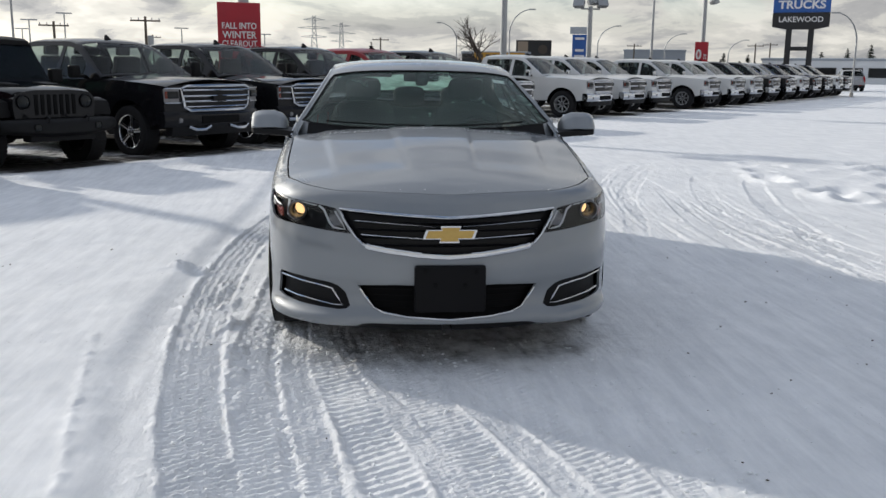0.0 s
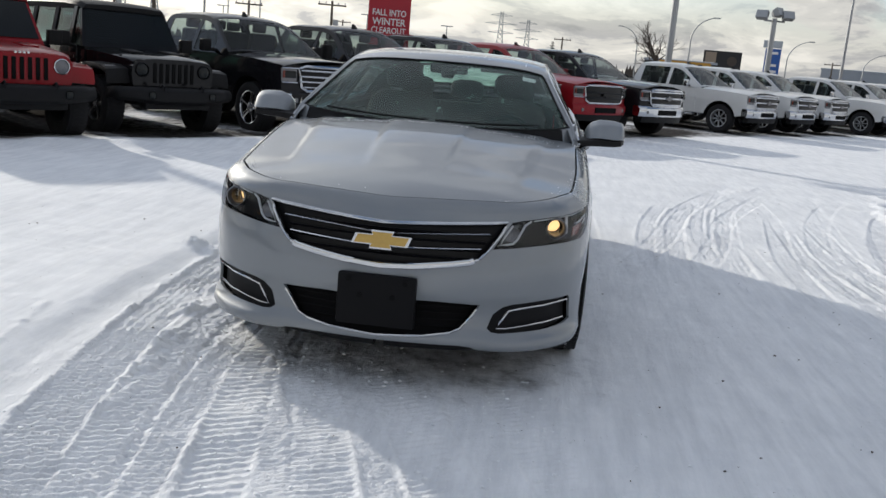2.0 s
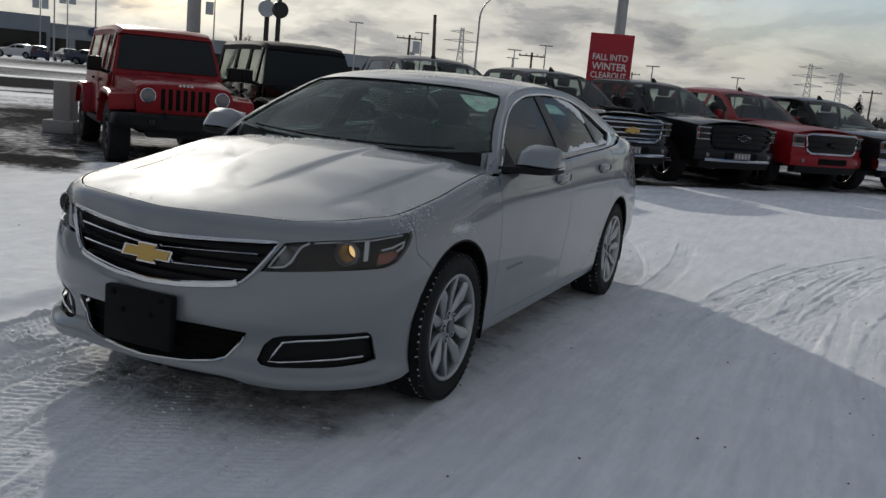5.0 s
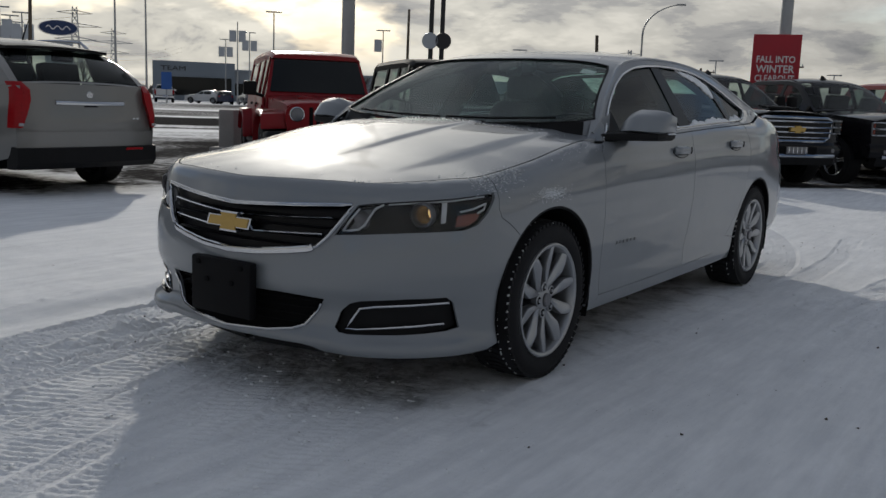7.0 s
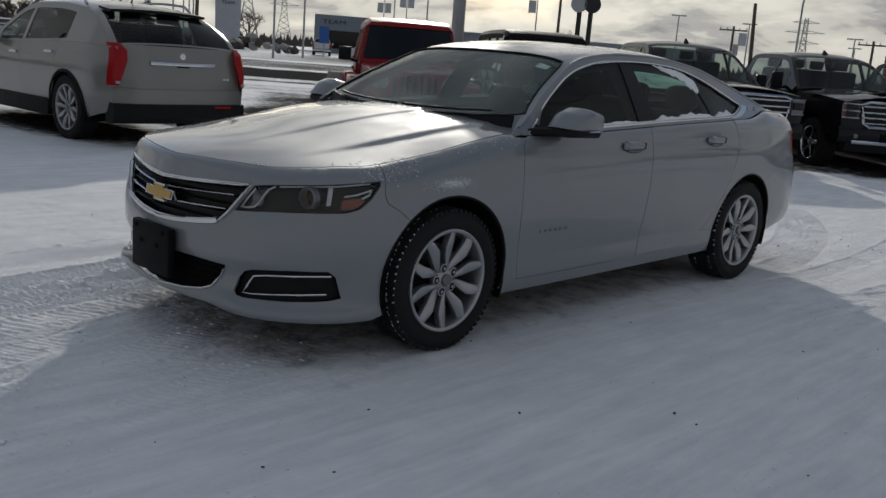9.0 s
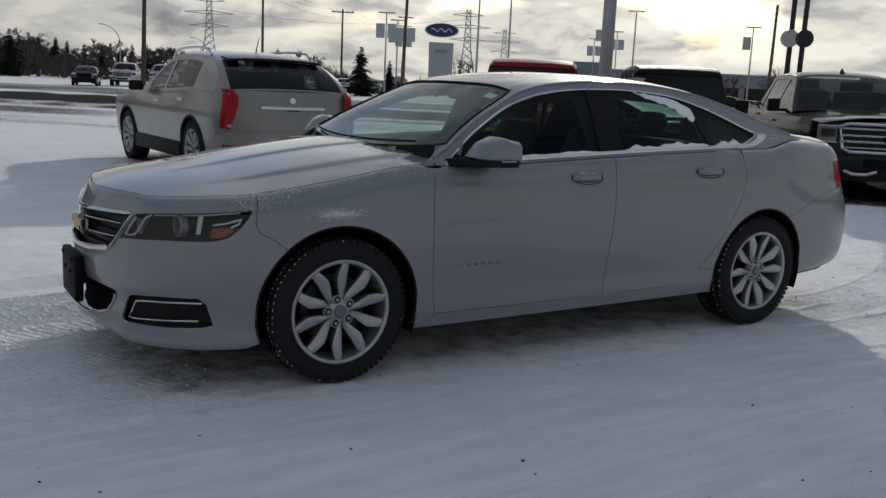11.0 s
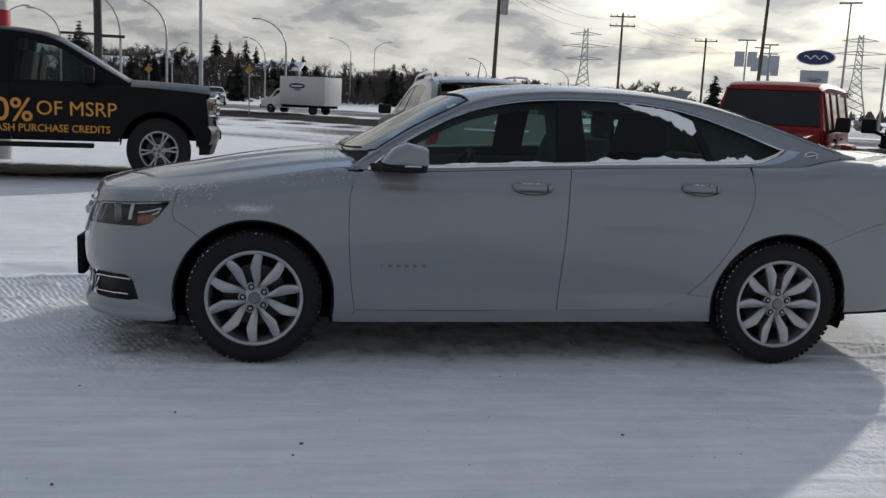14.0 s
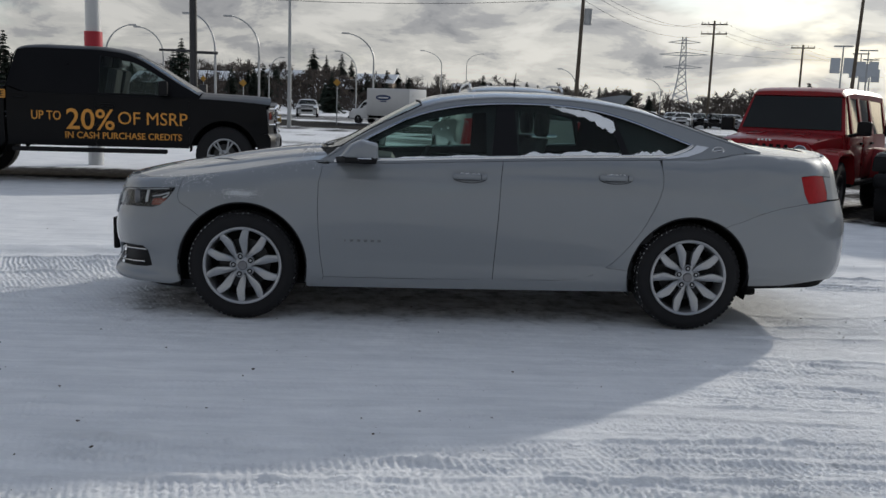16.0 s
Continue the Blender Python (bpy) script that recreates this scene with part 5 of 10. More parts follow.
    skin("inner_body", lo + hi, wrap, VOID, car, holes + [shrink(q, -0.01) for q in (lamp, flip(lamp), grille, intake, fog, flip(fog))], 0.07, 0, 0, "", -0.016)
    # hood, roof, deck
    ring = [(float(x), float(y)) for x, y in RIM_P[(RIM_P[:, 1] < 0.50) & (RIM_S < S_MID)][::6]]
    hood = ring + [(0.80, 0.600), (0.745, 0.590), (0.66, 0.535), (0.55, 0.490), (0.3, 0.434), (0, 0.415), (-0.3, 0.434), (-0.55, 0.490), (-0.66, 0.535), (-0.745, 0.590), (-0.80, 0.600)] + [(-x, y) for x, y in ring[:0:-1]]
    skin("hood", hood, hood_top, SILVER, car, (), 0.016, 0.002, 0.015, "silver creased hood")
    ys = np.linspace(0.47, 3.30, 60)
    rails = [(float(rail(y)), float(y)) for y in ys]
    wind = [(0.0, 0.414), (0.3, 0.434), (0.55, 0.489), (0.70, 0.553), (0.768, 0.602)] + [(float(rail(y)) - 0.034, float(y)) for y in np.linspace(0.645, 1.05, 10)] + [(0.585, 1.10), (0.4, 1.09), (0.2, 1.075), (0, 1.07)]
    wind += [(-x, y) for x, y in wind[-2:0:-1]]
    back = [(0.0, 2.60), (0.3, 2.605), (0.5, 2.63)] + [(float(rail(y)) - 0.055, float(y)) for y in np.linspace(2.69, 3.10, 8)] + [(0.56, 3.17), (0.3, 3.20), (0, 3.205)]
    back += [(-x, y) for x, y in back[-2:0:-1]]
    foot = [(-0.76, 0.585), (-0.70, 0.548), (-0.55, 0.484), (-0.3, 0.430), (0.0, 0.410), (0.3, 0.430), (0.55, 0.484), (0.70, 0.548), (0.76, 0.585)]
    skin("roof", rails + [(-x, y) for x, y in rails[::-1]] + foot, roof_top, SILVER, car, [wind, back], 0.03, 0, 0.0, "silver roof with a dusting of snow")
    ws = skin("windshield", wind, roof_top, WINDSHIELD, car, (), 0.04, -0.004, 0.0, "windshield", -0.004)
    bg = skin("rear_window", back, roof_top, FROSTED, car, (), 0.04, -0.004, 0.0, "", -0.004)
    ws.visible_shadow = bg.visible_shadow = False

    def top_strip(name, poly, r, mat, closed=True, out=0.0, flat=None):
        bm = bmesh.new()
        return part(name, strip(bm, [tuple(roof_top(x, y) + np.array((0, 0, out))) for x, y in poly], r, 6, closed, flat), mat, car, smooth=True)
    top_strip("windshield_seal", even(wind, 0.05), 0.006, PLASTIC)
    top_strip("rear_window_seal", even(back, 0.05), 0.006, PLASTIC)
    for sg in (1, -1):
        top_strip("roof_rail", [(sg * x, y) for x, y in rails[1:-2]], 0.010, SILVER, False, -0.006)
    dk = [(float(x), float(y)) for x, y in RIM_P[(RIM_P[:, 1] > 3.19) & (RIM_S > S_MID)][::5]]
    deck = [(0, 3.225), (0.3, 3.22), (0.56, 3.195), (0.66, 3.16)] + dk + [(-x, y) for x, y in dk[::-1]] + [(-0.66, 3.16), (-0.56, 3.195), (-0.3, 3.22)]
    skin("trunk_lid", deck, deck_top, SILVER, car, (), 0.035, 0.0025, 0.015, "silver trunk lid")

    # windows and pillars
    dlo_top = spline([(0.56, 1.012), (0.64, 1.075), (0.735, 1.143), (0.86, 1.214), (1.02, 1.292), (1.18, 1.345), (1.40, 1.387), (1.66, 1.406), (1.95, 1.405), (2.2, 1.383), (2.42, 1.331), (2.62, 1.262), (2.76, 1.209), (2.845, 1.180)], 60)
    dlo_low = [(2.80, 1.153), (2.70, 1.118), (2.62, 1.108)] + [(float(y), float(belt(y)) + 0.022) for y in np.linspace(2.5, 0.66, 24)]
    dlo = [tuple(p) for p in dlo_top] + dlo_low
    pill = [(float(y), float(belt(y))) for y in np.linspace(0.47, 3.30, 40)] + [(float(y), float(RAIL_Z(y))) for y in np.linspace(3.30, 0.47, 70)]
    both(skin, "pillar_frame", pill, side_wall, SILVER, car, [dlo], 0.025, 0, 0.012)
    gl, gr_ = both(skin, "side_glass", dlo, side_wall, WINDOW, car, (), 0.04, 0, 0.0, "tinted side window", -0.010)
    gl.visible_shadow = gr_.visible_shadow = False

    def wall_strip(name, pts, r, mat, out=0.002, closed=False, flat=None):
        bm = bmesh.new()
        ob = part(name, strip(bm, [tuple(side_wall(y, z) + np.array((out, 0, 0))) for y, z in pts], r, 8, closed, flat), mat, car, smooth=True)
        mirrored(ob)
    wall_strip("window_chrome", even([tuple(p) for p in dlo_top], 0.05, False), 0.007, CHROME, 0.003)
    wall_strip("belt_chrome", even([(0.56, 1.010)] + dlo_low[::-1] + [(2.80, 1.153), (2.845, 1.180)], 0.05, False), 0.008, CHROME, 0.003, flat=(0.006, 0.010))
    fin = [(2.60, 1.098), (2.74, 1.118), (2.83, 1.150), (2.87, 1.182), (2.95, 1.172), (2.90, 1.140), (2.80, 1.108), (2.68, 1.093)]
    both(skin, "quarter_chrome", fin, side_wall, CHROME, car, (), 0.03, 0, 0.004, "", 0.004)
    bp = [(1.545, 1.056), (1.715, 1.064), (1.70, 1.400), (1.585, 1.399)]
    both(skin, "b_pillar", bp, side_wall, GRILLE, car, (), 0.04, 0, 0.006, "gloss black pillar cover", -0.004)
    cp = [(2.385, 1.096), (2.43, 1.098), (2.345, 1.345), (2.30, 1.355)]
    both(skin, "quarter_divider", cp, side_wall, GRILLE, car, (), 0.04, 0, 0.006, "", -0.004)
    both(skin, "mirror_triangle", [(0.575, 1.018), (0.79, 1.024), (0.79, 1.155), (0.66, 1.085)], side_wall, PLASTIC, car, (), 0.04, 0, 0.006, "", -0.004)

    # inside: cloth-covered pillars and frames round smaller openings, and a dark border on the rear glass
    def opening(y0, y1, lift):
        ys_ = np.linspace(y0, y1, 12)
        top = [(float(y), float(np.interp(y, dlo_top[:, 0], dlo_top[:, 1])) - lift) for y in ys_]
        return [(y0, float(belt(y0)) + 0.050)] + [p for p in top if p[1] > float(belt(p[0])) + 0.07] + [(y1, float(belt(y1)) + 0.050)]
    both(skin, "inner_frame", pill, side_wall, TRIM, car, [opening(0.78, 1.52, 0.022), opening(1.73, 2.38, 0.026)], 0.04, 0, 0.0, "dark inner pillar trim", -0.055)
    small = [(-0.36, 2.68), (0.36, 2.68), (0.40, 2.95), (0.38, 3.12), (-0.38, 3.12), (-0.40, 2.95)]
    skin("rear_window_border", back, roof_top, PLASTIC, car, [small], 0.04, 0, 0.0, "", -0.014)

    # wheel wells
    for cy, r in ((AXLE_F, arch_f), (AXLE_R, arch_r)):
        bm = bmesh.new()
        loft(bm, [[(0.45, y, z), (0.893, y, z)] for y, z in arc(cy, HUB_Z, r + 0.006, 200, -20, 40)], False, False)
        mirrored(part("wheel_well", bm, VOID, car, smooth=True))
        bm = bmesh.new()
        pts = []
        for y, z in arc(cy, HUB_Z, r, 190, -12, 44):
            p = wrap(s_y(y), z)
            pts.append((p[0] - 0.006, y, z))
        mirrored(part("arch_lip", strip(bm, pts, 0.008, 6), PLASTIC, car, smooth=True))
    bm = bmesh.new()
    box(bm, (0, 1.30, 0.235), (1.50, 4.1, 0.06), 0.03)
    part("underbody", bm, VOID, car)
    bm = bmesh.new()
    box(bm, (0, 1.17, 0.52), (0.88, 3.85, 0.58), 0.03)
    part("driveline", bm, VOID, car)

    # mirrors: shell, black foot, lit strip
    def wedge(x, y, z, k, corners):
        """A rounded five-cornered section at x: low and pointed ahead, upright behind."""
        q = np.array(corners, float) * k
        for _ in range(2):
            r = np.roll(q, -1, 0)
            q = np.stack([0.90 * q + 0.10 * r, 0.10 * q + 0.90 * r], 1).reshape(-1, 2)
        return [(x, y + a, z + b) for a, b in q]
    shell = [(-0.128, -0.028), (0.108, -0.034), (0.104, 0.060), (0.004, 0.080), (-0.060, 0.052)]
    bm = bmesh.new()
    loft(bm, [wedge(x, y, z, k, shell) for x, y, z, k in ((0.866, 0.736, 1.062, 0.30), (0.880, 0.733, 1.066, 0.70), (0.905, 0.730, 1.074, 0.88), (0.95, 0.728, 1.082, 0.99), (1.03, 0.734, 1.080, 1.0), (1.070, 0.742, 1.078, 0.93), (1.088, 0.750, 1.076, 0.80), (1.096, 0.756, 1.074, 0.50))])
    mr = part("side_mirror", bm, SILVER, car, "silver mirror housing with a black foot", True, 40)
    base = [(-0.125, -0.022), (0.098, -0.026), (0.108, 0.024), (0.0, 0.026), (-0.125, 0.016)]
    bm = bmesh.new()
    loft(bm, [wedge(x, y, z, k, base) for x, y, z, k in ((0.80, 0.665, 1.022, 0.85), (0.86, 0.695, 1.028, 0.95), (0.93, 0.726, 1.034, 1.0), (1.03, 0.736, 1.036, 0.96), (1.075, 0.746, 1.038, 0.84), (1.093, 0.755, 1.042, 0.55))])
    ft = part("mirror_foot", bm, PLASTIC, mr, "", True)
    bm = bmesh.new()
    strip(bm, [(1.045, 0.646, 1.047), (1.080, 0.69, 1.048), (1.096, 0.74, 1.050), (1.094, 0.80, 1.050)], 0.005, 6)
    ind = part("indicator", bm, CHROME, mr, "", True)
    bm = bmesh.new()
    box(bm, (0.985, 0.826, 1.098), (0.15, 0.008, 0.085), 0.004)
    gm = part("mirror_glass", bm, CHROME, mr, "", True)
    m2 = mirrored(mr)
    for o in (ft, ind, gm):
        mirrored(o).parent = m2

    # handles with their cups
    for y0 in (1.41, 2.33):
        z0 = 0.945 + 0.02 * (y0 > 2)
        x0 = float(wrap(s_y(y0), z0)[0])
        oval = [(0.106 * math.cos(a), 0.034 * math.sin(a) - 0.002) for a in np.linspace(0, math.tau, 28, endpoint=False)]
        mirrored(skin("handle_cup", [(s_y(y0) + a, z0 + b) for a, b in oval], wrap, SILVER, car, (), 0.02, 0, 0.003, "", 0.0012))
        # dark strip on the lower half, standing in for shade in the cup
        bm = bmesh.new()
        strip(bm, [tuple(wrap(s_y(y0) + a, z0 + b) + np.array((0.001, 0, 0))) for a, b in oval[13:] + oval[:2]], 0.0024, 6)
        mirrored(part("cup_edge", bm, PLASTIC, car, "", True))
        xs = np.linspace(-0.100, 0.100, 15)
        bm = bmesh.new()
        strip(bm, [(x0 + 0.004 + 0.022 * (1 - (a / 0.100) ** 6), y0 + a, z0 + 0.003) for a in xs], 0.012, 10, flat=(0.012, 0.019))
        mirrored(part("door_handle", bm, SILVER, car, "", True))
        bm = bmesh.new()
        box(bm, (x0 + 0.035, y0 + 0.070, z0 + 0.003), (0.008, 0.003, 0.034), 0.0)
        box(bm, (x0 + 0.018, y0 - 0.005, z0 - 0.018), (0.010, 0.130, 0.003), 0.0)
        mirrored(part("handle_gap", bm, PLASTIC, car))
    # model name on the door: small bright bars in place of letters
    for k in range(6):
        y0 = 0.640 + 0.043 * k
        p = wrap(s_y(y0), 0.524)
        bm = bmesh.new()
        box(bm, (p[0] + 0.001, y0, 0.524), (0.004, 0.022 if k else 0.006, 0.015), 0.001)
        mirrored(part("name_bar", bm, BADGE_GREY, car))
    p = side_wall(3.01, 1.155)
    bm = bmesh.new()
    lathe(bm, [(0.034, 0.0), (0.034, 0.005), (0.029, 0.006), (0.029, 0.0)], 28, Matrix.Translation(p) @ Matrix.Diagonal((1, 1.15, 0.72, 1)))
    rod(bm, (p[0] + 0.003, 2.985, 1.150), (p[0] + 0.003, 3.04, 1.160), 0.005)
    mirrored(part("pillar_badge", bm, CHROME, car, "", True))
    # roof fin, wipers, cowl
    bm = bmesh.new()
    zf = float(roof_top(0, 2.42)[2])
    loft(bm, [[(-w, y, zf - 0.02 - 0.02 * k), (0, y + 0.04 * k, zf + h), (w, y, zf - 0.02 - 0.02 * k)] for k, (y, w, h) in enumerate([(2.30, 0.004, 0.012), (2.38, 0.03, 0.03), (2.46, 0.038, 0.05), (2.50, 0.03, 0.045)])])
    part("antenna_fin", bm, SILVER, car, "", True, 80)
    bm = bmesh.new()
    loft(bm, [[(x, 0.415 + 0.32 * abs(x) ** 2.6, hood_z(x, 0.40) - 0.022), (x, 0.47 + 0.30 * abs(x) ** 2.4, float(CROWN(0.44)) - 0.01 - 0.02 * x * x), (x, 0.50 + 0.30 * abs(x) ** 2.4, 0.98)] for x in np.linspace(-0.74, 0.74, 30)], False, False)
    part("cowl", bm, PLASTIC, car, "", True)
    q = [tuple(p) for p in spline([(0.50, 0.470), (0.60, 0.505), (0.70, 0.548), (0.76, 0.585), (0.795, 0.625), (0.81, 0.68)], 20)]
    for run, mat in ((q[:13], PLASTIC), (q[12:], SILVER)):
        bm = bmesh.new()
        loft(bm, [[tuple(roof_top(x, y)), (x + 0.004, y - 0.006, float(roof_top(x, y)[2]) - 0.02), (x + 0.012, y - 0.03, float(hood_z(x, y - 0.03)) - 0.012)] for x, y in run], False, False)
        mirrored(part("cowl_corner", bm, mat, car, "", True))
    for x0, x1 in ((-0.62, -0.02), (0.02, 0.60)):
        bm = bmesh.new()
        strip(bm, [tuple(roof_top(x, 0.452 + 0.27 * abs(x) ** 2.2) + np.array((0, -0.008, 0.008))) for x in np.linspace(x0, x1, 12)], 0.006, 6)
        part("wiper", bm, PLASTIC, car, "", True)
    # paper sticker inside the windshield
    q = [roof_top(x, y) + np.array((0, 0.004, -0.016)) for x, y in ((0.47, 1.0), (0.55, 1.0), (0.55, 1.045), (0.47, 1.045))]
    link_mesh("sticker", q, [(0, 1, 2, 3)], SIGN_WHITE, car, "small white paper sticker", False)

    # cabin
    bm = bmesh.new()
    box(bm, (0, 1.75, 0.36), (1.60, 2.6, 0.12), 0.02)
    part("cabin_floor", bm, TRIM, car)
    bm = bmesh.new()
    loft(bm, [[(-0.76, y, z0), (0.76, y, z0), (0.76, y, z1), (0.4, y, z1 + 0.03), (0, y, z1 + 0.02), (-0.4, y, z1 + 0.03), (-0.76, y, z1)] for y, z0, z1 in ((0.56, 0.5, 0.985), (0.75, 0.5, 1.0), (0.90, 0.5, 0.985), (0.96, 0.5, 0.90))])
    part("dashboard", bm, TRIM, car, "dark dashboard", True)
    bm = bmesh.new()
    m = pose(0.40, 1.08, 0.93, -25, 0, 0) @ pose(0, 0, 0, 0, 0, 90)
    lathe(bm, [(0.185 + 0.016 * math.cos(a), 0.016 * math.sin(a)) for a in np.linspace(0, math.tau, 10)], 36, m)
    box(bm, (0.40, 1.07, 0.93), (0.30, 0.04, 0.05), 0.015, (-25, 0, 0))
    part("steering_wheel", bm, PLASTIC, car, "", True)

    def seat(x, y, wide, back_z, rest):
        ob = new("seat")
        ob.parent = car
        bm = bmesh.new()
        box(bm, (x, y, 0.55), (wide, 0.52, 0.2), 0.06, (4, 0, 0), 3)
        part("seat_cushion", bm, SEAT, ob, "", True)
        bm = bmesh.new()
        loft(bm, [[(x + wide / 2 * w * math.cos(a) * (0.9 + 0.1 * math.cos(2 * a)), y + 0.28 + (z - 0.6) * 0.32 + 0.08 * math.sin(a), z) for a in np.linspace(0, math.tau, 20, endpoint=False)] for z, w in ((0.5, 0.9), (0.7, 1.0), (0.95, 0.98), (back_z - 0.05, 0.82), (back_z, 0.6))])
        part("seat_back", bm, SEAT, ob, "", True, 60)
        for rx in rest:
            bm = bmesh.new()
            zr = back_z + 0.09
            loft(bm, [[(rx + 0.135 * w * math.cos(a), y + 0.29 + (zr - 0.6) * 0.31 + 0.05 * w * math.sin(a), z) for a in np.linspace(0, math.tau, 18, endpoint=False)] for z, w in ((zr - 0.075, 0.7), (zr - 0.05, 0.95), (zr + 0.03, 1.0), (zr + 0.07, 0.85), (zr + 0.085, 0.5))])
            part("headrest", bm, SEAT, ob, "", True, 60)
    seat(0.39, 1.42, 0.54, 1.18, (0.39,))
    seat(-0.39, 1.42, 0.54, 1.18, (-0.39,))
    seat(0, 2.24, 1.36, 1.10, (-0.40, 0, 0.40))
    bm = bmesh.new()
    box(bm, (0, 2.98, 0.99), (1.30, 0.55, 0.04), 0.01)
    part("parcel_shelf", bm, TRIM, car)
    bm = bmesh.new()
    box(bm, (0, 1.16, 1.368), (0.24, 0.04, 0.062), 0.02)
    box(bm, (0, 1.12, 1.362), (0.085, 0.06, 0.105), 0.025)
    part("rear_view_mirror", bm, PLASTIC, car, "", True)
    for x in (0.40, -0.40):
        bm = bmesh.new()
        box(bm, (x, 1.25, 1.395), (0.40, 0.20, 0.02), 0.008, (12, 0, 0))
        part("sun_visor", bm, TRIM, car, "", True)
    for sg in (1, -1):
        bm = bmesh.new()
        box(bm, (sg * 0.82, 1.62, 0.77), (0.06, 1.98, 0.46), 0.02)
        part("door_trim", bm, TRIM, car, "", True)
    skin("headliner", [(0.52, 1.15), (0.52, 2.45), (-0.52, 2.45), (-0.52, 1.15)], roof_top, TRIM, car, (), 0.08, 0, 0, "", -0.035)

    # wheels
    build_wheel = wheel_maker(TYRE_R, 0.243, 0.222)
    for sx, y in ((1, AXLE_F), (1, AXLE_R), (-1, AXLE_F), (-1, AXLE_R)):
        turn = -3 if y == AXLE_F else -18
        build_wheel(car, pose(0.905 * sx, y, HUB_Z, 0, 0, 0 if sx > 0 else 180) @ pose(0, 0, 0, turn, 0, 0))
    return car


def wheel_maker(radius, rim, width, spokes=10, mat=None, style="leaf", tread=64, snow=True, simple=False):
    """Meshes of one wheel, outer face in the plane x = 0 with the axle along x; each call places a wheel > tyre, rim, spokes, nuts."""
    mat = mat or ALLOY
    made = {}

    def mesh(name, bm, material_, smooth=True):
        if simple and name in ("lug_nut", "lug_pocket", "brake_disc", "hub", "tread", "packed_snow"):
            bm.free()
            return
        if simple and name == "spoke":
            name = "wheel_face"
            if name in made:
                bm.from_mesh(made[name].pop())
        ob = part(name, bm, material_, None, "", smooth)
        me = ob.data
        bpy.data.objects.remove(ob)
        made.setdefault(name, []).append(me)
    bm = bmesh.new()
    w, r = width, radius
    lathe(bm, [(rim - 0.004, -0.012), (rim + 0.018, -0.004), (rim + 0.5 * (r - rim), 0.004), (r - 0.040, 0.001), (r - 0.014, -0.012), (r - 0.004, -0.028), (r - 0.004, -w + 0.028), (r - 0.014, -w + 0.012), (rim, -w + 0.02)], 64)
    mesh("tyre", bm, TYRE)
    bm = bmesh.new()
    for k in range(tread):
        a = k * math.tau / tread
        for x0, x1, lean in ((-0.006, -0.055, 0.02), (-0.062, -w / 2 - 0.006, -0.03), (-w / 2 + 0.006 - 0.012, -w + 0.062, 0.03), (-w + 0.055, -w + 0.006, -0.02)):
            xm, ln = (x0 + x1) / 2, abs(x0 - x1)
            rr = r - 0.006 - (0.006 if abs(xm + w / 2) > 0.07 else 0)
            m = pose(0, 0, 0, math.degrees(a), 0, 0) @ Matrix.Translation((xm, 0, rr)) @ Euler((0, 0, lean * 10)).to_matrix().to_4x4() @ Matrix.Diagonal((ln, math.tau * r / tread * 0.68, 0.014, 1))
            bmesh.ops.create_cube(bm, size=1, matrix=m)
    mesh("tread", bm, TYRE, False)
    bm = bmesh.new()
    lathe(bm, [(rim + 0.004, -0.012), (rim + 0.002, -0.001), (rim - 0.004, 0.001), (rim - 0.014, -0.004), (rim - 0.018, -0.012), (rim - 0.024, -0.05), (rim - 0.03, -0.15), (rim - 0.005, -w + 0.02)], 64)
    mesh("rim", bm, mat)
    bm = bmesh.new()
    lathe(bm, [(0.0, -0.105), (rim * 0.66, -0.105), (rim * 0.66, -0.118), (0.0, -0.118)], 40)
    mesh("brake_disc", bm, DARK_ALLOY)
    bm = bmesh.new()
    lathe(bm, [(0.0, -0.13), (rim - 0.02, -0.13)], 40)
    mesh("barrel_back", bm, VOID)
    bm = bmesh.new()
    lathe(bm, [(0.0, -0.006), (0.026, -0.007), (0.030, -0.012), (0.031, -0.03)], 28)
    mesh("centre_cap", bm, LAMP_GREY)
    bm = bmesh.new()
    lathe(bm, [(0.031, -0.020), (0.046, -0.024), (0.058, -0.036), (0.060, -0.06), (0.03, -0.07)] if style == 'leaf' else [(0.031, -0.022), (0.06, -0.026), (0.082, -0.036), (0.085, -0.06), (0.03, -0.07)], 40)
    mesh("hub", bm, mat)
    for k in range(5):
        bm = bmesh.new()
        a = (k + 0.5) * math.tau / 5
        m = Matrix.Translation((0, 0.058 * math.cos(a), 0.058 * math.sin(a)))
        lathe(bm, [(0.0, -0.016), (0.0085, -0.017), (0.010, -0.03)], 6, m)
        mesh("lug_nut", bm, ALLOY)
        bm = bmesh.new()
        lathe(bm, [(0.0, -0.0215), (0.0165, -0.0215), (0.0175, -0.024), (0.0175, -0.04)], 16, m)
        mesh("lug_pocket", bm, VOID)
        bm = bmesh.new()
        lathe(bm, [(0.0165, -0.021), (0.0185, -0.0195), (0.0225, -0.022), (0.024, -0.045)], 18, m)
        mesh("hub", bm, mat)
    for k in range(spokes):
        bm = bmesh.new()
        if style == "leaf":
            # a pair of leaves flanks each lug: straight outer edge, bulging edge towards the lug
            axis, g = (k // 2 + 0.5) * math.tau / 5, (1 if k % 2 else -1)
            secs = []
            for rr, a0, a1, x in ((0.036, 22, 42, -0.030), (0.062, 17, 38, -0.027), (0.093, 10.5, 33, -0.022), (0.128, 7.5, 29.5, -0.016), (0.160, 6.5, 27, -0.010), (0.200, 11.5, 26, -0.006), (rim - 0.012, 15.5, 25.5, -0.005)):
                row = []
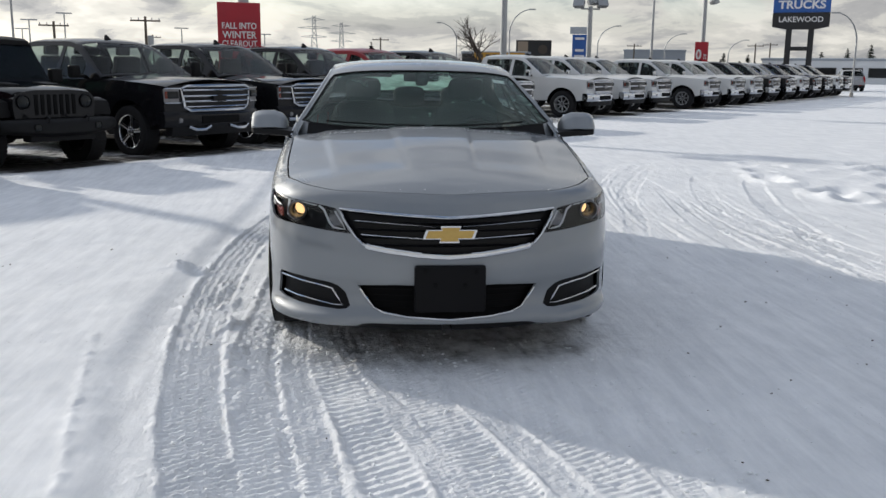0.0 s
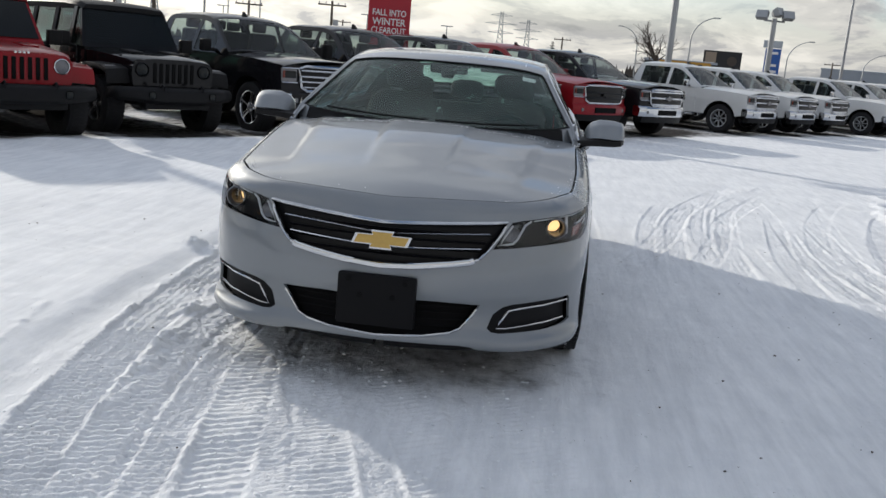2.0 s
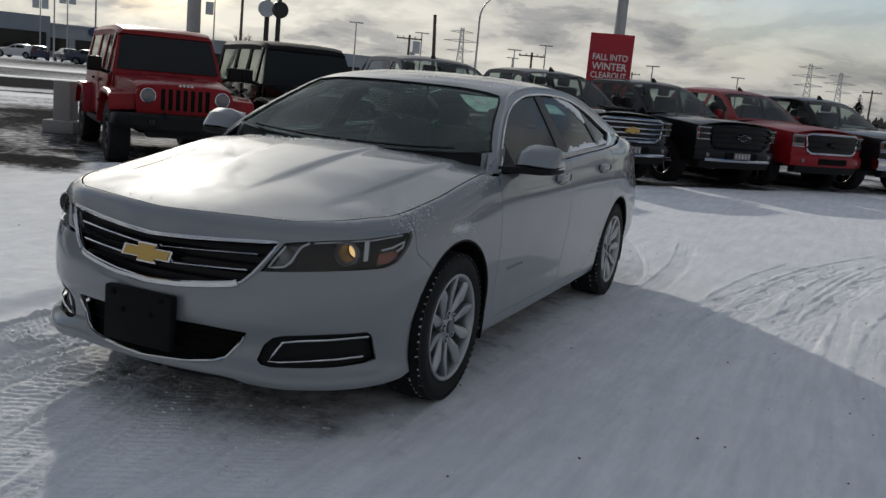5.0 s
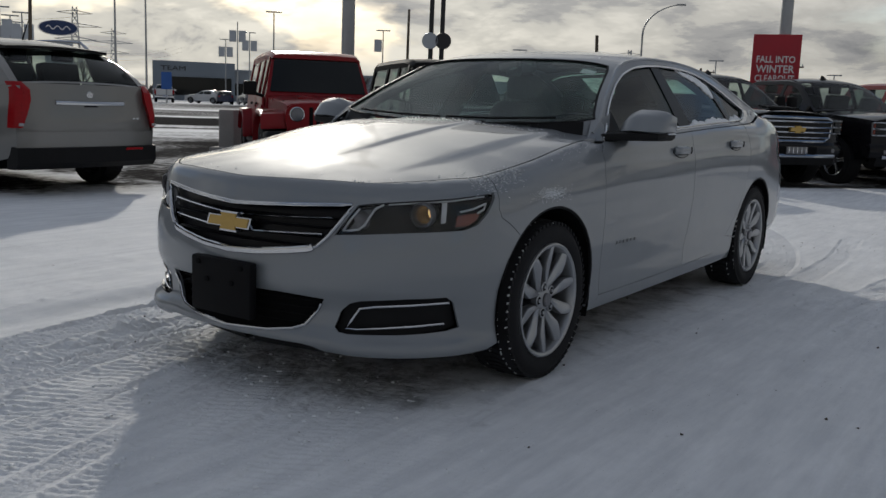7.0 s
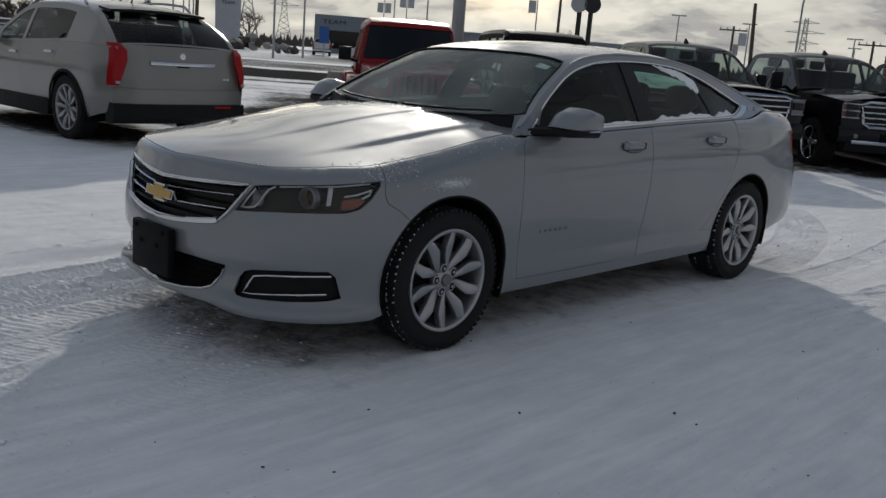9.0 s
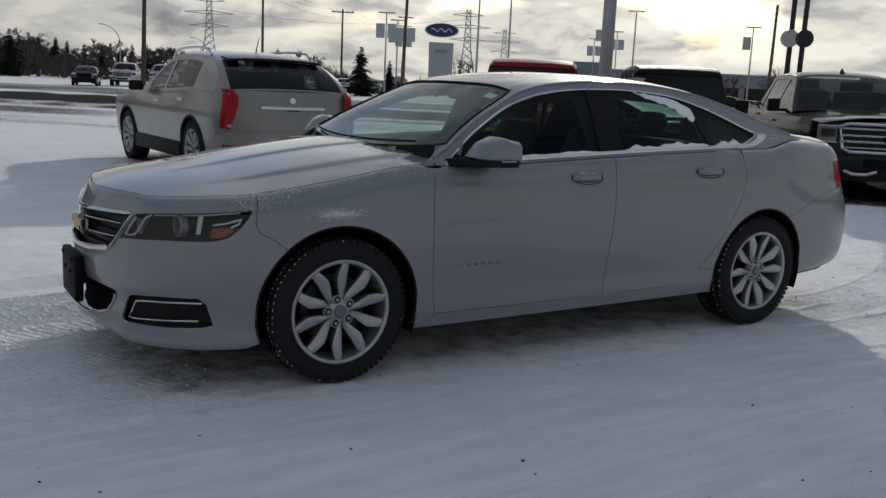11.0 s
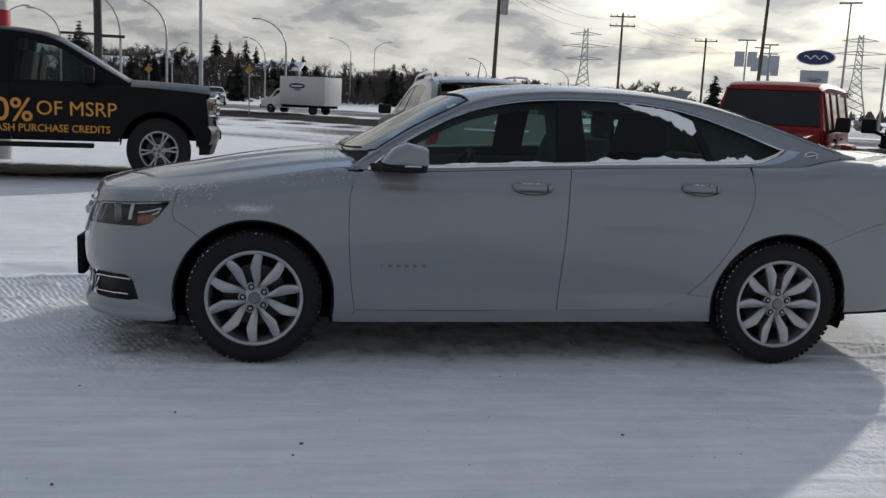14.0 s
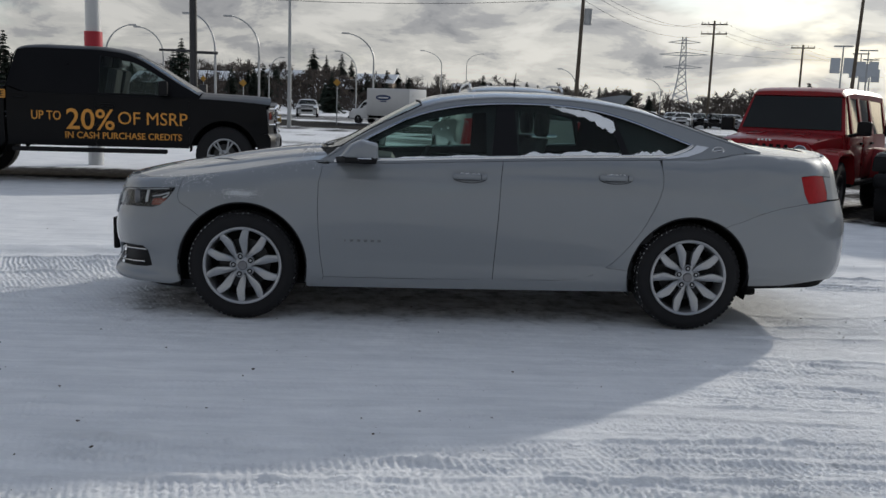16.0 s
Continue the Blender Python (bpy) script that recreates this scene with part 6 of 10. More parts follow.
                for f, d in ((0.0, -0.012), (0.06, -0.003), (0.50, 0.0), (0.94, -0.011), (1.0, -0.018), (0.9, -0.042), (0.1, -0.042)):
                    t = axis + g * radians(a0 + (a1 - a0) * f)
                    row.append((x + d, rr * math.cos(t), rr * math.sin(t)))
                secs.append(row[::g])
            loft(bm, secs)
            mesh("spoke", bm, mat)
            continue
        elif style == "pairs":
            a, bend = (k // 2) * math.tau / 6 + (0.15 if k % 2 else -0.15), (-0.05 if k % 2 else 0.05)
            rows = [(0.06, 0.016, -0.034), (0.12, 0.012, -0.024), (0.20, 0.013, -0.012), (rim - 0.008, 0.018, -0.008)]
        elif style == "five":
            a, bend = k * math.tau / spokes, 0.0
            rows = [(0.05, 0.035, -0.03), (0.12, 0.030, -0.024), (0.19, 0.030, -0.016), (rim - 0.008, 0.040, -0.010)]
        else:
            a, bend = k * math.tau / spokes, 0.0
            rows = [(0.05, 0.018, -0.03), (0.12, 0.015, -0.022), (0.19, 0.013, -0.014), (rim - 0.008, 0.015, -0.008)]
        secs = []
        for i, (rr, hw, x) in enumerate(rows):
            t = a + bend * (1 - (rr / rim)) * 2.2
            cy, cz = rr * math.cos(t), rr * math.sin(t)
            ty, tz = -math.sin(t), math.cos(t)
            row = [(x - 0.008, cy - ty * hw, cz - tz * hw), (x, cy - ty * hw * 0.35, cz - tz * hw * 0.35), (x + 0.001, cy + ty * hw * 0.35, cz + tz * hw * 0.35), (x - 0.008, cy + ty * hw, cz + tz * hw)]
            secs.append(row + [(x - 0.04, cy + ty * hw * 0.8, cz + tz * hw * 0.8), (x - 0.04, cy - ty * hw * 0.8, cz - tz * hw * 0.8)])
        loft(bm, secs)
        mesh("spoke", bm, mat)
    if snow:
        bm = bmesh.new()
        rng = random.Random(4)
        for k in range(420):
            a = radians(rng.gauss(175, 45)) if k % 5 else rng.uniform(0, math.tau)
            if k % 3 == 0:
                xx, rr = rng.choice((-0.058, -width / 2, -width + 0.058)) + rng.uniform(-0.004, 0.004), r - 0.005
            else:
                xx, rr = rng.uniform(-0.030, -0.012), r - 0.009 - rng.uniform(0, 0.004)
            m = pose(0, 0, 0, math.degrees(a) - 90, 0, 0) @ Matrix.Translation((xx, 0, rr)) @ Matrix.Diagonal((rng.uniform(0.002, 0.006), rng.uniform(0.003, 0.009), rng.uniform(0.001, 0.003), 1))
            bmesh.ops.create_icosphere(bm, subdivisions=1, radius=1, matrix=m)
        mesh("packed_snow", bm, SNOW_BIT)

    def place(parent, m):
        w_ = new("wheel")
        w_.parent, w_.matrix_basis = parent, m
        for name, meshes in made.items():
            for me in meshes:
                o = new(name, me)
                o.parent = w_
                if name == "packed_snow":
                    tagged(o, "crumbs of snow packed in the tread", kind="stuff")
        return w_
    return place


build_sedan()


# ---- parked and passing vehicles ----
class Shell:
    """Surfaces of a vehicle's body: forward is -y, the front axle stands at y = 0."""

    def __init__(self, half, y0, y1, flank, belt_, rail_, crown_, hood_, lean=0.42, nose=0.10, tail=0.06, front_slope=0.0, rear_slope=0.0, nose_len=0.45, tail_len=0.4):
        self.half, self.y0, self.y1, self.lean, self.nose, self.tail = half, y0, y1, lean, nose, tail
        self.flank, self.belt, self.rail, self.crown, self.hood_c = (smooth_table(t) for t in (flank, belt_, rail_, crown_, hood_))
        self.fs, self.rs, self.nl, self.tl = front_slope, rear_slope, nose_len, tail_len

    def width(self, y, z):
        y, z = np.asarray(y, float), np.asarray(z, float)
        a, b = np.clip((self.y0 + self.nl - y) / self.nl, 0, 1), np.clip((y - self.y1 + self.tl) / self.tl, 0, 1)
        return self.half - self.flank(z) - self.nose * a ** 2.5 - self.tail * b ** 2.5

    def side(self, y, z):
        y, z = np.broadcast_arrays(np.asarray(y, float), np.asarray(z, float))
        return np.stack([self.width(y, z), y, z], -1)

    def upper_x(self, y, z):
        y, z = np.asarray(y, float), np.asarray(z, float)
        b = self.belt(y)
        return self.width(y, b) - 0.012 - self.lean * (z - b) - 0.10 * (z - b) ** 2

    def upper(self, y, z):
        y, z = np.broadcast_arrays(np.asarray(y, float), np.asarray(z, float))
        return np.stack([self.upper_x(y, z), y, z], -1)

    def top(self, x, y):
        x, y = np.broadcast_arrays(np.asarray(x, float), np.asarray(y, float))
        q = np.clip(np.abs(x) / self.upper_x(y, self.rail(y)), 0, 1.05)
        return np.stack([x, y, self.rail(y) + (self.crown(y) - self.rail(y)) * (1 - 0.6 * q ** 2 - 0.4 * q ** 8)], -1)

    def hood(self, x, y):
        x, y = np.broadcast_arrays(np.asarray(x, float), np.asarray(y, float))
        edge = self.width(y, self.belt(y))
        q = np.clip(np.abs(x) / edge, 0, 1)
        bulge = 0.018 / (1 + np.exp((np.abs(x) - 0.52) / 0.03))
        return np.stack([x, y, self.belt(y) + (self.hood_c(y) - self.belt(y)) * (1 - q ** 3) + bulge * (1 - q)], -1)

    def front(self, x, z):
        x, z = np.broadcast_arrays(np.asarray(x, float), np.asarray(z, float))
        return np.stack([x, self.y0 + 0.16 * np.abs(x / self.half) ** 3 + self.fs * np.maximum(0, z - 0.7), z], -1)

    def rear(self, u, z):
        u, z = np.broadcast_arrays(np.asarray(u, float), np.asarray(z, float))
        return np.stack([-u, self.y1 - 0.12 * np.abs(u / self.half) ** 3 - self.rs * np.maximum(0, z - 0.8), z], -1)


def pair(ob):
    return ob, mirrored(ob)


def common_body(v, sh, paint, wb, arch, hub, sill, doors, win_low, wind, back_y, glass_mat=None, step=0.09, rear_end=None, roof_from=None, clad=None):
    """Fender, doors, rear panel, hood, roof, glass, dark inside."""
    y0, y1 = sh.y0, sh.y1
    gm = glass_mat or AUTO_GLASS

    def bl(a, b, n=10):
        return [(float(y), float(sh.belt(y))) for y in np.linspace(a, b, n)]
    d0, d1, d2 = doors
    fender = arc(0, hub, arch, 180 + math.degrees(math.asin(min(1, (hub - sill) / arch))), -math.degrees(math.asin(min(1, (hub - sill) / arch))), 22) + [(d0, sill), (d0, float(sh.belt(d0)))] + bl(d0, y0 + 0.16, 10)[1:] + [(y0 + 0.12, 0.72), (y0 + 0.14, sill + 0.05)]
    pair(skin("fender", fender, sh.side, paint, v, (), step, 0.003, 0.0))
    for nm, a, b in (("front_door", d0, d1), ("rear_door", d1, d2)):
        if b - a < 0.1:
            continue
        cut = [(a, sill), (b, sill)] if not (b > wb - arch) else [(a, sill)] + [p for p in arc(wb, hub, arch + 0.02, 180 + math.degrees(math.asin(min(1, (hub - sill) / arch))), 90, 12) if p[0] < b] + [(b, max(sill, hub + math.sqrt(max(0.0, (arch + 0.02) ** 2 - (b - wb) ** 2)) if abs(b - wb) < arch else sill))]
        ob = skin(nm, cut + bl(b, a, 8), sh.side, paint, v, (), step, 0.004, 0.006)
        o2 = mirrored(ob)
        yh, zh = b - 0.17, float(sh.belt(b)) - 0.13
        for o, sg in ((ob, 1), (o2, -1)):
            bm = bmesh.new()
            box(bm, (sg * (float(sh.width(yh, zh)) + 0.012), yh, zh), (0.03, 0.2, 0.035), 0.01)
            part("handle", bm, paint if clad is None or paint in (BLACK_PAINT, PROMO_BLACK) else CHROME, o, smooth=True)
    if rear_end == "bed":
        bed = [(d2 + 0.03, sill + 0.04)] + arc(wb, hub, arch, 180 + 10, -10, 22) + [(y1 - 0.04, sill + 0.08), (y1 - 0.02, float(sh.belt(y1))), (d2 + 0.03, float(sh.belt(d2)))]
        pair(skin("bed_side", bed, sh.side, paint, v, (), step, 0.003, 0.02))
    else:
        q = arc(wb, hub, arch, 175, -10, 22) + [(y1 - 0.05, sill + 0.12), (y1 - 0.03, float(sh.belt(y1)))] + bl(y1 - 0.03, d2, 8)[1:]
        zlow = hub + math.sqrt(max(0.0, arch ** 2 - (d2 - wb) ** 2)) if abs(d2 - wb) < arch else sill
        q += [(d2, zlow)]
        pair(skin("quarter_panel", q, sh.side, paint, v, (), step, 0.003, 0.0))
    # hood
    hy = np.linspace(y0 + 0.10, wind[0], 8)
    edge = [(float(sh.width(y, sh.belt(y))) - 0.005, float(y)) for y in hy]
    skin("hood", edge + [(-x, y) for x, y in edge[::-1]], sh.hood, paint, v, (), step, 0, 0.02)
    # roof and pillars
    ya, yb, yc, yd = wind[0], wind[1], back_y[0], back_y[1]
    ry = np.linspace(ya, yd, 26)
    edge = [(float(sh.upper_x(y, sh.rail(y))), float(y)) for y in ry]
    w = [(float(sh.upper_x(y, sh.rail(y))) - 0.06, float(y)) for y in np.linspace(ya + 0.05, yb, 6)]
    w = [(0, ya + 0.02)] + w + [(0, yb - 0.03)] + [(-x, y) for x, y in w[::-1]]
    b = [(float(sh.upper_x(y, sh.rail(y))) - 0.08, float(y)) for y in np.linspace(yc, yd - 0.02, 5)]
    b = b + [(-x, y) for x, y in b[::-1]]
    skin("roof", edge + [(-x, y) for x, y in edge[::-1]], sh.top, paint, v, [w, b], step, 0, 0.0)
    skin("windshield", w, sh.top, gm, v, (), 0.12, 0, 0.0, "", -0.004)
    skin("rear_window", b, sh.top, gm, v, (), 0.12, 0, 0.0, "", -0.004)
    # windows in the side
    frame = [(float(y), float(sh.belt(y))) for y in np.linspace(ya, yd, 12)] + [(float(y), float(sh.rail(y))) for y in np.linspace(yd, ya, 24)]
    panes = []
    for a, c in win_low:
        lo = [(float(y), float(sh.belt(y)) + 0.03) for y in np.linspace(a, c, 4)]
        hi = [(float(y), float(max(sh.rail(y) - 0.075, sh.belt(y) + 0.035))) for y in np.linspace(c, a, 9)]
        panes.append(lo + hi)
    pair(skin("pillar_frame", frame, sh.upper, paint, v, panes, step, 0, 0.012))
    for p in panes:
        pair(skin("side_window", p, sh.upper, gm, v, (), 0.12, 0, 0.0, "", -0.008))
    # wells and dark inside
    low = math.degrees(math.asin(max(-0.6, min(0.6, (hub - sill + 0.05) / arch))))
    for cy in (0, wb):
        bm = bmesh.new()
        loft(bm, [[(sh.half * 0.55, y, z), (float(sh.width(y, hub + 0.2)) - 0.015, y, z)] for y, z in arc(cy, hub, arch + 0.004, 180 + low, -low, 20)], False, False)
        pair(part("wheel_well", bm, VOID, v, smooth=True))
    bm = bmesh.new()
    box(bm, (0, (y0 + y1) / 2, (sill + 0.9) / 2 + 0.02), (sh.half * 1.1, y1 - y0 - 0.35, 0.9 - sill), 0.02)
    part("chassis", bm, VOID, v)
    bm = bmesh.new()
    box(bm, (0, (ya + yd) / 2, (float(sh.belt(ya)) + sill) / 2 + 0.1), (sh.half * 1.85, (yd - ya) - 0.1, float(sh.belt(ya)) - sill - 0.24), 0.02)
    part("cabin_tub", bm, VOID, v)
    roof_z, sill_z = float(sh.rail((yb + yc) / 2)), float(sh.belt((ya + yd) / 2))
    for y, xs in ((yb + 0.36, (-0.42, 0.42)), (min(yc - 0.22, yb + 1.25), (-0.42, 0.42))):
        for x in xs:
            bm = bmesh.new()
            zt = sill_z + 0.62 * (roof_z - sill_z)
            box(bm, (x, y, (zt + sill_z) / 2 - 0.1), (0.50, 0.14, zt - sill_z + 0.2), 0.05, (10, 0, 0), 2)
            box(bm, (x, y + 0.06, zt + 0.09), (0.26, 0.09, 0.16), 0.035, (8, 0, 0), 2)
            part("seat_back", bm, TRIM, v, "", True)


def add_wheels(v, half, wb, hub, maker, steer=0):
    for sx in (1, -1):
        for y in (0, wb):
            maker(v, pose(half * sx, y, hub, 0, 0, (0 if sx > 0 else 180) + (steer if y == 0 else 0)) @ pose(0, 0, 0, 17 + 23 * (y > 0) + 11 * sx, 0, 0))


def box_part(v, name, mat, c, s, bevel=0.01, rot=(0, 0, 0), label="", both_sides=False, parent=None):
    bm = bmesh.new()
    box(bm, c, s, bevel, rot)
    ob = part(name, bm, mat, parent or v, label, True)
    if both_sides:
        mirrored(ob)
    return ob


WHEEL_TRUCK = wheel_maker(0.405, 0.262, 0.27, 5, CHROME, "five", 40, False)
WHEEL_TRUCK_STEEL = wheel_maker(0.40, 0.245, 0.27, 8, ALLOY, "thin", 40, False, True)
WHEEL_PLAIN = wheel_maker(0.405, 0.262, 0.27, 5, CHROME, "five", 40, False, True)
WHEEL_SIX = wheel_maker(0.41, 0.245, 0.27, 12, ALLOY, "pairs", 40, False)
WHEEL_JEEP = wheel_maker(0.405, 0.225, 0.26, 5, DARK_ALLOY, "five", 44, False)
WHEEL_SUV = wheel_maker(0.372, 0.262, 0.24, 10, ALLOY, "leaf", 40, False)
WHEEL_CAR = wheel_maker(0.325, 0.215, 0.20, 10, ALLOY, "thin", 24, False, True)


def pickup(label, paint, grille="chrome", wheel=None, bumper=None, tow=False, hooks=False, scoop=False, cabin="crew", plain=False, snout=0.94, forward=0.0):
    """A full-size pickup: cab, open bed, tall nose."""
    v = thing("pickup_truck", Matrix(), label, "pickup truck")
    crew = cabin == "crew"
    wb = 3.70
    y0, y1 = -snout, 4.92
    hub, arch, sill = 0.405, 0.49, 0.50
    flank = [(0.3, 0.10), (0.45, 0.05), (0.55, 0.028), (0.75, 0.01), (0.9, 0.0), (1.05, 0.012), (1.15, 0.022), (1.3, 0.05)]
    belt_ = [(-0.97, 1.085), (-0.5, 1.145), (0.3, 1.185), (0.9, 1.19), (2.9, 1.215), (3.0, 1.30), (4.92, 1.32)]
    rail_ = [(0.62, 1.20), (0.9, 1.38), (1.15, 1.555), (1.38, 1.70), (1.55, 1.765), (1.9, 1.80), (2.5, 1.80), (2.80, 1.785), (2.89, 1.745), (2.94, 1.50), (2.98, 1.26)]
    crown_ = [(0.62, 1.245), (0.9, 1.44), (1.15, 1.62), (1.38, 1.765), (1.55, 1.83), (1.9, 1.872), (2.5, 1.872), (2.80, 1.850), (2.90, 1.79), (2.945, 1.52), (2.98, 1.28)]
    hood_ = [(-0.97, 1.155), (-0.8, 1.20), (-0.4, 1.235), (0.3, 1.255), (0.75, 1.262)]

    def ahead_of(y):
        return y - forward * max(0.0, min(1.0, 1.0 - (y - 0.62) / 1.5))
    rail_, crown_ = [(ahead_of(y), z) for y, z in rail_], [(ahead_of(y), z) for y, z in crown_]
    sh = Shell(1.015, y0, y1, flank, belt_, rail_, crown_, hood_, 0.36, 0.10, 0.02)
    common_body(v, sh, paint, wb, arch, hub, sill, (ahead_of(0.78), 1.78, 2.96), [(ahead_of(1.10), 1.74), (1.84, 2.72)] if crew else [(ahead_of(1.05), 1.74)], (ahead_of(0.66), ahead_of(1.42)), (2.84, 2.98), rear_end="bed", clad=1)
    # bed floor, tailgate, bumper
    box_part(v, "bed_floor", PLASTIC, (0, 3.95, 0.82), (1.75, 1.9, 0.10))
    box_part(v, "tailgate", paint, (0, 4.88, 1.02), (1.62, 0.08, 0.56), 0.02)
    box_part(v, "rear_bumper", CHROME, (0, 4.97, 0.60), (1.9, 0.18, 0.2), 0.05)
    for x in (0.9, -0.9):
        box_part(v, "tail_light", LAMP_RED, (x, 4.89, 1.08), (0.16, 0.1, 0.42), 0.02)
        box_part(v, "bed_rail", PLASTIC, (x * 1.045, 3.93, 1.325), (0.09, 1.9, 0.03), 0.01)
    # nose
    skin("nose", [(-0.96, 0.72), (0.96, 0.72), (0.96, 1.06), (0.9, 1.115), (0, 1.165), (-0.9, 1.115), (-0.96, 1.06)], sh.front, paint, v, (), 0.1, 0, 0.10)
    bm_mat = bumper or CHROME
    bar = {"chrome": CHROME, "black": GRILLE, "white": CHROME, "body": GRILLE}[grille]

    def fy(x, z, out=0.0):
        return float(sh.front(x, z)[1]) - out
    g = skin("grille", [(-0.66, 0.80), (-0.56, 0.745), (0.56, 0.745), (0.66, 0.80), (0.70, 1.08), (0.6, 1.11), (-0.6, 1.11), (-0.70, 1.08)], sh.front, GRILLE, v, (), 0.12, 0, 0.03, "", 0.012)
    rows = {"chrome": (0.80, 0.885, 0.965, 1.055), "black": (0.83, 0.92, 1.01), "white": (0.78, 0.93, 1.07), "body": (0.86, 0.97)}[grille]
    for z in rows:
        bm = bmesh.new()
        w = 0.64 if z < 0.82 else 0.69
        strip(bm, [(x, fy(x, z, 0.026 + 0.010 * (1 - abs(x))), z) for x in np.linspace(-w, w, 14)], 0.02, 6, flat=(0.022, 0.022 if grille != "chrome" else 0.014))
        part("grille_bar", bm, bar, g, smooth=True)
    bm = bmesh.new()
    ring = [(-0.66, 0.80), (-0.56, 0.745), (0.56, 0.745), (0.66, 0.80), (0.71, 1.08), (0.6, 1.12), (-0.6, 1.12), (-0.71, 1.08)]
    strip(bm, [(x, fy(x, z, 0.02), z) for x, z in even(ring, 0.12)], 0.022, 6, True)
    part("grille_frame", bm, CHROME if grille != "black" else GRILLE, g, smooth=True)
    bow = [(-0.15, -0.03), (-0.05, -0.03), (-0.06, -0.055), (0.05, -0.055), (0.045, -0.03), (0.13, -0.03), (0.15, 0.03), (0.05, 0.03), (0.06, 0.055), (-0.05, 0.055), (-0.045, 0.03), (-0.13, 0.03)]
    bm = bmesh.new()
    prism(bm, [(x, 0.93 + z) for x, z in bow], fy(0, 0.93, 0.06), fy(0, 0.93), "y")
    part("badge", bm, GOLD if scoop or plain else (GRILLE if grille != "white" else LAMP_GREY), g)
    if grille == "black":
        bm = bmesh.new()
        strip(bm, [(x, fy(0, 0.93, 0.062), 0.93 + z) for x, z in bow], 0.006, 4, True)
        part("badge_rim", bm, CHROME, g)
    for sg in (1, -1):
        lp = new("headlight")
        lp.parent = v
        poly = [(sg * x, z) for x, z in ((0.74, 0.86), (0.96, 0.88), (0.97, 1.07), (0.74, 1.09))]
        skin("lamp_body", poly, sh.front, LAMP_GREY, lp, (), 0.1, 0, 0.04, "", 0.012)
        for z, hh in (((0.925, 0.075), (1.03, 0.075)) if tow else ((0.985, 0.11),)):
            bm = bmesh.new()
            box(bm, (sg * 0.845, fy(0.845, z, 0.02), z), (0.18, 0.05, hh), 0.012, (0, 0, sg * 14))
            part("lens", bm, CAR_GLASS, lp, smooth=True)
            bm = bmesh.new()
            box(bm, (sg * 0.93, fy(0.93, z, 0.015), z), (0.05, 0.05, hh), 0.01, (0, 0, sg * 20))
            part("amber_marker", bm, AMBER, lp, smooth=True)
        for z in ((0.872, 0.978, 1.082) if tow else (0.865, 1.082)):
            bm = bmesh.new()
            strip(bm, [(sg * x, fy(x, z, 0.03), z) for x in np.linspace(0.73, 0.97, 5)], 0.009, 6)
            part("lamp_trim", bm, CHROME, lp, smooth=True)
        # mirror
        mr = new("side_mirror")
        mr.parent = v
        hgt = 0.30 if tow else 0.20
        bm = bmesh.new()
        box(bm, (sg * 1.145, ahead_of(1.06), 1.31 + (0.03 if tow else 0)), (0.17, 0.13, hgt), 0.04, (0, 0, sg * -8), 3)
        part("mirror_shell", bm, PLASTIC if paint in (BLACK_PAINT, PROMO_BLACK) or tow else (CHROME if grille == "white" else paint), mr, smooth=True)
        bm = bmesh.new()
        box(bm, (sg * 1.03, ahead_of(1.06), 1.24), (0.16, 0.07, 0.05), 0.015)
        part("mirror_arm", bm, PLASTIC, mr, smooth=True)
        box_part(v, "step_bar", CHROME if grille != "black" and paint is not PROMO_BLACK else PLASTIC, (sg * 0.98, 1.85, 0.45), (0.12, 2.1, 0.06), 0.025)
        fl = box_part(v, "fog_lamp", LAMP_GREY, (sg * 0.72, y0 + 0.03, 0.60), (0.14, 0.06, 0.075), 0.02)
    # bumper with an upper strip, a lower dark lip
    bm = bmesh.new()
    loft(bm, [[(x, fy(x, 0.6) - 0.03, 0.50), (x, fy(x, 0.6) - 0.06, 0.58), (x, fy(x, 0.6) - 0.055, 0.68), (x, fy(x, 0.6) - 0.01, 0.735), (x, fy(x, 0.6) + 0.12, 0.735), (x, fy(x, 0.6) + 0.12, 0.50)] for x in np.linspace(-0.99, 0.99, 15)])
    part("front_bumper", bm, bm_mat, v, "", True)
    bm = bmesh.new()
    loft(bm, [[(x, fy(x, 0.4) + 0.02, 0.36), (x, fy(x, 0.4) - 0.03, 0.505), (x, fy(x, 0.4) + 0.15, 0.505), (x, fy(x, 0.4) + 0.15, 0.36)] for x in np.linspace(-0.86, 0.86, 9)])
    part("air_dam", bm, PLASTIC, v, "", True)
    box_part(v, "bumper_opening", VOID, (0, y0 - 0.045, 0.60), (0.78, 0.05, 0.12), 0.02)
    if tow and bm_mat is not CHROME:
        bm = bmesh.new()
        strip(bm, [(x, fy(x, 0.6) - 0.045, 0.512) for x in np.linspace(-0.8, 0.8, 12)], 0.03, 6)
        part("bumper_strip", bm, CHROME, v, "", True)
    if hooks:
        for sg in (1, -1):
            bm = bmesh.new()
            strip(bm, [(sg * 0.20, y0 - 0.04, 0.50), (sg * 0.34, y0 - 0.07, 0.455), (sg * 0.52, y0 - 0.06, 0.455), (sg * 0.62, y0 - 0.02, 0.50)], 0.022, 6)
            part("tow_hook", bm, CHROME, v, "", True)
    if tow:
        box_part(v, "tow_mount", LAMP_GREY, (0, y0 - 0.075, 0.60), (0.40, 0.02, 0.11), 0.004)
        for k in range(5):
            box_part(v, "mount_bar", CHROME, (-0.16 + 0.08 * k, y0 - 0.087, 0.60), (0.016, 0.012, 0.10), 0.003)
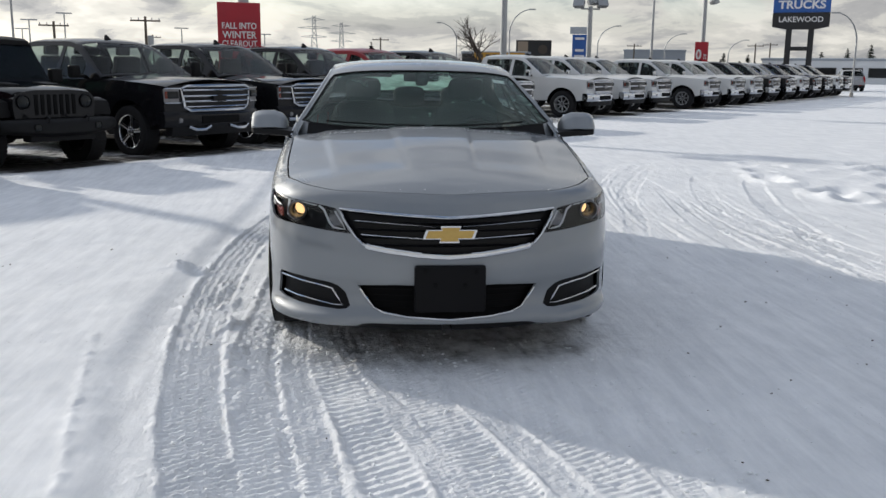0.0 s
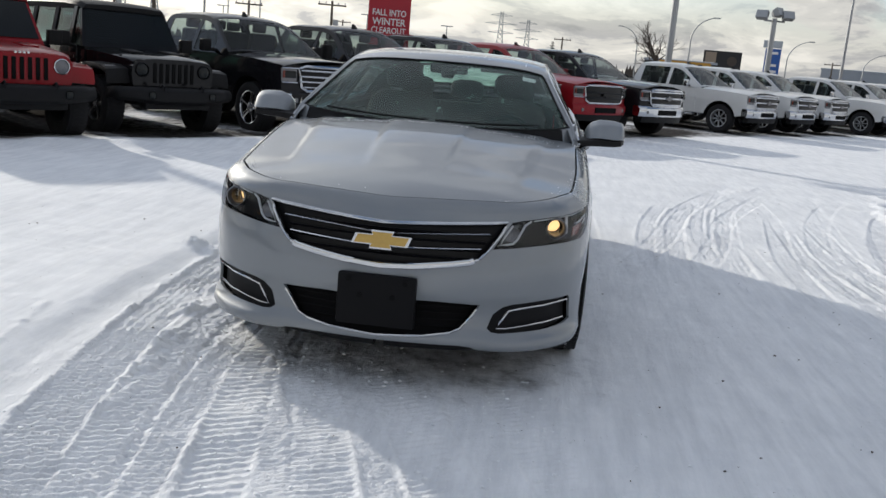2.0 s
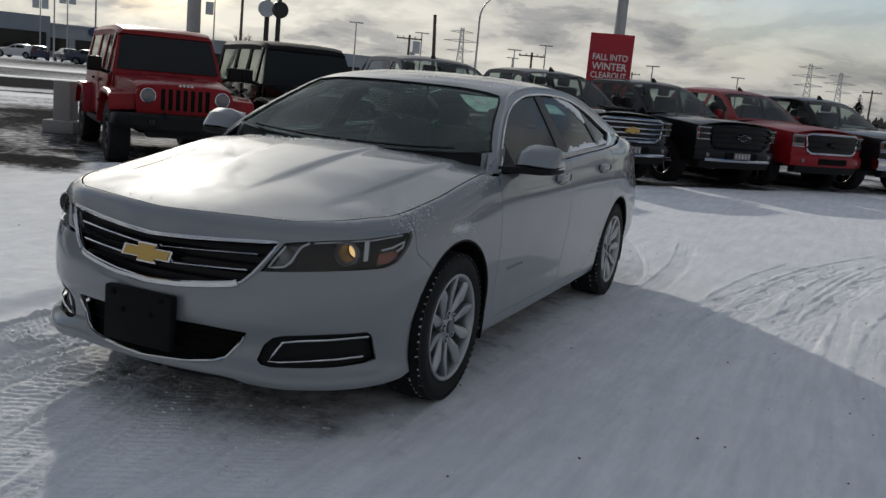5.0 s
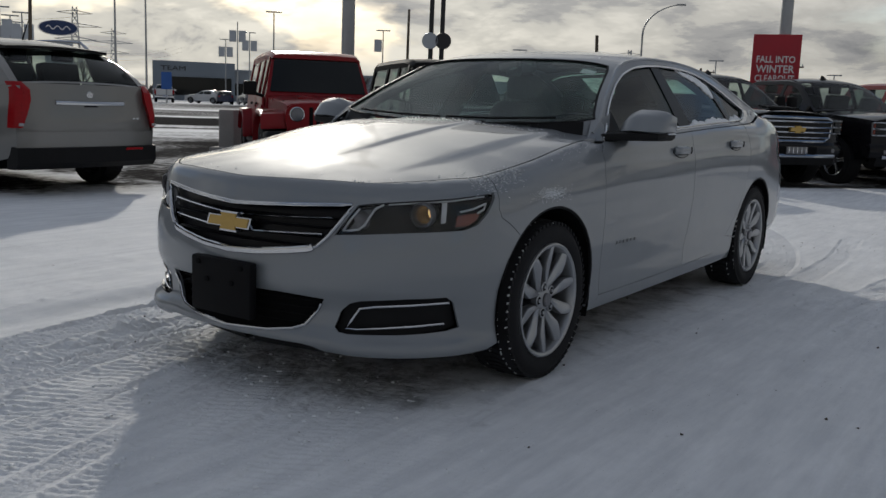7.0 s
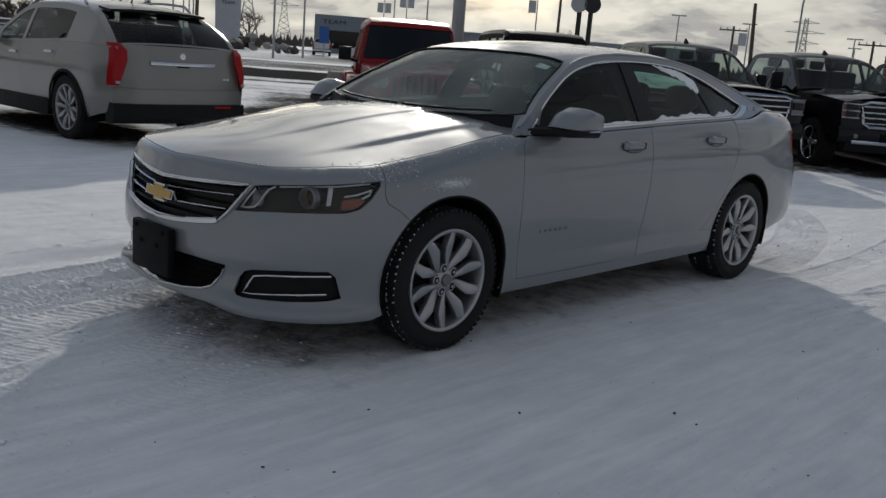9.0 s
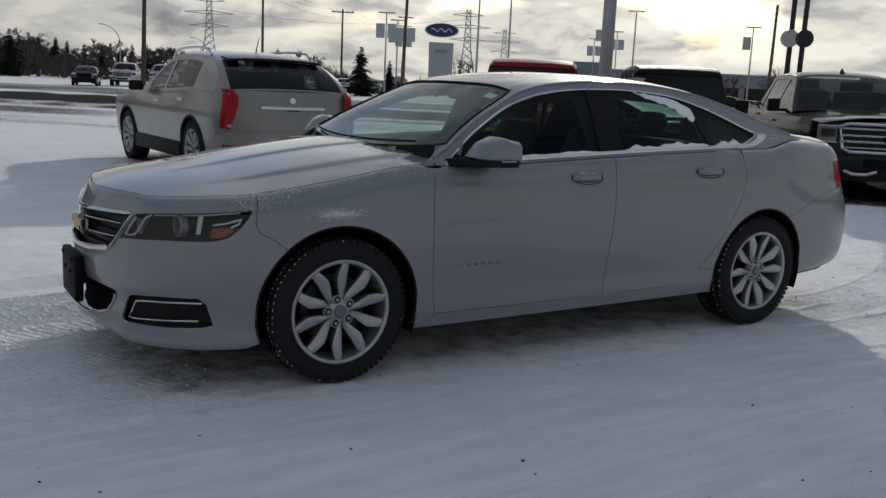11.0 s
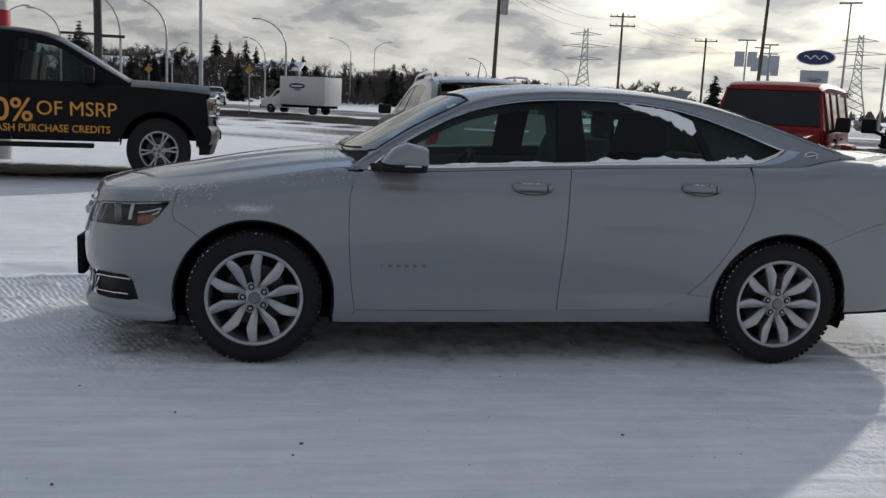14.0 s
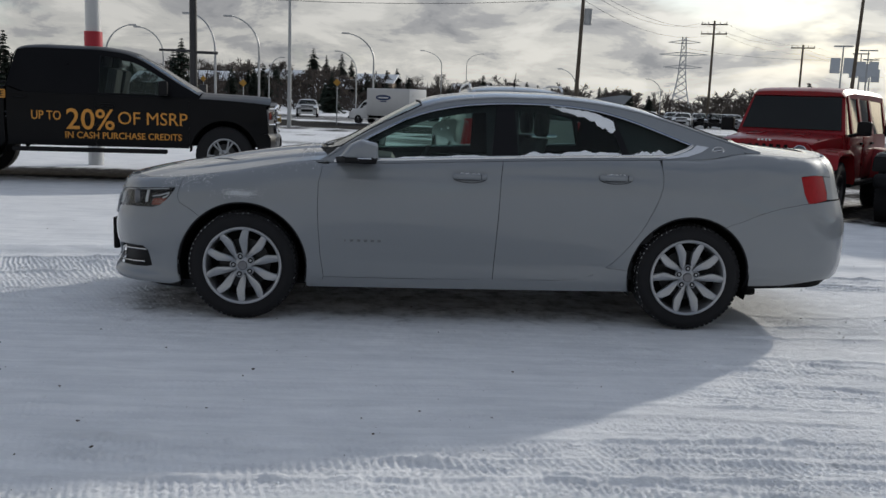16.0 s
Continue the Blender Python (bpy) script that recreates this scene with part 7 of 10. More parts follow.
    if scoop:
        for k in range(4):
            box_part(v, "hood_vent_slat", GRILLE, (0, -0.55 + 0.09 * k, 1.262 + 0.008 * k), (0.52, 0.05, 0.03), 0.01)
    # roof fin
    if plain:
        add_wheels(v, 0.985, wb, hub, wheel or WHEEL_TRUCK)
        return v
    bm = bmesh.new()
    loft(bm, [[(-0.03, 1.60, 1.83), (0.03, 1.60, 1.83), (0, 1.60, 1.84)], [(-0.035, 1.68, 1.835), (0.035, 1.68, 1.835), (0, 1.70, 1.92)], [(-0.03, 1.75, 1.84), (0.03, 1.75, 1.84), (0, 1.76, 1.925)]])
    part("roof_fin", bm, PLASTIC, v, "", True)
    add_wheels(v, 0.985, wb, hub, wheel or WHEEL_TRUCK)
    return v


def jeep(label, paint, plastic_flares=True):
    """A boxy off-road wagon: upright slotted grille, flat fenders, square hard top."""
    v = thing("off_road_wagon", Matrix(), label, "car")
    wb, hub = 2.95, 0.405
    fl = PLASTIC if plastic_flares else paint
    # tub and doors
    bm = bmesh.new()
    loft(bm, [[(-w, y, 0.50), (w, y, 0.50), (w, y, 0.85), (w - 0.02, y, 1.16), (-w + 0.02, y, 1.16), (-w, y, 0.85)] for y, w in ((0.62, 0.765), (0.75, 0.775), (2.35, 0.785), (3.55, 0.785), (3.62, 0.77))])
    part("body_tub", bm, paint, v, "", True)
    for a, b in ((0.78, 1.66), (1.70, 2.42)):
        bm = bmesh.new()
        box(bm, (0.785, (a + b) / 2, 0.83), (0.035, b - a, 0.60), 0.015)
        d = part("door", bm, paint, v, "", True)
        d2 = mirrored(d)
        for o, sg in ((d, 1), (d2, -1)):
            bm = bmesh.new()
            box(bm, (sg * 0.815, b - 0.14, 1.03), (0.03, 0.14, 0.035), 0.008)
            part("handle", bm, PLASTIC, o, "", True)
            bm = bmesh.new()
            box(bm, (sg * 0.80, a + 0.03, 0.72), (0.04, 0.06, 0.05), 0.008)
            box(bm, (sg * 0.80, a + 0.03, 1.0), (0.04, 0.06, 0.05), 0.008)
            part("hinge", bm, paint, o, "", True)
    # hood, slightly tapered
    bm = bmesh.new()
    loft(bm, [[(-w, y, 0.80), (w, y, 0.80), (w, y, z - 0.03), (w - 0.06, y, z), (0.25, y, z + 0.022), (-0.25, y, z + 0.022), (-w + 0.06, y, z), (-w, y, z - 0.03)] for y, w, z in ((-0.50, 0.60, 1.055), (-0.42, 0.62, 1.085), (0.1, 0.67, 1.125), (0.64, 0.735, 1.155))])
    part("hood", bm, paint, v, "", True)
    # grille with seven slots
    bm = bmesh.new()
    prism(bm, [(-0.60, 0.70), (0.60, 0.70), (0.625, 0.86), (0.615, 0.97), (0.56, 1.035), (0.42, 1.068), (-0.42, 1.068), (-0.56, 1.035), (-0.615, 0.97), (-0.625, 0.86)], -0.540, -0.44, "y")
    g = part("grille", bm, paint, v, "", True)
    for k in range(7):
        bm = bmesh.new()
        box(bm, (-0.285 + 0.095 * k, -0.541, 0.885), (0.052, 0.014, 0.27), 0.012)
        part("slot", bm, VOID, g, "", True)
    for sg in (1, -1):
        hl = new("headlight")
        hl.parent = v
        bm = bmesh.new()
        lathe(bm, [(0.098, 0.0), (0.098, 0.03), (0.088, 0.034), (0.085, 0.02)], 28, pose(sg * 0.475, -0.535, 0.925, 0, 0, -90))
        part("ring", bm, GRILLE if plastic_flares else CHROME, hl, "", True)
        bm = bmesh.new()
        lathe(bm, [(0.085, 0.02), (0.06, 0.034), (0.0, 0.04)], 28, pose(sg * 0.475, -0.535, 0.925, 0, 0, -90))
        part("lens", bm, CAR_GLASS if plastic_flares else LAMP_GREY, hl, "", True)
        box_part(v, "indicator", AMBER if not plastic_flares else LAMP_GREY, (sg * 0.82, -0.30, 0.93), (0.16, 0.04, 0.06), 0.015)
        # fenders: flat front arch and rear flare
        bm = bmesh.new()
        prof = [(-0.46, 0.80), (-0.42, 0.93), (-0.25, 0.975), (0.25, 0.985), (0.45, 0.94), (0.60, 0.72), (0.66, 0.56)]
        loft(bm, [[(sg * 0.60, y, z), (sg * 0.93, y, z - 0.02), (sg * 0.945, y, z - 0.06), (sg * 0.93, y, z - 0.085), (sg * 0.60, y, z - 0.07)] for y, z in prof])
        part("front_fender", bm, fl if plastic_flares else paint, v, "", True)
        bm = bmesh.new()
        prof = [(2.40, 0.56), (2.50, 0.78), (2.66, 0.94), (3.20, 0.95), (3.38, 0.84), (3.46, 0.66)]
        loft(bm, [[(sg * 0.76, y, z), (sg * 0.93, y, z - 0.02), (sg * 0.945, y, z - 0.06), (sg * 0.93, y, z - 0.08), (sg * 0.76, y, z - 0.07)] for y, z in prof])
        part("rear_fender", bm, fl if plastic_flares else paint, v, "", True)
        box_part(v, "fog_lamp", CAR_GLASS, (sg * 0.46, -0.815, 0.60), (0.10, 0.04, 0.10), 0.035)
        mr = new("side_mirror")
        mr.parent = v
        bm = bmesh.new()
        box(bm, (sg * 0.97, 0.83, 1.255), (0.19, 0.11, 0.20), 0.03, (0, 0, 0), 3)
        part("mirror_shell", bm, PLASTIC, mr, "", True)
        bm = bmesh.new()
        rod(bm, (sg * 0.77, 0.84, 1.14), (sg * 0.92, 0.84, 1.19), 0.025)
        part("mirror_arm", bm, PLASTIC, mr, "", True)
        box_part(v, "side_step", PLASTIC, (sg * 0.84, 1.55, 0.46), (0.10, 1.7, 0.07), 0.03)
    bm = bmesh.new()
    loft(bm, [[(x, y - 0.02, z0), (x, y - 0.09, z0 + 0.05), (x, y - 0.09, z1 - 0.05), (x, y - 0.03, z1), (x, y + 0.16, z1), (x, y + 0.16, z0)] for x, y, z0, z1 in ((-0.90, -0.50, 0.54, 0.66), (-0.86, -0.60, 0.52, 0.69), (-0.62, -0.70, 0.50, 0.70), (-0.30, -0.74, 0.47, 0.70), (0.30, -0.74, 0.47, 0.70), (0.62, -0.70, 0.50, 0.70), (0.86, -0.60, 0.52, 0.69), (0.90, -0.50, 0.54, 0.66))])
    part("front_bumper", bm, PLASTIC, v, "", True, 50)
    for x in (-0.30, 0.30):
        bm = bmesh.new()
        strip(bm, [(x, -0.72, 0.70), (x, -0.80, 0.74), (x, -0.84, 0.71), (x, -0.82, 0.66)], 0.014, 6)
        part("tow_hook", bm, PLASTIC, v, "", True)
    for x in (-0.30, 0.30):
        box_part(v, "hood_vent", PLASTIC if plastic_flares else paint, (x, 0.10, 1.148), (0.20, 0.34, 0.03), 0.012, (4, 0, 0))
        box_part(v, "hood_latch", PLASTIC, (x * 2.02, -0.16, 1.07), (0.03, 0.09, 0.06), 0.008)
    box_part(v, "bumper_skid", PLASTIC, (0, -0.60, 0.46), (1.0, 0.2, 0.12), 0.03)
    box_part(v, "rear_bumper", PLASTIC, (0, 3.72, 0.58), (1.7, 0.2, 0.2), 0.05)
    box_part(v, "chassis", VOID, (0, 1.5, 0.62), (1.15, 4.0, 0.36), 0.03)
    # windscreen frame, hard top, glass
    roof_mat = paint if not plastic_flares else PLASTIC
    bm = bmesh.new()
    loft(bm, [[(-0.76, 0.66, 1.16), (0.76, 0.66, 1.16), (0.76, 0.73, 1.16), (-0.76, 0.73, 1.16)], [(-0.645, 0.94, 1.72), (0.645, 0.94, 1.72), (0.645, 1.01, 1.72), (-0.645, 1.01, 1.72)]])
    part("windscreen_frame", bm, paint, v)
    n = Vector((0, -0.895, 0.446))
    q = [(-0.70, 0.68, 1.215), (0.70, 0.68, 1.215), (0.615, 0.912, 1.68), (-0.615, 0.912, 1.68)]
    link_mesh("windscreen", [Vector(p) + n * 0.012 for p in q] + [Vector(p) for p in q], [(0, 1, 2, 3), (4, 0, 3, 7), (1, 5, 6, 2), (3, 2, 6, 7), (0, 4, 5, 1)], CAR_GLASS if not plastic_flares else AUTO_GLASS, v, "", False)
    bm = bmesh.new()
    loft(bm, [[(-w, y, z0), (w, y, z0), (w + 0.01, y, z1 - 0.08), (w - 0.05, y, z1 - 0.015), (0.3, y, z1), (-0.3, y, z1), (-w + 0.05, y, z1 - 0.015), (-w - 0.01, y, z1 - 0.08)] for y, w, z0, z1 in ((0.90, 0.645, 1.70, 1.765), (1.0, 0.655, 1.68, 1.80), (1.4, 0.665, 1.68, 1.835), (2.6, 0.67, 1.68, 1.835), (3.50, 0.665, 1.66, 1.82), (3.60, 0.65, 1.66, 1.79))])
    part("hard_top", bm, roof_mat, v, "", True)
    for sg in (1, -1):
        for a, b in ((1.02, 1.12), (1.62, 1.74), (2.40, 2.52), (3.48, 3.60)):
            bm = bmesh.new()
            loft(bm, [[(sg * 0.70, a, 1.15), (sg * 0.785, a, 1.15), (sg * 0.785, b, 1.15), (sg * 0.70, b, 1.15)], [(sg * 0.60, a, 1.72), (sg * 0.665, a, 1.72), (sg * 0.665, b, 1.72), (sg * 0.60, b, 1.72)]])
            part("pillar", bm, roof_mat if a > 1.2 else paint, v)
        for a, b in ((0.74, 1.62), (1.74, 2.40), (2.52, 3.48)):
            t = 0.24 if a < 1 else 0
            q = [(sg * 0.76, a, 1.165), (sg * 0.76, b, 1.165), (sg * 0.655, b, 1.70), (sg * 0.655, a + t, 1.70)]
            link_mesh("side_window", q + [(x - sg * 0.006, y, z) for x, y, z in q], [(0, 1, 2, 3), (7, 6, 5, 4)], (WINDOW if plastic_flares else CAR_GLASS), v, "", False)
    box_part(v, "tailgate", paint, (0, 3.62, 0.86), (1.48, 0.05, 0.6), 0.02)
    q = [(-0.68, 3.62, 1.18), (0.68, 3.62, 1.18), (0.60, 3.60, 1.66), (-0.60, 3.60, 1.66)]
    link_mesh("rear_window", q + [(x, y - 0.006, z) for x, y, z in q], [(0, 1, 2, 3), (7, 6, 5, 4)], (WINDOW if plastic_flares else CAR_GLASS), v, "", False)
    for x in (-0.38, 0.38):
        bm = bmesh.new()
        box(bm, (x, 1.75, 1.12), (0.46, 0.16, 0.62), 0.06, (12, 0, 0), 3)
        box(bm, (x, 1.82, 1.50), (0.26, 0.09, 0.17), 0.04, (8, 0, 0), 3)
        part("seat_back", bm, SEAT, v, "", True)
    if not plastic_flares:
        for k in range(4):
            box_part(v, "name_bar", CHROME, (-0.075 + 0.05 * k, -0.545, 1.075), (0.032, 0.006, 0.028), 0.002)
    add_wheels(v, 0.90, wb, hub, WHEEL_JEEP)
    return v


def crossover(label, paint):
    """A wedge-shaped crossover with tall corner lamps, seen mostly from behind."""
    v = thing("crossover_car", Matrix(), label, "car")
    wb, hub, arch, sill = 2.807, 0.372, 0.43, 0.30
    flank = [(0.25, 0.09), (0.35, 0.05), (0.5, 0.022), (0.7, 0.004), (0.82, 0.0), (0.93, 0.012), (1.0, 0.03), (1.15, 0.055)]
    belt_ = [(-0.93, 0.86), (-0.4, 0.95), (0.4, 1.03), (1.0, 1.05), (2.0, 1.09), (2.8, 1.13), (3.7, 1.12)]
    rail_ = [(0.55, 1.06), (0.8, 1.18), (1.1, 1.36), (1.35, 1.50), (1.6, 1.56), (2.2, 1.572), (2.7, 1.54), (3.05, 1.485), (3.25, 1.41), (3.48, 1.28), (3.66, 1.13)]
    crown_ = [(0.55, 1.10), (0.8, 1.25), (1.1, 1.43), (1.35, 1.565), (1.6, 1.625), (2.2, 1.645), (2.7, 1.625), (3.05, 1.58), (3.25, 1.50), (3.48, 1.345), (3.68, 1.15)]
    hood_ = [(-0.93, 0.92), (-0.7, 0.99), (0.0, 1.08), (0.6, 1.13)]
    y1 = 3.80
    sh = Shell(0.945, -0.93, y1, flank, belt_, rail_, crown_, hood_, 0.40, 0.16, 0.11, 0.0, 0.10, tail_len=0.6)
    common_body(v, sh, paint, wb, arch, hub, sill, (0.62, 1.62, 2.55), [(0.95, 1.58), (1.66, 2.72)], (0.56, 1.42), (3.12, 3.67), step=0.07, clad=1)
    # tail: gate, glass, lamps, bumper, pipes
    skin("tailgate", [(-0.84, 0.66), (0.84, 0.66), (0.82, 0.95), (0.75, 1.150), (-0.75, 1.150), (-0.82, 0.95)], sh.rear, paint, v, (), 0.08, 0, 0.04)
    skin("rear_skin", [(-0.84, 0.48), (0.84, 0.48), (0.83, 0.665), (-0.83, 0.665)], sh.rear, paint, v, (), 0.08, 0, 0.06, "", 0.03)
    for sg in (1, -1):
        bm = bmesh.new()
        rows = []
        for xi, y, z in ((0.80, 3.785, 0.70), (0.752, 3.80, 0.84), (0.705, 3.795, 0.98), (0.70, 3.775, 1.085), (0.735, 3.69, 1.16)):
            edge = [float(sh.width(q, z)) if z < 1.1 else float(sh.upper_x(q, z)) for q in (y - 0.01, y - 0.05, y - 0.12)]
            rows.append([(sg * xi, y + 0.006, z), (sg * (edge[0] - 0.02), y + 0.008, z), (sg * (edge[0] + 0.012), y - 0.015, z), (sg * (edge[1] + 0.012), y - 0.05, z), (sg * (edge[2] + 0.004), y - 0.12, z), (sg * (xi + 0.05), y - 0.11, z)])
        loft(bm, rows)
        t = part("tail_light", bm, LAMP_RED, v, "tall red tail light", True)
        box_part(v, "reverse_lamp", STEEL, (sg * 0.820, 3.800, 0.735), (0.05, 0.012, 0.030), 0.004)
        bm = bmesh.new()
        lathe(bm, [(0.05, -0.1), (0.05, 0.02), (0.042, 0.024), (0.040, -0.1)], 24, pose(sg * 0.60, 3.80, 0.40, 0, 0, 90) @ Matrix.Diagonal((1, 1.5, 1, 1)))
        part("exhaust_tip", bm, CHROME, v, "", True)
        mr = new("side_mirror")
        mr.parent = v
        bm = bmesh.new()
        box(bm, (sg * 1.03, 0.80, 1.12), (0.20, 0.12, 0.14), 0.04, (0, 0, sg * -10), 3)
        part("mirror_shell", bm, PLASTIC, mr, "", True)
        bm = bmesh.new()
        strip(bm, [(sg * (float(sh.upper_x(y, sh.rail(y))) - 0.03), y, float(sh.crown(y)) - 0.045 + 0.06 * (1 if 1.45 < y < 2.75 else -0.1)) for y in np.linspace(1.35, 2.85, 14)], 0.018, 6)
        part("roof_rack_rail", bm, CHROME, v, "", True)
    bm = bmesh.new()
    loft(bm, [[(x, 3.80 - 0.10 * abs(x) ** 3, 0.28), (x, 3.86 - 0.12 * abs(x) ** 3, 0.34), (x, 3.86 - 0.12 * abs(x) ** 3, 0.50), (x, 3.6, 0.52), (x, 3.6, 0.28)] for x in np.linspace(-0.86, 0.86, 13)])
    part("lower_bumper", bm, PLASTIC, v, "black lower rear bumper", True)
    box_part(v, "bumper_reflector", LAMP_RED, (-0.5, 3.862, 0.475), (0.22, 0.01, 0.025), 0.004)
    bm = bmesh.new()
    strip(bm, [(x, 3.785 - 0.06 * abs(x) ** 3, 0.955 + 0.01 * abs(x)) for x in np.linspace(-0.42, 0.42, 10)], 0.02, 8, flat=(0.022, 0.026))
    part("chrome_handle_bar", bm, CHROME, v, "", True)
    box_part(v, "plate_recess", paint, (0, 3.772, 0.835), (0.52, 0.02, 0.16), 0.01)
    box_part(v, "plate_lamp", PLASTIC, (0, 3.790, 0.925), (0.16, 0.012, 0.016), 0.003)
    box_part(v, "word_bar", PLASTIC, (0.05, 3.784, 0.80), (0.16, 0.006, 0.016), 0.002)
    for k in range(3):
        box_part(v, "name_bar", CHROME, (-0.62 + 0.05 * k, 3.772, 0.80), (0.035, 0.006, 0.02), 0.002)
    bm = bmesh.new()
    lathe(bm, [(0.0, 0.006), (0.035, 0.006), (0.04, 0.0)], 20, pose(0, 3.775, 1.045, 0, 0, 90))
    part("badge", bm, CHROME, v, "", True)
    bm = bmesh.new()
    loft(bm, [[(x, 3.00, float(sh.crown(3.00)) - 0.01 - 0.07 * x * x), (x, 3.30 - 0.10 * x * x, 1.545 - 0.06 * x * x), (x, 3.30 - 0.10 * x * x, 1.515 - 0.06 * x * x), (x, 3.00, 1.50)] for x in np.linspace(-0.62, 0.62, 11)])
    part("spoiler", bm, GRILLE, v, "black spoiler over the rear window", True)
    bm = bmesh.new()
    rod(bm, (0, 2.62, float(sh.crown(2.62)) - 0.01), (0, 2.74, float(sh.crown(2.62)) + 0.20), 0.010, 0.003, 6)
    part("antenna", bm, PLASTIC, v, "", True)
    bm = bmesh.new()
    rod(bm, (0.10, 3.60, 1.17), (-0.42, 3.63, 1.19), 0.012, 0.006, 8)
    part("rear_wiper", bm, PLASTIC, v, "", True)
    for sg in (1, -1):
        for cy in (0, wb):
            bm = bmesh.new()
            strip(bm, [(sg * (float(sh.width(y, min(z, 0.8))) - 0.004), y, z) for y, z in arc(cy, hub, arch - 0.004, 195, -15, 24)], 0.02, 6)
            part("arch_trim", bm, PLASTIC, v, "", True)
        box_part(v, "sill_trim", PLASTIC, (sg * 0.905, 1.40, 0.335), (0.08, 1.95, 0.20), 0.03)
    skin("nose", [(-0.85, 0.35), (0.85, 0.35), (0.85, 0.86), (0, 0.90), (-0.85, 0.86)], sh.front, paint, v, (), 0.1, 0, 0.10)
    add_wheels(v, 0.93, wb, hub, WHEEL_SUV)
    return v


def small_car(label, paint, tall=1.0, name="sedan_car"):
    """A plain saloon for the far background."""
    v = thing(name, Matrix(), label, "car")
    wb, hub, arch, sill = 2.7, 0.325, 0.37, 0.24
    flank = [(0.2, 0.08), (0.35, 0.03), (0.55, 0.006), (0.7, 0.0), (0.85, 0.012), (0.95, 0.035), (1.1, 0.06)]
    belt_ = [(-0.9, 0.72), (-0.4, 0.83), (0.5, 0.92), (1.5, 0.95), (2.6, 0.98), (3.6, 0.98)]
    rail_ = [(0.5, 0.94), (0.9, 1.12), (1.25, 1.30), (1.6, 1.37), (2.1, 1.38), (2.5, 1.32), (2.9, 1.15), (3.2, 0.99)]
    crown_ = [(0.5, 0.99), (0.9, 1.18), (1.25, 1.36), (1.6, 1.43), (2.1, 1.44), (2.5, 1.385), (2.9, 1.20), (3.2, 1.02)]
    hood_ = [(-0.9, 0.78), (-0.5, 0.88), (0.5, 0.99)]
    sh = Shell(0.90, -0.9, 3.75, flank, belt_, rail_, crown_, hood_, 0.5, 0.20, 0.10)
    common_body(v, sh, paint, wb, arch, hub, sill, (0.6, 1.5, 2.35), [(0.95, 1.48), (1.55, 2.45)], (0.52, 1.28), (2.52, 3.15), step=0.15)
    skin("nose", [(-0.72, 0.26), (0.72, 0.26), (0.72, 0.72), (0, 0.77), (-0.72, 0.72)], sh.front, paint, v, (), 0.15, 0, 0.10)
    skin("tail", [(-0.78, 0.30), (0.78, 0.30), (0.78, 0.97), (-0.78, 0.97)], sh.rear, paint, v, (), 0.15, 0, 0.10)
    ring = [(0.76, 3.15), (0.78, 3.7), (-0.78, 3.7), (-0.76, 3.15)]
    link_mesh("trunk", [(x, y, 0.985) for x, y in ring] + [(x, y, 0.95) for x, y in ring], [(0, 1, 2, 3), (0, 4, 5, 1), (1, 5, 6, 2), (2, 6, 7, 3)], paint, v, "", False)
    for sg in (1, -1):
        box_part(v, "headlight", LAMP_GREY, (sg * 0.60, -0.80, 0.66), (0.26, 0.16, 0.12), 0.03, (0, 0, sg * 20))
        box_part(v, "tail_light", LAMP_RED, (sg * 0.66, 3.66, 0.84), (0.26, 0.12, 0.14), 0.02)
        box_part(v, "side_mirror", paint, (sg * 0.98, 0.75, 0.98), (0.16, 0.1, 0.11), 0.03)
    box_part(v, "grille", GRILLE, (0, -0.90, 0.52), (0.9, 0.04, 0.2), 0.02)
    add_wheels(v, 0.885, wb, hub, WHEEL_CAR)
    return v


def at_row(x, y, turn=0.0):
    """A pose in the parked row, facing out of it, its front axle at (x, y)."""
    a = math.degrees(math.atan2(ROW_AHEAD[0], -ROW_AHEAD[1])) + turn
    return pose(x, y, float(lie(x, y)), 0, 0, a)


ROW = "vehicles in the parked row"
tagged(jeep("red boxy off-road wagon with matching red hard top", RED_PAINT, False), group=ROW).matrix_world = at_row(-6.04, 6.17)
tagged(jeep("black boxy off-road wagon with black hard top", BLACK_PAINT, True), group=ROW).matrix_world = at_row(-4.98, 8.17)
tagged(pickup("black crew-cab pickup with chrome grille and silver tow hooks", BLACK_PAINT, "chrome", hooks=True, bumper=BLACK_PAINT), group=ROW).matrix_world = at_row(-3.4, 10.3)
tagged(pickup("black heavy-duty pickup with chrome bars and tow mirrors", BLACK_PAINT, "chrome", tow=True, scoop=True, bumper=BLACK_PAINT), group=ROW).matrix_world = at_row(-1.9, 12.5)
tagged(pickup("black heavy-duty pickup with black grille and chrome bumper strip", BLACK_PAINT, "black", tow=True, bumper=BLACK_PAINT), group=ROW).matrix_world = at_row(-0.3, 14.4)
tagged(pickup("red crew-cab pickup with dark grille", RED_PAINT, "body", wheel=WHEEL_PLAIN, bumper=RED_PAINT), group=ROW).matrix_world = at_row(1.2, 16.2)
dark_truck = tagged(pickup("dark grey pickup with chrome grille frame", BLACK_PAINT, "white", wheel=WHEEL_PLAIN, bumper=CHROME), group=ROW)
dark_truck.matrix_world = at_row(2.75, 17.9)
white_truck = tagged(pickup("white crew-cab pickup with chrome bumper", WHITE_PAINT, "white", wheel=WHEEL_TRUCK_STEEL, bumper=CHROME), group=ROW)
white_truck.matrix_world = at_row(6.2, 22.9)
WHITE_AT = [(7.9, 25.0), (9.5, 27.1), (12.3, 29.6), (14.2, 31.7), (15.9, 33.8)]
for x, y in WHITE_AT:
    copy_thing(white_truck, at_row(x, y))
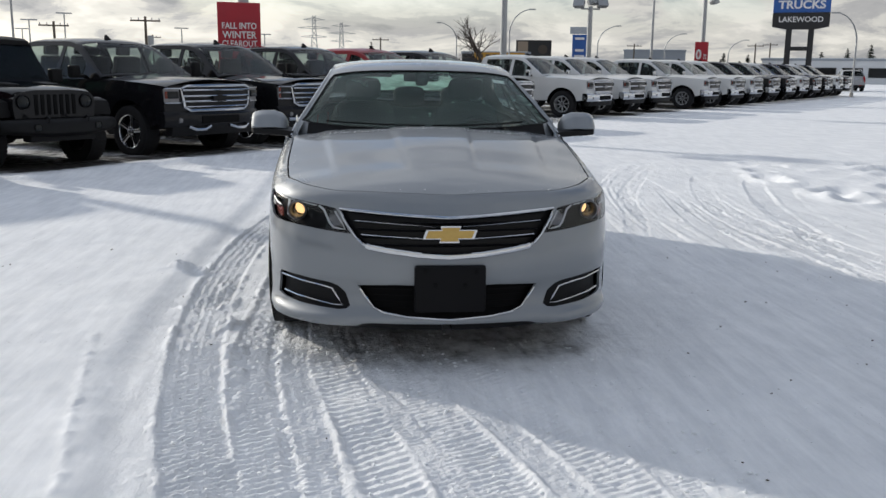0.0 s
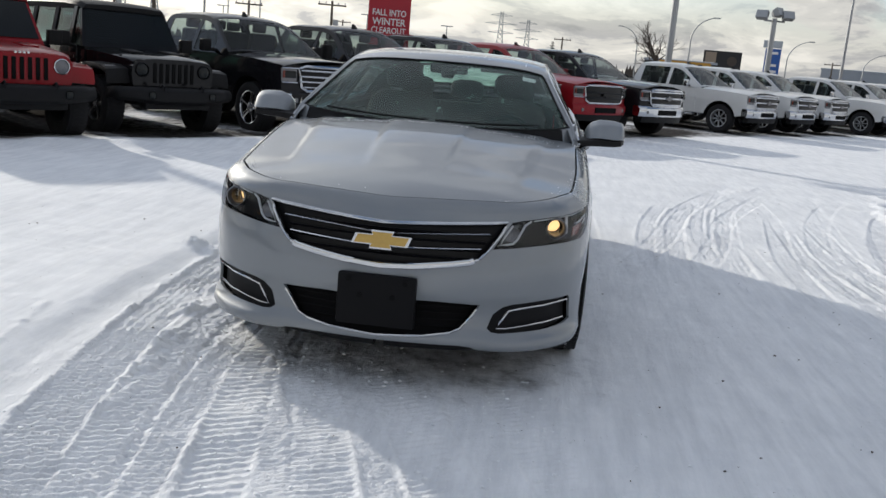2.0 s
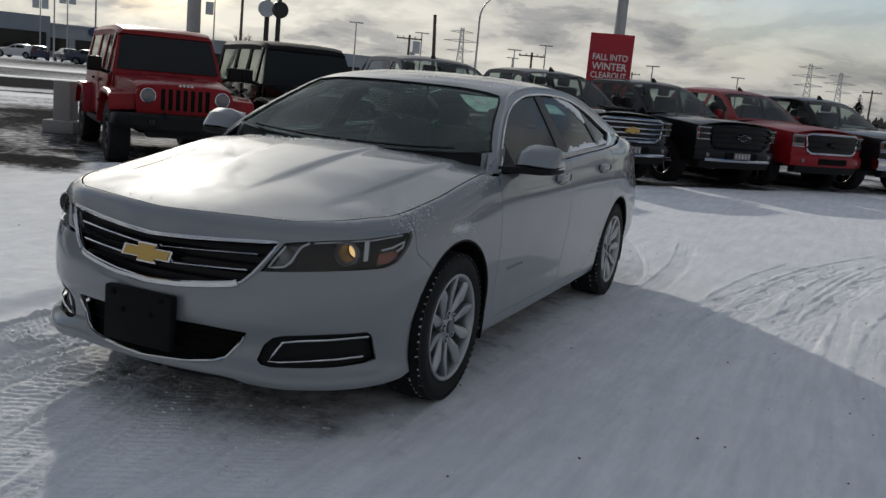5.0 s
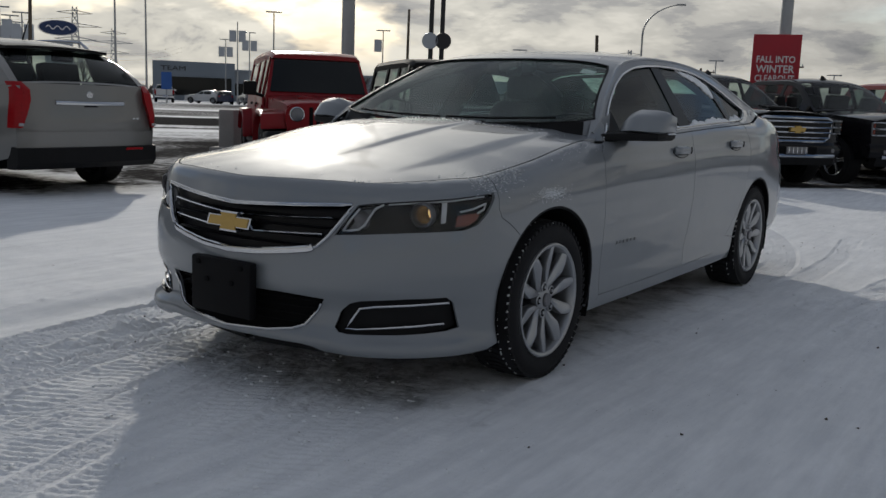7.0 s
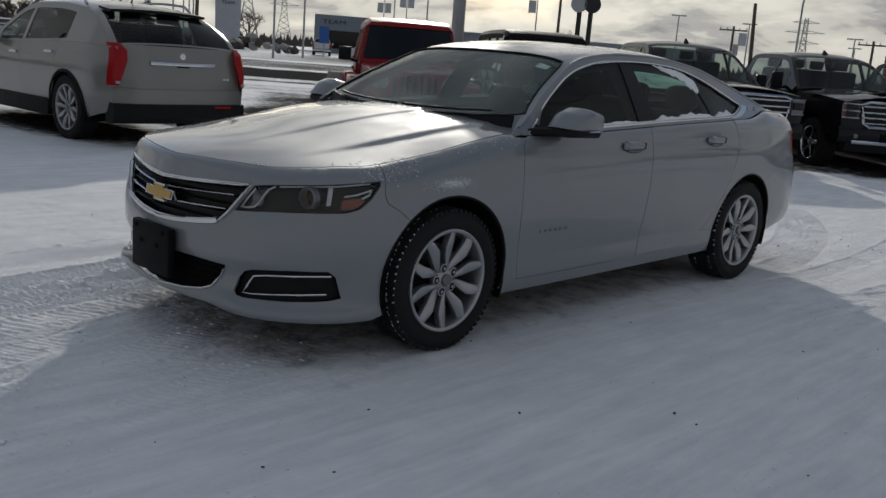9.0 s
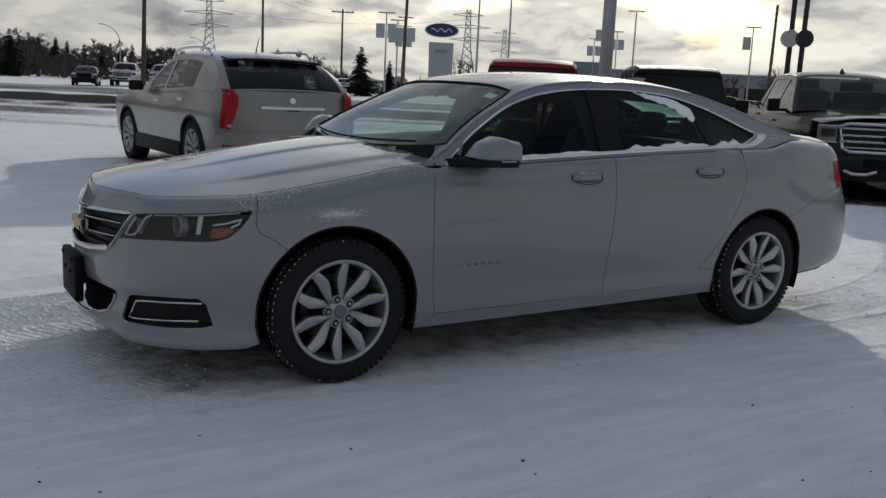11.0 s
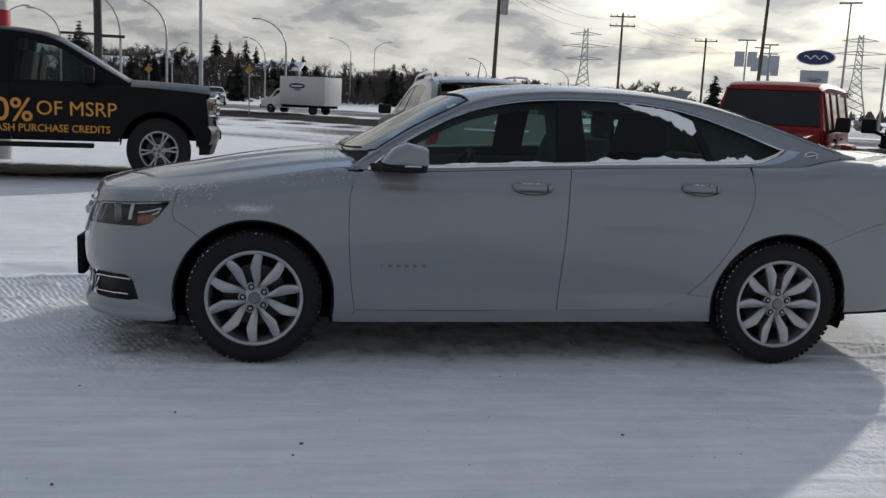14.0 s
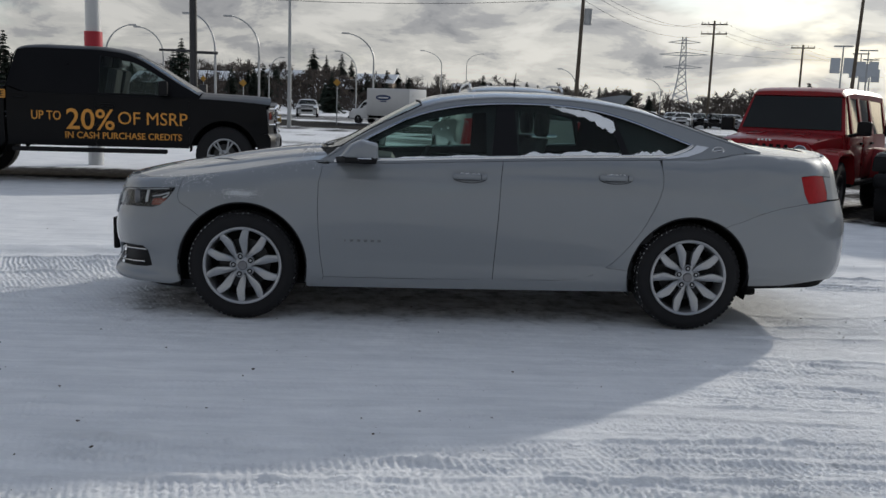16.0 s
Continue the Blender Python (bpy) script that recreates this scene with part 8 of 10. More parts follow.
for k, (x, y) in enumerate([(17.8, 36.2), (19.6, 38.3), (21.4, 40.6), (23.2, 42.8), (25.0, 45.0), (26.8, 47.2), (28.6, 49.5)]):
    copy_thing(dark_truck if k not in (2, 5) else white_truck, at_row(x, y))

suv = crossover("champagne crossover with tall red tail lights", CHAMPAGNE)
suv.matrix_world = pose(-10.30, 2.50, 0, 0, 0, -87.0) @ Matrix.Scale(1.04, 4)

# black promotional pickup with lettering on its flank
PROMO_SIZE, PROMO_TALL, PROMO_TURN = 1.06, 1.113, 8.0
promo = pickup("black pickup with orange sale lettering on its doors", PROMO_BLACK, "chrome", wheel=WHEEL_SIX, bumper=PROMO_BLACK, plain=True, snout=0.76, cabin="wrapped", forward=0.32)
promo.matrix_world = pose(-8.78, -1.95, float(lie(-8.7, -2.0)), 0, 0, 180 + PROMO_TURN) @ Matrix.Diagonal((PROMO_SIZE, PROMO_SIZE, PROMO_TALL, 1))
FLANK_TURN = Matrix(((0, 0, -1, 0), (-1, 0, 0, 0), (0, 1, 0, 0), (0, 0, 0, 1)))
for text, ya, yb, za, zb in (("UP TO", 2.79, 2.375, 0.86, 0.995), ("20%", 2.30, 1.61, 0.725, 1.04), ("OF MSRP", 1.56, 0.546, 0.82, 1.01), ("IN CASH PURCHASE CREDITS", 2.318, 0.633, 0.595, 0.695)):
    ya, yb, za, zb = ya / PROMO_SIZE, yb / PROMO_SIZE, (za + 0.08) / PROMO_TALL, (zb + 0.08) / PROMO_TALL
    m = Matrix.Translation((-1.0175, (ya + yb) / 2, (za + zb) / 2)) @ FLANK_TURN
    tagged(lettering("lettering", text, ya - yb, zb - za, ORANGE_VINYL, promo, m, 0.003, 0.0 if text.endswith("MSRP") else 0.009), "orange vinyl lettering")
bm = bmesh.new()
box(bm, (-0.998, 3.15, 1.17), (0.006, 0.36, 0.115), 0.002)
tag = part("bed_decal", bm, ORANGE_VINYL, promo, "orange rectangular decal")
lettering("decal_letter", "E", 0.05, 0.075, BLACK_PAINT, tag, Matrix.Translation((-1.003, 3.01, 1.17)) @ FLANK_TURN, 0.002)


# ---- poles, signs, buildings and trees round the lot ----
def ground_at(x, y):
    return float(lie(x, y))


def street_light(x, y, h, reach, turn, r=0.065):
    """A tapered steel pole that bends into a long arm with a lamp at its end."""
    v = thing("street_lamp", pose(x, y, ground_at(x, y), 0, 0, turn), "tall grey street lamp with a curved arm", "street lamp", "street lamps")
    bm = bmesh.new()
    bend = [(reach * (1 - math.cos(a)) * 0.9, 0, h - 0.9 - 0.9 * 1.0 + 1.7 * math.sin(a)) for a in np.linspace(0, 1.35, 9)]
    pts = [(0, 0, 0), (0, 0, h * 0.3), (0, 0, h * 0.6)] + bend
    strip(bm, pts, [r * (1 - 0.55 * i / (len(pts) - 1)) for i in range(len(pts))], 8)
    part("pole", bm, STEEL, v, smooth=True)
    e = bend[-1]
    bm = bmesh.new()
    box(bm, (e[0] + 0.22, 0, e[2] + 0.01), (0.5, 0.2, 0.09), 0.03)
    part("lamp_head", bm, STEEL, v, smooth=True)
    bm = bmesh.new()
    rod(bm, (0, 0, 0), (0, 0, 0.25), r * 1.9, r * 1.6)
    part("base", bm, CONCRETE, v, smooth=True)
    return v


def flood_pole(x, y, h, r, mat, turn=0, lamps=3, base_mat=None, base_h=0.7):
    v = thing("light_pole", pose(x, y, ground_at(x, y), 0, 0, turn), "thick steel lot-lighting pole with floodlights", "light pole", "lot light poles")
    bm = bmesh.new()
    rod(bm, (0, 0, 0), (0, 0, h), r, r * 0.85, 20)
    part("pole", bm, mat, v, smooth=True)
    bm = bmesh.new()
    rod(bm, (0, 0, max(0, base_h - 0.95) if base_h > 1 else 0), (0, 0, base_h), r * 1.15 if base_h > 1 else r * 2.2, r * 1.12 if base_h > 1 else r * 2.0, 20)
    part("base", bm, base_mat or CONCRETE, v, smooth=True)
    bm = bmesh.new()
    rod(bm, (-0.5, 0, h - 0.12), (0.5, 0, h - 0.12), 0.04)
    part("bracket", bm, STEEL, v, smooth=True)
    for k in range(lamps):
        xx = (-0.55, 0.55, 0.0, 0.5)[k]
        zz = h + (0.02, 0.06, 0.18, -0.75)[k]
        bm = bmesh.new()
        loft(bm, [[(xx - s, yy, zz - s * 0.7), (xx + s, yy, zz - s * 0.7), (xx + s, yy, zz + s * 0.7), (xx - s, yy, zz + s * 0.7)] for yy, s in ((-0.32, 0.27), (-0.05, 0.25), (0.12, 0.12))])
        bmesh.ops.rotate(bm, verts=bm.verts, cent=(xx, 0, zz), matrix=Euler((radians(-28), 0, radians((k - 1) * 40))).to_matrix())
        part("floodlight", bm, STEEL, v, smooth=False)
    return v


def utility_pole(x, y, h, arms=2, turn=0, lean=0, r=0.15, box_on=False):
    v = thing("utility_pole", pose(x, y, ground_at(x, y) - 0.2, 0, lean, turn), "weathered wooden utility pole with crossarms" if arms else "plain weathered wooden pole", "utility pole", "utility poles")
    bm = bmesh.new()
    rod(bm, (0, 0, 0), (0, 0, h), r, r * 0.7, 10)
    part("pole", bm, WOOD_POLE, v, smooth=True)
    for k in range(arms):
        z = h - 0.35 - 0.9 * k
        bm = bmesh.new()
        box(bm, (0, 0.12, z), (2.5, 0.1, 0.13), 0.01)
        arm = part("crossarm", bm, WOOD_POLE, v)
        for xx in (-1.15, -0.55, 0.55, 1.15):
            bm = bmesh.new()
            rod(bm, (xx, 0.12, z + 0.06), (xx, 0.12, z + 0.26), 0.05, 0.035, 8)
            part("insulator", bm, STEEL, arm, smooth=True)
    if box_on:
        bm = bmesh.new()
        rod(bm, (0.38, 0, h - 2.6), (0.38, 0, h - 1.6), 0.25, 0.25, 14)
        part("transformer", bm, STEEL, v, smooth=True)
    return v


def lot_post(x, y, h, banners=0, turn=0, head=True):
    """A slim lot lamp post, with square banners on some."""
    v = thing("lot_lamp_post", pose(x, y, ground_at(x, y), 0, 0, turn), "slim grey lamp post with two square banners" if banners else "slim grey lamp post", "lamp post", "lot lamp posts")
    bm = bmesh.new()
    rod(bm, (0, 0, 0), (0, 0, h), 0.10, 0.06, 10)
    part("pole", bm, STEEL, v, smooth=True)
    if head:
        bm = bmesh.new()
        box(bm, (0, 0, h), (1.5, 0.3, 0.12), 0.03)
        part("lamp_head", bm, STEEL, v, smooth=True)
    for k in range(banners):
        bm = bmesh.new()
        box(bm, (0.52 * (1 if k else -1), 0, h - 1.6), (0.8, 0.05, 1.3), 0.01)
        part("banner", bm, SIGN_GREY, v)
    return v


def lattice_tower(x, y, h, turn):
    v = thing("transmission_tower", pose(x, y, ground_at(x, y), 0, 0, turn), "steel lattice transmission tower", "pylon", "transmission towers")
    w = smooth_table([(0, h * 0.14), (h * 0.55, h * 0.045), (h, h * 0.025)])
    levels = np.linspace(0, h, 12)
    for sx in (1, -1):
        for sy in (1, -1):
            bm = bmesh.new()
            strip(bm, [(sx * float(w(z)), sy * float(w(z)), z) for z in levels], h * 0.006, 4)
            part("leg", bm, STEEL, v)
    bm = bmesh.new()
    for a, b in zip(levels, levels[1:]):
        p, q = float(w(a)), float(w(b))
        for s in (1, -1):
            for c0, c1 in (((-p, s * p, a), (q, s * q, b)), ((p, s * p, a), (-q, s * q, b)), ((s * p, -p, a), (s * q, q, b)), ((s * p, p, a), (s * q, -q, b))):
                rod(bm, c0, c1, h * 0.0035, seg=4, caps=False)
    part("bracing", bm, STEEL, v)
    for z, ww in ((h * 0.62, h * 0.24), (h * 0.78, h * 0.30), (h * 0.93, h * 0.20)):
        bm = bmesh.new()
        for s in (1, -1):
            rod(bm, (0, 0, z + h * 0.03), (s * ww, 0, z), h * 0.006, h * 0.003, 4)
            rod(bm, (0, 0, z - h * 0.015), (s * ww, 0, z), h * 0.006, h * 0.003, 4)
        part("crossarm", bm, STEEL, v)
    return v


def conifer(x, y, h, seed, wide=0.27):
    """A spruce: trunk and drooping sprays in uneven whorls."""
    rng = random.Random(seed)
    v = thing("spruce_tree", pose(x, y, ground_at(x, y), 0, 0, rng.uniform(0, 360)), "dark green spruce tree with uneven drooping branches", "tree", "spruce trees")
    bm = bmesh.new()
    rod(bm, (0, 0, 0), (0, 0, h * 0.96), h * 0.022, h * 0.004, 7)
    part("trunk", bm, BARK, v, smooth=True)
    verts, faces = [], []
    z = h * 0.07
    while z < h * 0.985:
        t = z / h
        rad = h * wide * (1 - t) ** 0.85 * rng.uniform(0.75, 1.2) + 0.06
        for k in range(rng.randint(8, 11)):
            a = rng.uniform(0, math.tau)
            ln = rad * rng.uniform(0.55, 1.15)
            for j in range(4):
                f = (j + 0.6) / 4
                c = Vector((math.cos(a) * ln * f, math.sin(a) * ln * f, z - ln * 0.32 * f * f + rng.uniform(-0.04, 0.04) * h * 0.2))
                s = ln * (0.40 - 0.19 * f) + 0.05
                for m in range(3):
                    b = a + rng.uniform(-1.3, 1.3)
                    tip = c + Vector((math.cos(b), math.sin(b), rng.uniform(-0.6, 0.1))) * s * 1.3
                    side = Vector((-math.sin(b), math.cos(b), rng.uniform(-0.3, 0.3))) * s * 0.55
                    i = len(verts)
                    verts += [c - side, c + side, tip + Vector((0, 0, -0.1 * s))]
                    faces.append((i, i + 1, i + 2))
        z += h * rng.uniform(0.028, 0.05)
    link_mesh("crown", verts, faces, SPRUCE, v, "", False)
    return v


def bare_tree(x, y, h, seed, spread=0.55, depth=5, thin=0.6):
    rng = random.Random(seed)
    v = thing("bare_tree", pose(x, y, ground_at(x, y)), "leafless deciduous tree with fine spreading twigs", "tree", "bare trees")
    trunk, twigs = bmesh.new(), bmesh.new()

    def grow(p, d, ln, r, k):
        q = p + d * ln
        rod(trunk if k > 2 else twigs, p, q, r, r * 0.68, 6 if k > 2 else 3, False)
        if k == 0:
            return
        for _ in range(3 if k < depth else 4):
            e = (d + Vector((rng.gauss(0, spread), rng.gauss(0, spread), rng.gauss(0.12, spread * 0.5)))).normalized()
            grow(p + d * ln * rng.uniform(0.6, 1.0), e, ln * rng.uniform(0.6, 0.82), r * thin, k - 1)
    grow(Vector((0, 0, 0)), Vector((rng.uniform(-0.05, 0.05), 0, 1)), h * 0.26, h * 0.022, depth)
    part("trunk", trunk, BARK, v, smooth=True)
    part("crown", twigs, TWIGS, v)
    return v


def sale_board(x, y, turn):
    v = thing("sale_sign", pose(x, y, 0, 0, 0, turn), "red sale board with white words on a light pole", "sign")
    bm = bmesh.new()
    box(bm, (0, 0, 2.15), (1.05, 0.05, 1.62), 0.01)
    b = part("board", bm, SIGN_RED, v)
    for text, z, w, h in (("FALL INTO", 2.40, 0.84, 0.155), ("WINTER", 2.18, 0.84, 0.175), ("CLEAROUT", 1.97, 0.86, 0.155)):
        lettering("lettering", text, w, h, SIGN_WHITE, b, pose(0, -0.028, z, 90, 0, 0), 0.004, 0.02)
    for z in (1.5, 2.8):
        bm = bmesh.new()
        box(bm, (0, 0.1, z), (0.4, 0.16, 0.05), 0.01)
        part("clamp", bm, STEEL, v)
    return v


sale_board(-3.40, 18.45, 14)
flood_pole(-3.32, 18.72, 4.5, 0.15, STEEL, 20)
flood_pole(4.95, 29.6, 4.6, 0.13, STEEL, -20)
flood_pole(10.95, 40.6, 4.5, 0.14, STEEL, 10)
flood_pole(20.6, 50.7, 6.3, 0.14, STEEL, 15, 4)
flood_pole(-9.53, 10.6, 8.0, 0.135, STEEL, -30)
flood_pole(-11.06, -4.87, 8.5, 0.145, WHITE_PAINT, 60, 3, SIGN_RED, 2.48)
rate = thing("rate_sign", pose(20.45, 50.45, 0, 0, 0, -18), "small red rate board with a white nought", "sign")
bm = bmesh.new()
box(bm, (0, 0, 2.45), (0.80, 0.05, 1.45), 0.01)
rb = part("board", bm, SIGN_RED, rate)
lettering("lettering", "0", 0.34, 0.62, SIGN_WHITE, rb, pose(-0.16, -0.03, 2.42, 90, 0, 0), 0.004, 0.03)
lettering("lettering", "72", 0.2, 0.3, SIGN_WHITE, rb, pose(0.22, -0.03, 2.28, 90, 0, 0), 0.004, 0.02)

# dealer's sign on twin posts
ds = thing("dealer_sign", pose(32.4, 62.3, 0, 0, 0, -27), "blue and black dealer sign on twin dark posts", "sign")
for xx in (-0.78, 0.78):
    bm = bmesh.new()
    box(bm, (xx, 0, 2.45), (0.42, 0.34, 4.9), 0.04)
    part("post", bm, DARK_STEEL, ds, smooth=True)
bm = bmesh.new()
box(bm, (0, 0, 3.15), (1.4, 0.26, 0.30), 0.04)
part("cross_beam", bm, DARK_STEEL, ds, smooth=True)
bm = bmesh.new()
loft(bm, [[(-2.0, y, 4.75), (-1.0, y, 4.55), (1.0, y, 4.55), (2.0, y, 4.75), (2.0, y, 5.75), (-2.0, y, 5.75)] for y in (-0.25, 0.25)])
low_panel = part("lower_panel", bm, DARK_STEEL, ds)
bm = bmesh.new()
box(bm, (0, 0, 6.55), (4.0, 0.5, 1.55), 0.04)
up_panel = part("upper_panel", bm, SIGN_BLUE, ds)
lettering("lettering", "TRUCKS", 3.3, 0.62, SIGN_WHITE, up_panel, pose(0, -0.26, 6.35, 90, 0, 0), 0.01, 0.03)
lettering("lettering", "LAKEWOOD", 3.1, 0.40, SIGN_WHITE, low_panel, pose(0, -0.26, 5.28, 90, 0, 0), 0.01, 0.01)

# billboard, service-station sign, low buildings beyond the row
bb = thing("billboard", pose(30.0, 157.0, 0, 0, 0, -10), "dark advertising billboard on posts", "billboard")
bm = bmesh.new()
box(bm, (0, 0, 4.9), (6.2, 0.3, 3.0), 0.03)
pb = part("panel", bm, DARK_STEEL, bb)
bm = bmesh.new()
box(bm, (-1.9, -0.17, 4.9), (1.8, 0.04, 2.5), 0.01)
part("picture_block", bm, STUCCO, pb)
bm = bmesh.new()
rod(bm, (1.6, -0.15, 4.8), (1.6, -0.19, 4.8), 0.8, 0.8, 24)
part("picture_disc", bm, BARK, pb)
for xx in (-2, 2):
    bm = bmesh.new()
    rod(bm, (xx, 0, 0), (xx, 0, 3.5), 0.15)
    part("post", bm, DARK_STEEL, bb)
gs = thing("station_sign", pose(37.7, 155.0, 0, 0, 0, -12), "blue roadside service-station sign with a pale cap", "sign")
bm = bmesh.new()
box(bm, (0, 0, 5.2), (2.5, 0.4, 4.4), 0.05)
pg = part("panel", bm, SIGN_BLUE, gs)
for z, w in ((6.7, 1.6), (4.7, 1.5), (3.7, 1.7)):
    bm = bmesh.new()
    box(bm, (0, -0.22, z), (w, 0.04, 0.4), 0.01)
    part("word_bar", bm, SIGN_WHITE, pg)
bm = bmesh.new()
box(bm, (-0.2, 0, 8.1), (3.0, 0.4, 1.2), 0.05)
part("cap", bm, SIGN_GREY, gs)
bm = bmesh.new()
box(bm, (0, 0, 1.5), (0.5, 0.3, 3.0), 0.05)
part("post", bm, STEEL, gs)


def flat_building(name, label, x, y, turn, w, d, h, wall, n_win, win=None, win_h=1.6, win_z=1.4, roof_mat=None):
    """A low flat-roofed building: walls, parapet, roof, windows in its front."""
    v = thing(name, pose(x, y, ground_at(x, y), 0, 0, turn), label, "building")
    bm = bmesh.new()
    box(bm, (0, d / 2, h / 2), (w, d, h))
    part("wall", bm, wall, v)
    bm = bmesh.new()
    box(bm, (0, d / 2, h + 0.12), (w + 0.3, d + 0.3, 0.3), 0.03)
    part("parapet", bm, CLADDING, v)
    bm = bmesh.new()
    box(bm, (0, d / 2, h + 0.3), (w - 0.6, d - 0.6, 0.06))
    part("snowy_roof", bm, SNOW_BIT, v)
    for k in range(n_win):
        xx = -w / 2 + w * (k + 0.5) / n_win
        wn = new("window")
        wn.parent = v
        bm = bmesh.new()
        box(bm, (xx, -0.02, win_z + win_h / 2), (w / n_win * 0.8, 0.12, win_h))
        part("frame", bm, DARK_STEEL, wn)
        bm = bmesh.new()
        box(bm, (xx, -0.06, win_z + win_h / 2), (w / n_win * 0.72, 0.08, win_h - 0.14))
        part("pane", bm, CAR_GLASS, wn)
    return v


flat_building("shop_building", "long low grey shop building with dark windows", 58.0, 176.0, -19, 12.0, 10, 5.2, CLADDING, 5)
flat_building("shop_building", "low brown shop building", 40.0, 168.0, -14, 20.0, 10, 2.6, STUCCO, 6, win_h=1.0, win_z=0.8)
flat_building("shop_building", "low pale shop building with a red band", 62.0, 108.0, -30, 22.0, 10, 2.9, CLADDING_WHITE, 7, win_h=1.2, win_z=0.8)
# brick-toned shop with a yellow fascia far behind the red truck
shop = flat_building("restaurant_building", "low dark restaurant with a yellow fascia", 19.5, 131.0, -8, 10.0, 8, 3.6, DARK_STEEL, 4, win_h=1.2, win_z=0.8)
bm = bmesh.new()
box(bm, (0.5, -0.15, 3.2), (7.5, 0.2, 1.1), 0.02)
fascia = part("fascia", bm, YELLOW, shop)
for k in range(6):
    bm = bmesh.new()
    box(bm, (-2.2 + k * 1.0, -0.27, 3.2), (0.6, 0.05, 0.55), 0.01)
    part("word_bar", bm, BARK, fascia)

# motor dealer across the street: long grey building, oval sign on a pylon
mb = flat_building("dealership_building", "long grey dealership building with a blue-grey entrance block", -90.0, 107.9, 52, 62.0, 20, 4.4, CLADDING, 14, win_h=1.8, win_z=0.9)
bm = bmesh.new()
box(bm, (-26.5, -1.0, 2.75), (11.5, 4.0, 5.5), 0.05)
en = part("entrance_block", bm, CLADDING_BLUE, mb)
bm = bmesh.new()
box(bm, (-26.0, -3.05, 2.0), (9.5, 0.12, 2.6), 0.02)
part("entrance_glass", bm, CAR_GLASS, en)
lettering("lettering", "TEAM", 3.4, 0.62, DARK_STEEL, en, pose(-29.4, -3.02, 4.5, 90, 0, 0), 0.04)
bm = bmesh.new()
rod(bm, (-14.0, -0.1, 4.0), (-14.0, -0.3, 4.0), 0.8, 0.8, 28)
bmesh.ops.scale(bm, vec=(2.0, 1, 1), verts=bm.verts, space=Matrix.Translation((14, 0, 0)))
part("oval_sign", bm, SIGN_NAVY, mb)

fp = thing("pylon_sign", pose(-95.8, 58.8, ground_at(-95.8, 58.8), 0, 0, 58), "tall pale pylon sign topped by a navy oval", "sign")
bm = bmesh.new()
loft(bm, [[(-1.45, y, 0), (1.45, y, 0), (1.55, y, 6.4), (-1.55, y, 6.4)] for y in (-0.4, 0.4)])
py_ = part("pylon", bm, SIGN_GREY, fp)
bm = bmesh.new()
lathe(bm, [(0.0, -0.45), (1.0, -0.45), (1.0, 0.45), (0.0, 0.45)], 40, pose(0, 0, 7.9, 0, 0, 90) @ Matrix.Diagonal((1, 2.15, 0.86, 1)))
oval = part("oval_rim", bm, SIGN_WHITE, fp)
bm = bmesh.new()
lathe(bm, [(0.0, -0.5), (0.93, -0.5), (0.93, 0.5), (0.0, 0.5)], 40, pose(0, 0, 7.9, 0, 0, 90) @ Matrix.Diagonal((1, 2.15, 0.86, 1)))
ov = part("oval_face", bm, SIGN_NAVY, oval)
bm = bmesh.new()
strip(bm, [(-1.3 + 0.2 * k, -0.53, 7.9 + 0.22 * math.sin(k * 1.3)) for k in range(14)], 0.07, 6)
part("script_mark", bm, SIGN_WHITE, ov, "", True)
lettering("lettering", "TEAM", 1.5, 0.40, DARK_STEEL, py_, pose(0, -0.41, 5.3, 90, 0, 0), 0.03)
p2 = thing("blue_board", pose(-73.0, 56.0, 0, 0, 0, 50), "small blue roadside board", "sign")
bm = bmesh.new()
box(bm, (0, 0, 2.2), (1.0, 0.15, 1.7), 0.02)
part("panel", bm, SIGN_BLUE, p2)
bm = bmesh.new()
rod(bm, (0, 0.1, 0), (0, 0.1, 1.4), 0.08)
part("post", bm, STEEL, p2)

# round sign on twin dark posts beyond the black wagons
rs = thing("round_sign", pose(-33.85, 47.4, 0, 0, 0, 36), "pair of round discs on twin dark posts", "sign")
for xx in (-0.42, 0.32):
    bm = bmesh.new()
    rod(bm, (xx, 0, 0), (xx + 0.05, 0, 9.5), 0.17, 0.15, 12)
    part("post", bm, DARK_STEEL, rs, smooth=True)
for xx, mt in ((-0.45, SIGN_GREY), (0.42, DARK_STEEL)):
    bm = bmesh.new()
    lathe(bm, [(0.0, -0.1), (0.52, -0.1), (0.55, 0.0), (0.52, 0.1), (0.0, 0.1)], 28, pose(xx, -0.22, 5.15, 0, 0, 90))
    part("disc", bm, mt, rs, smooth=True)

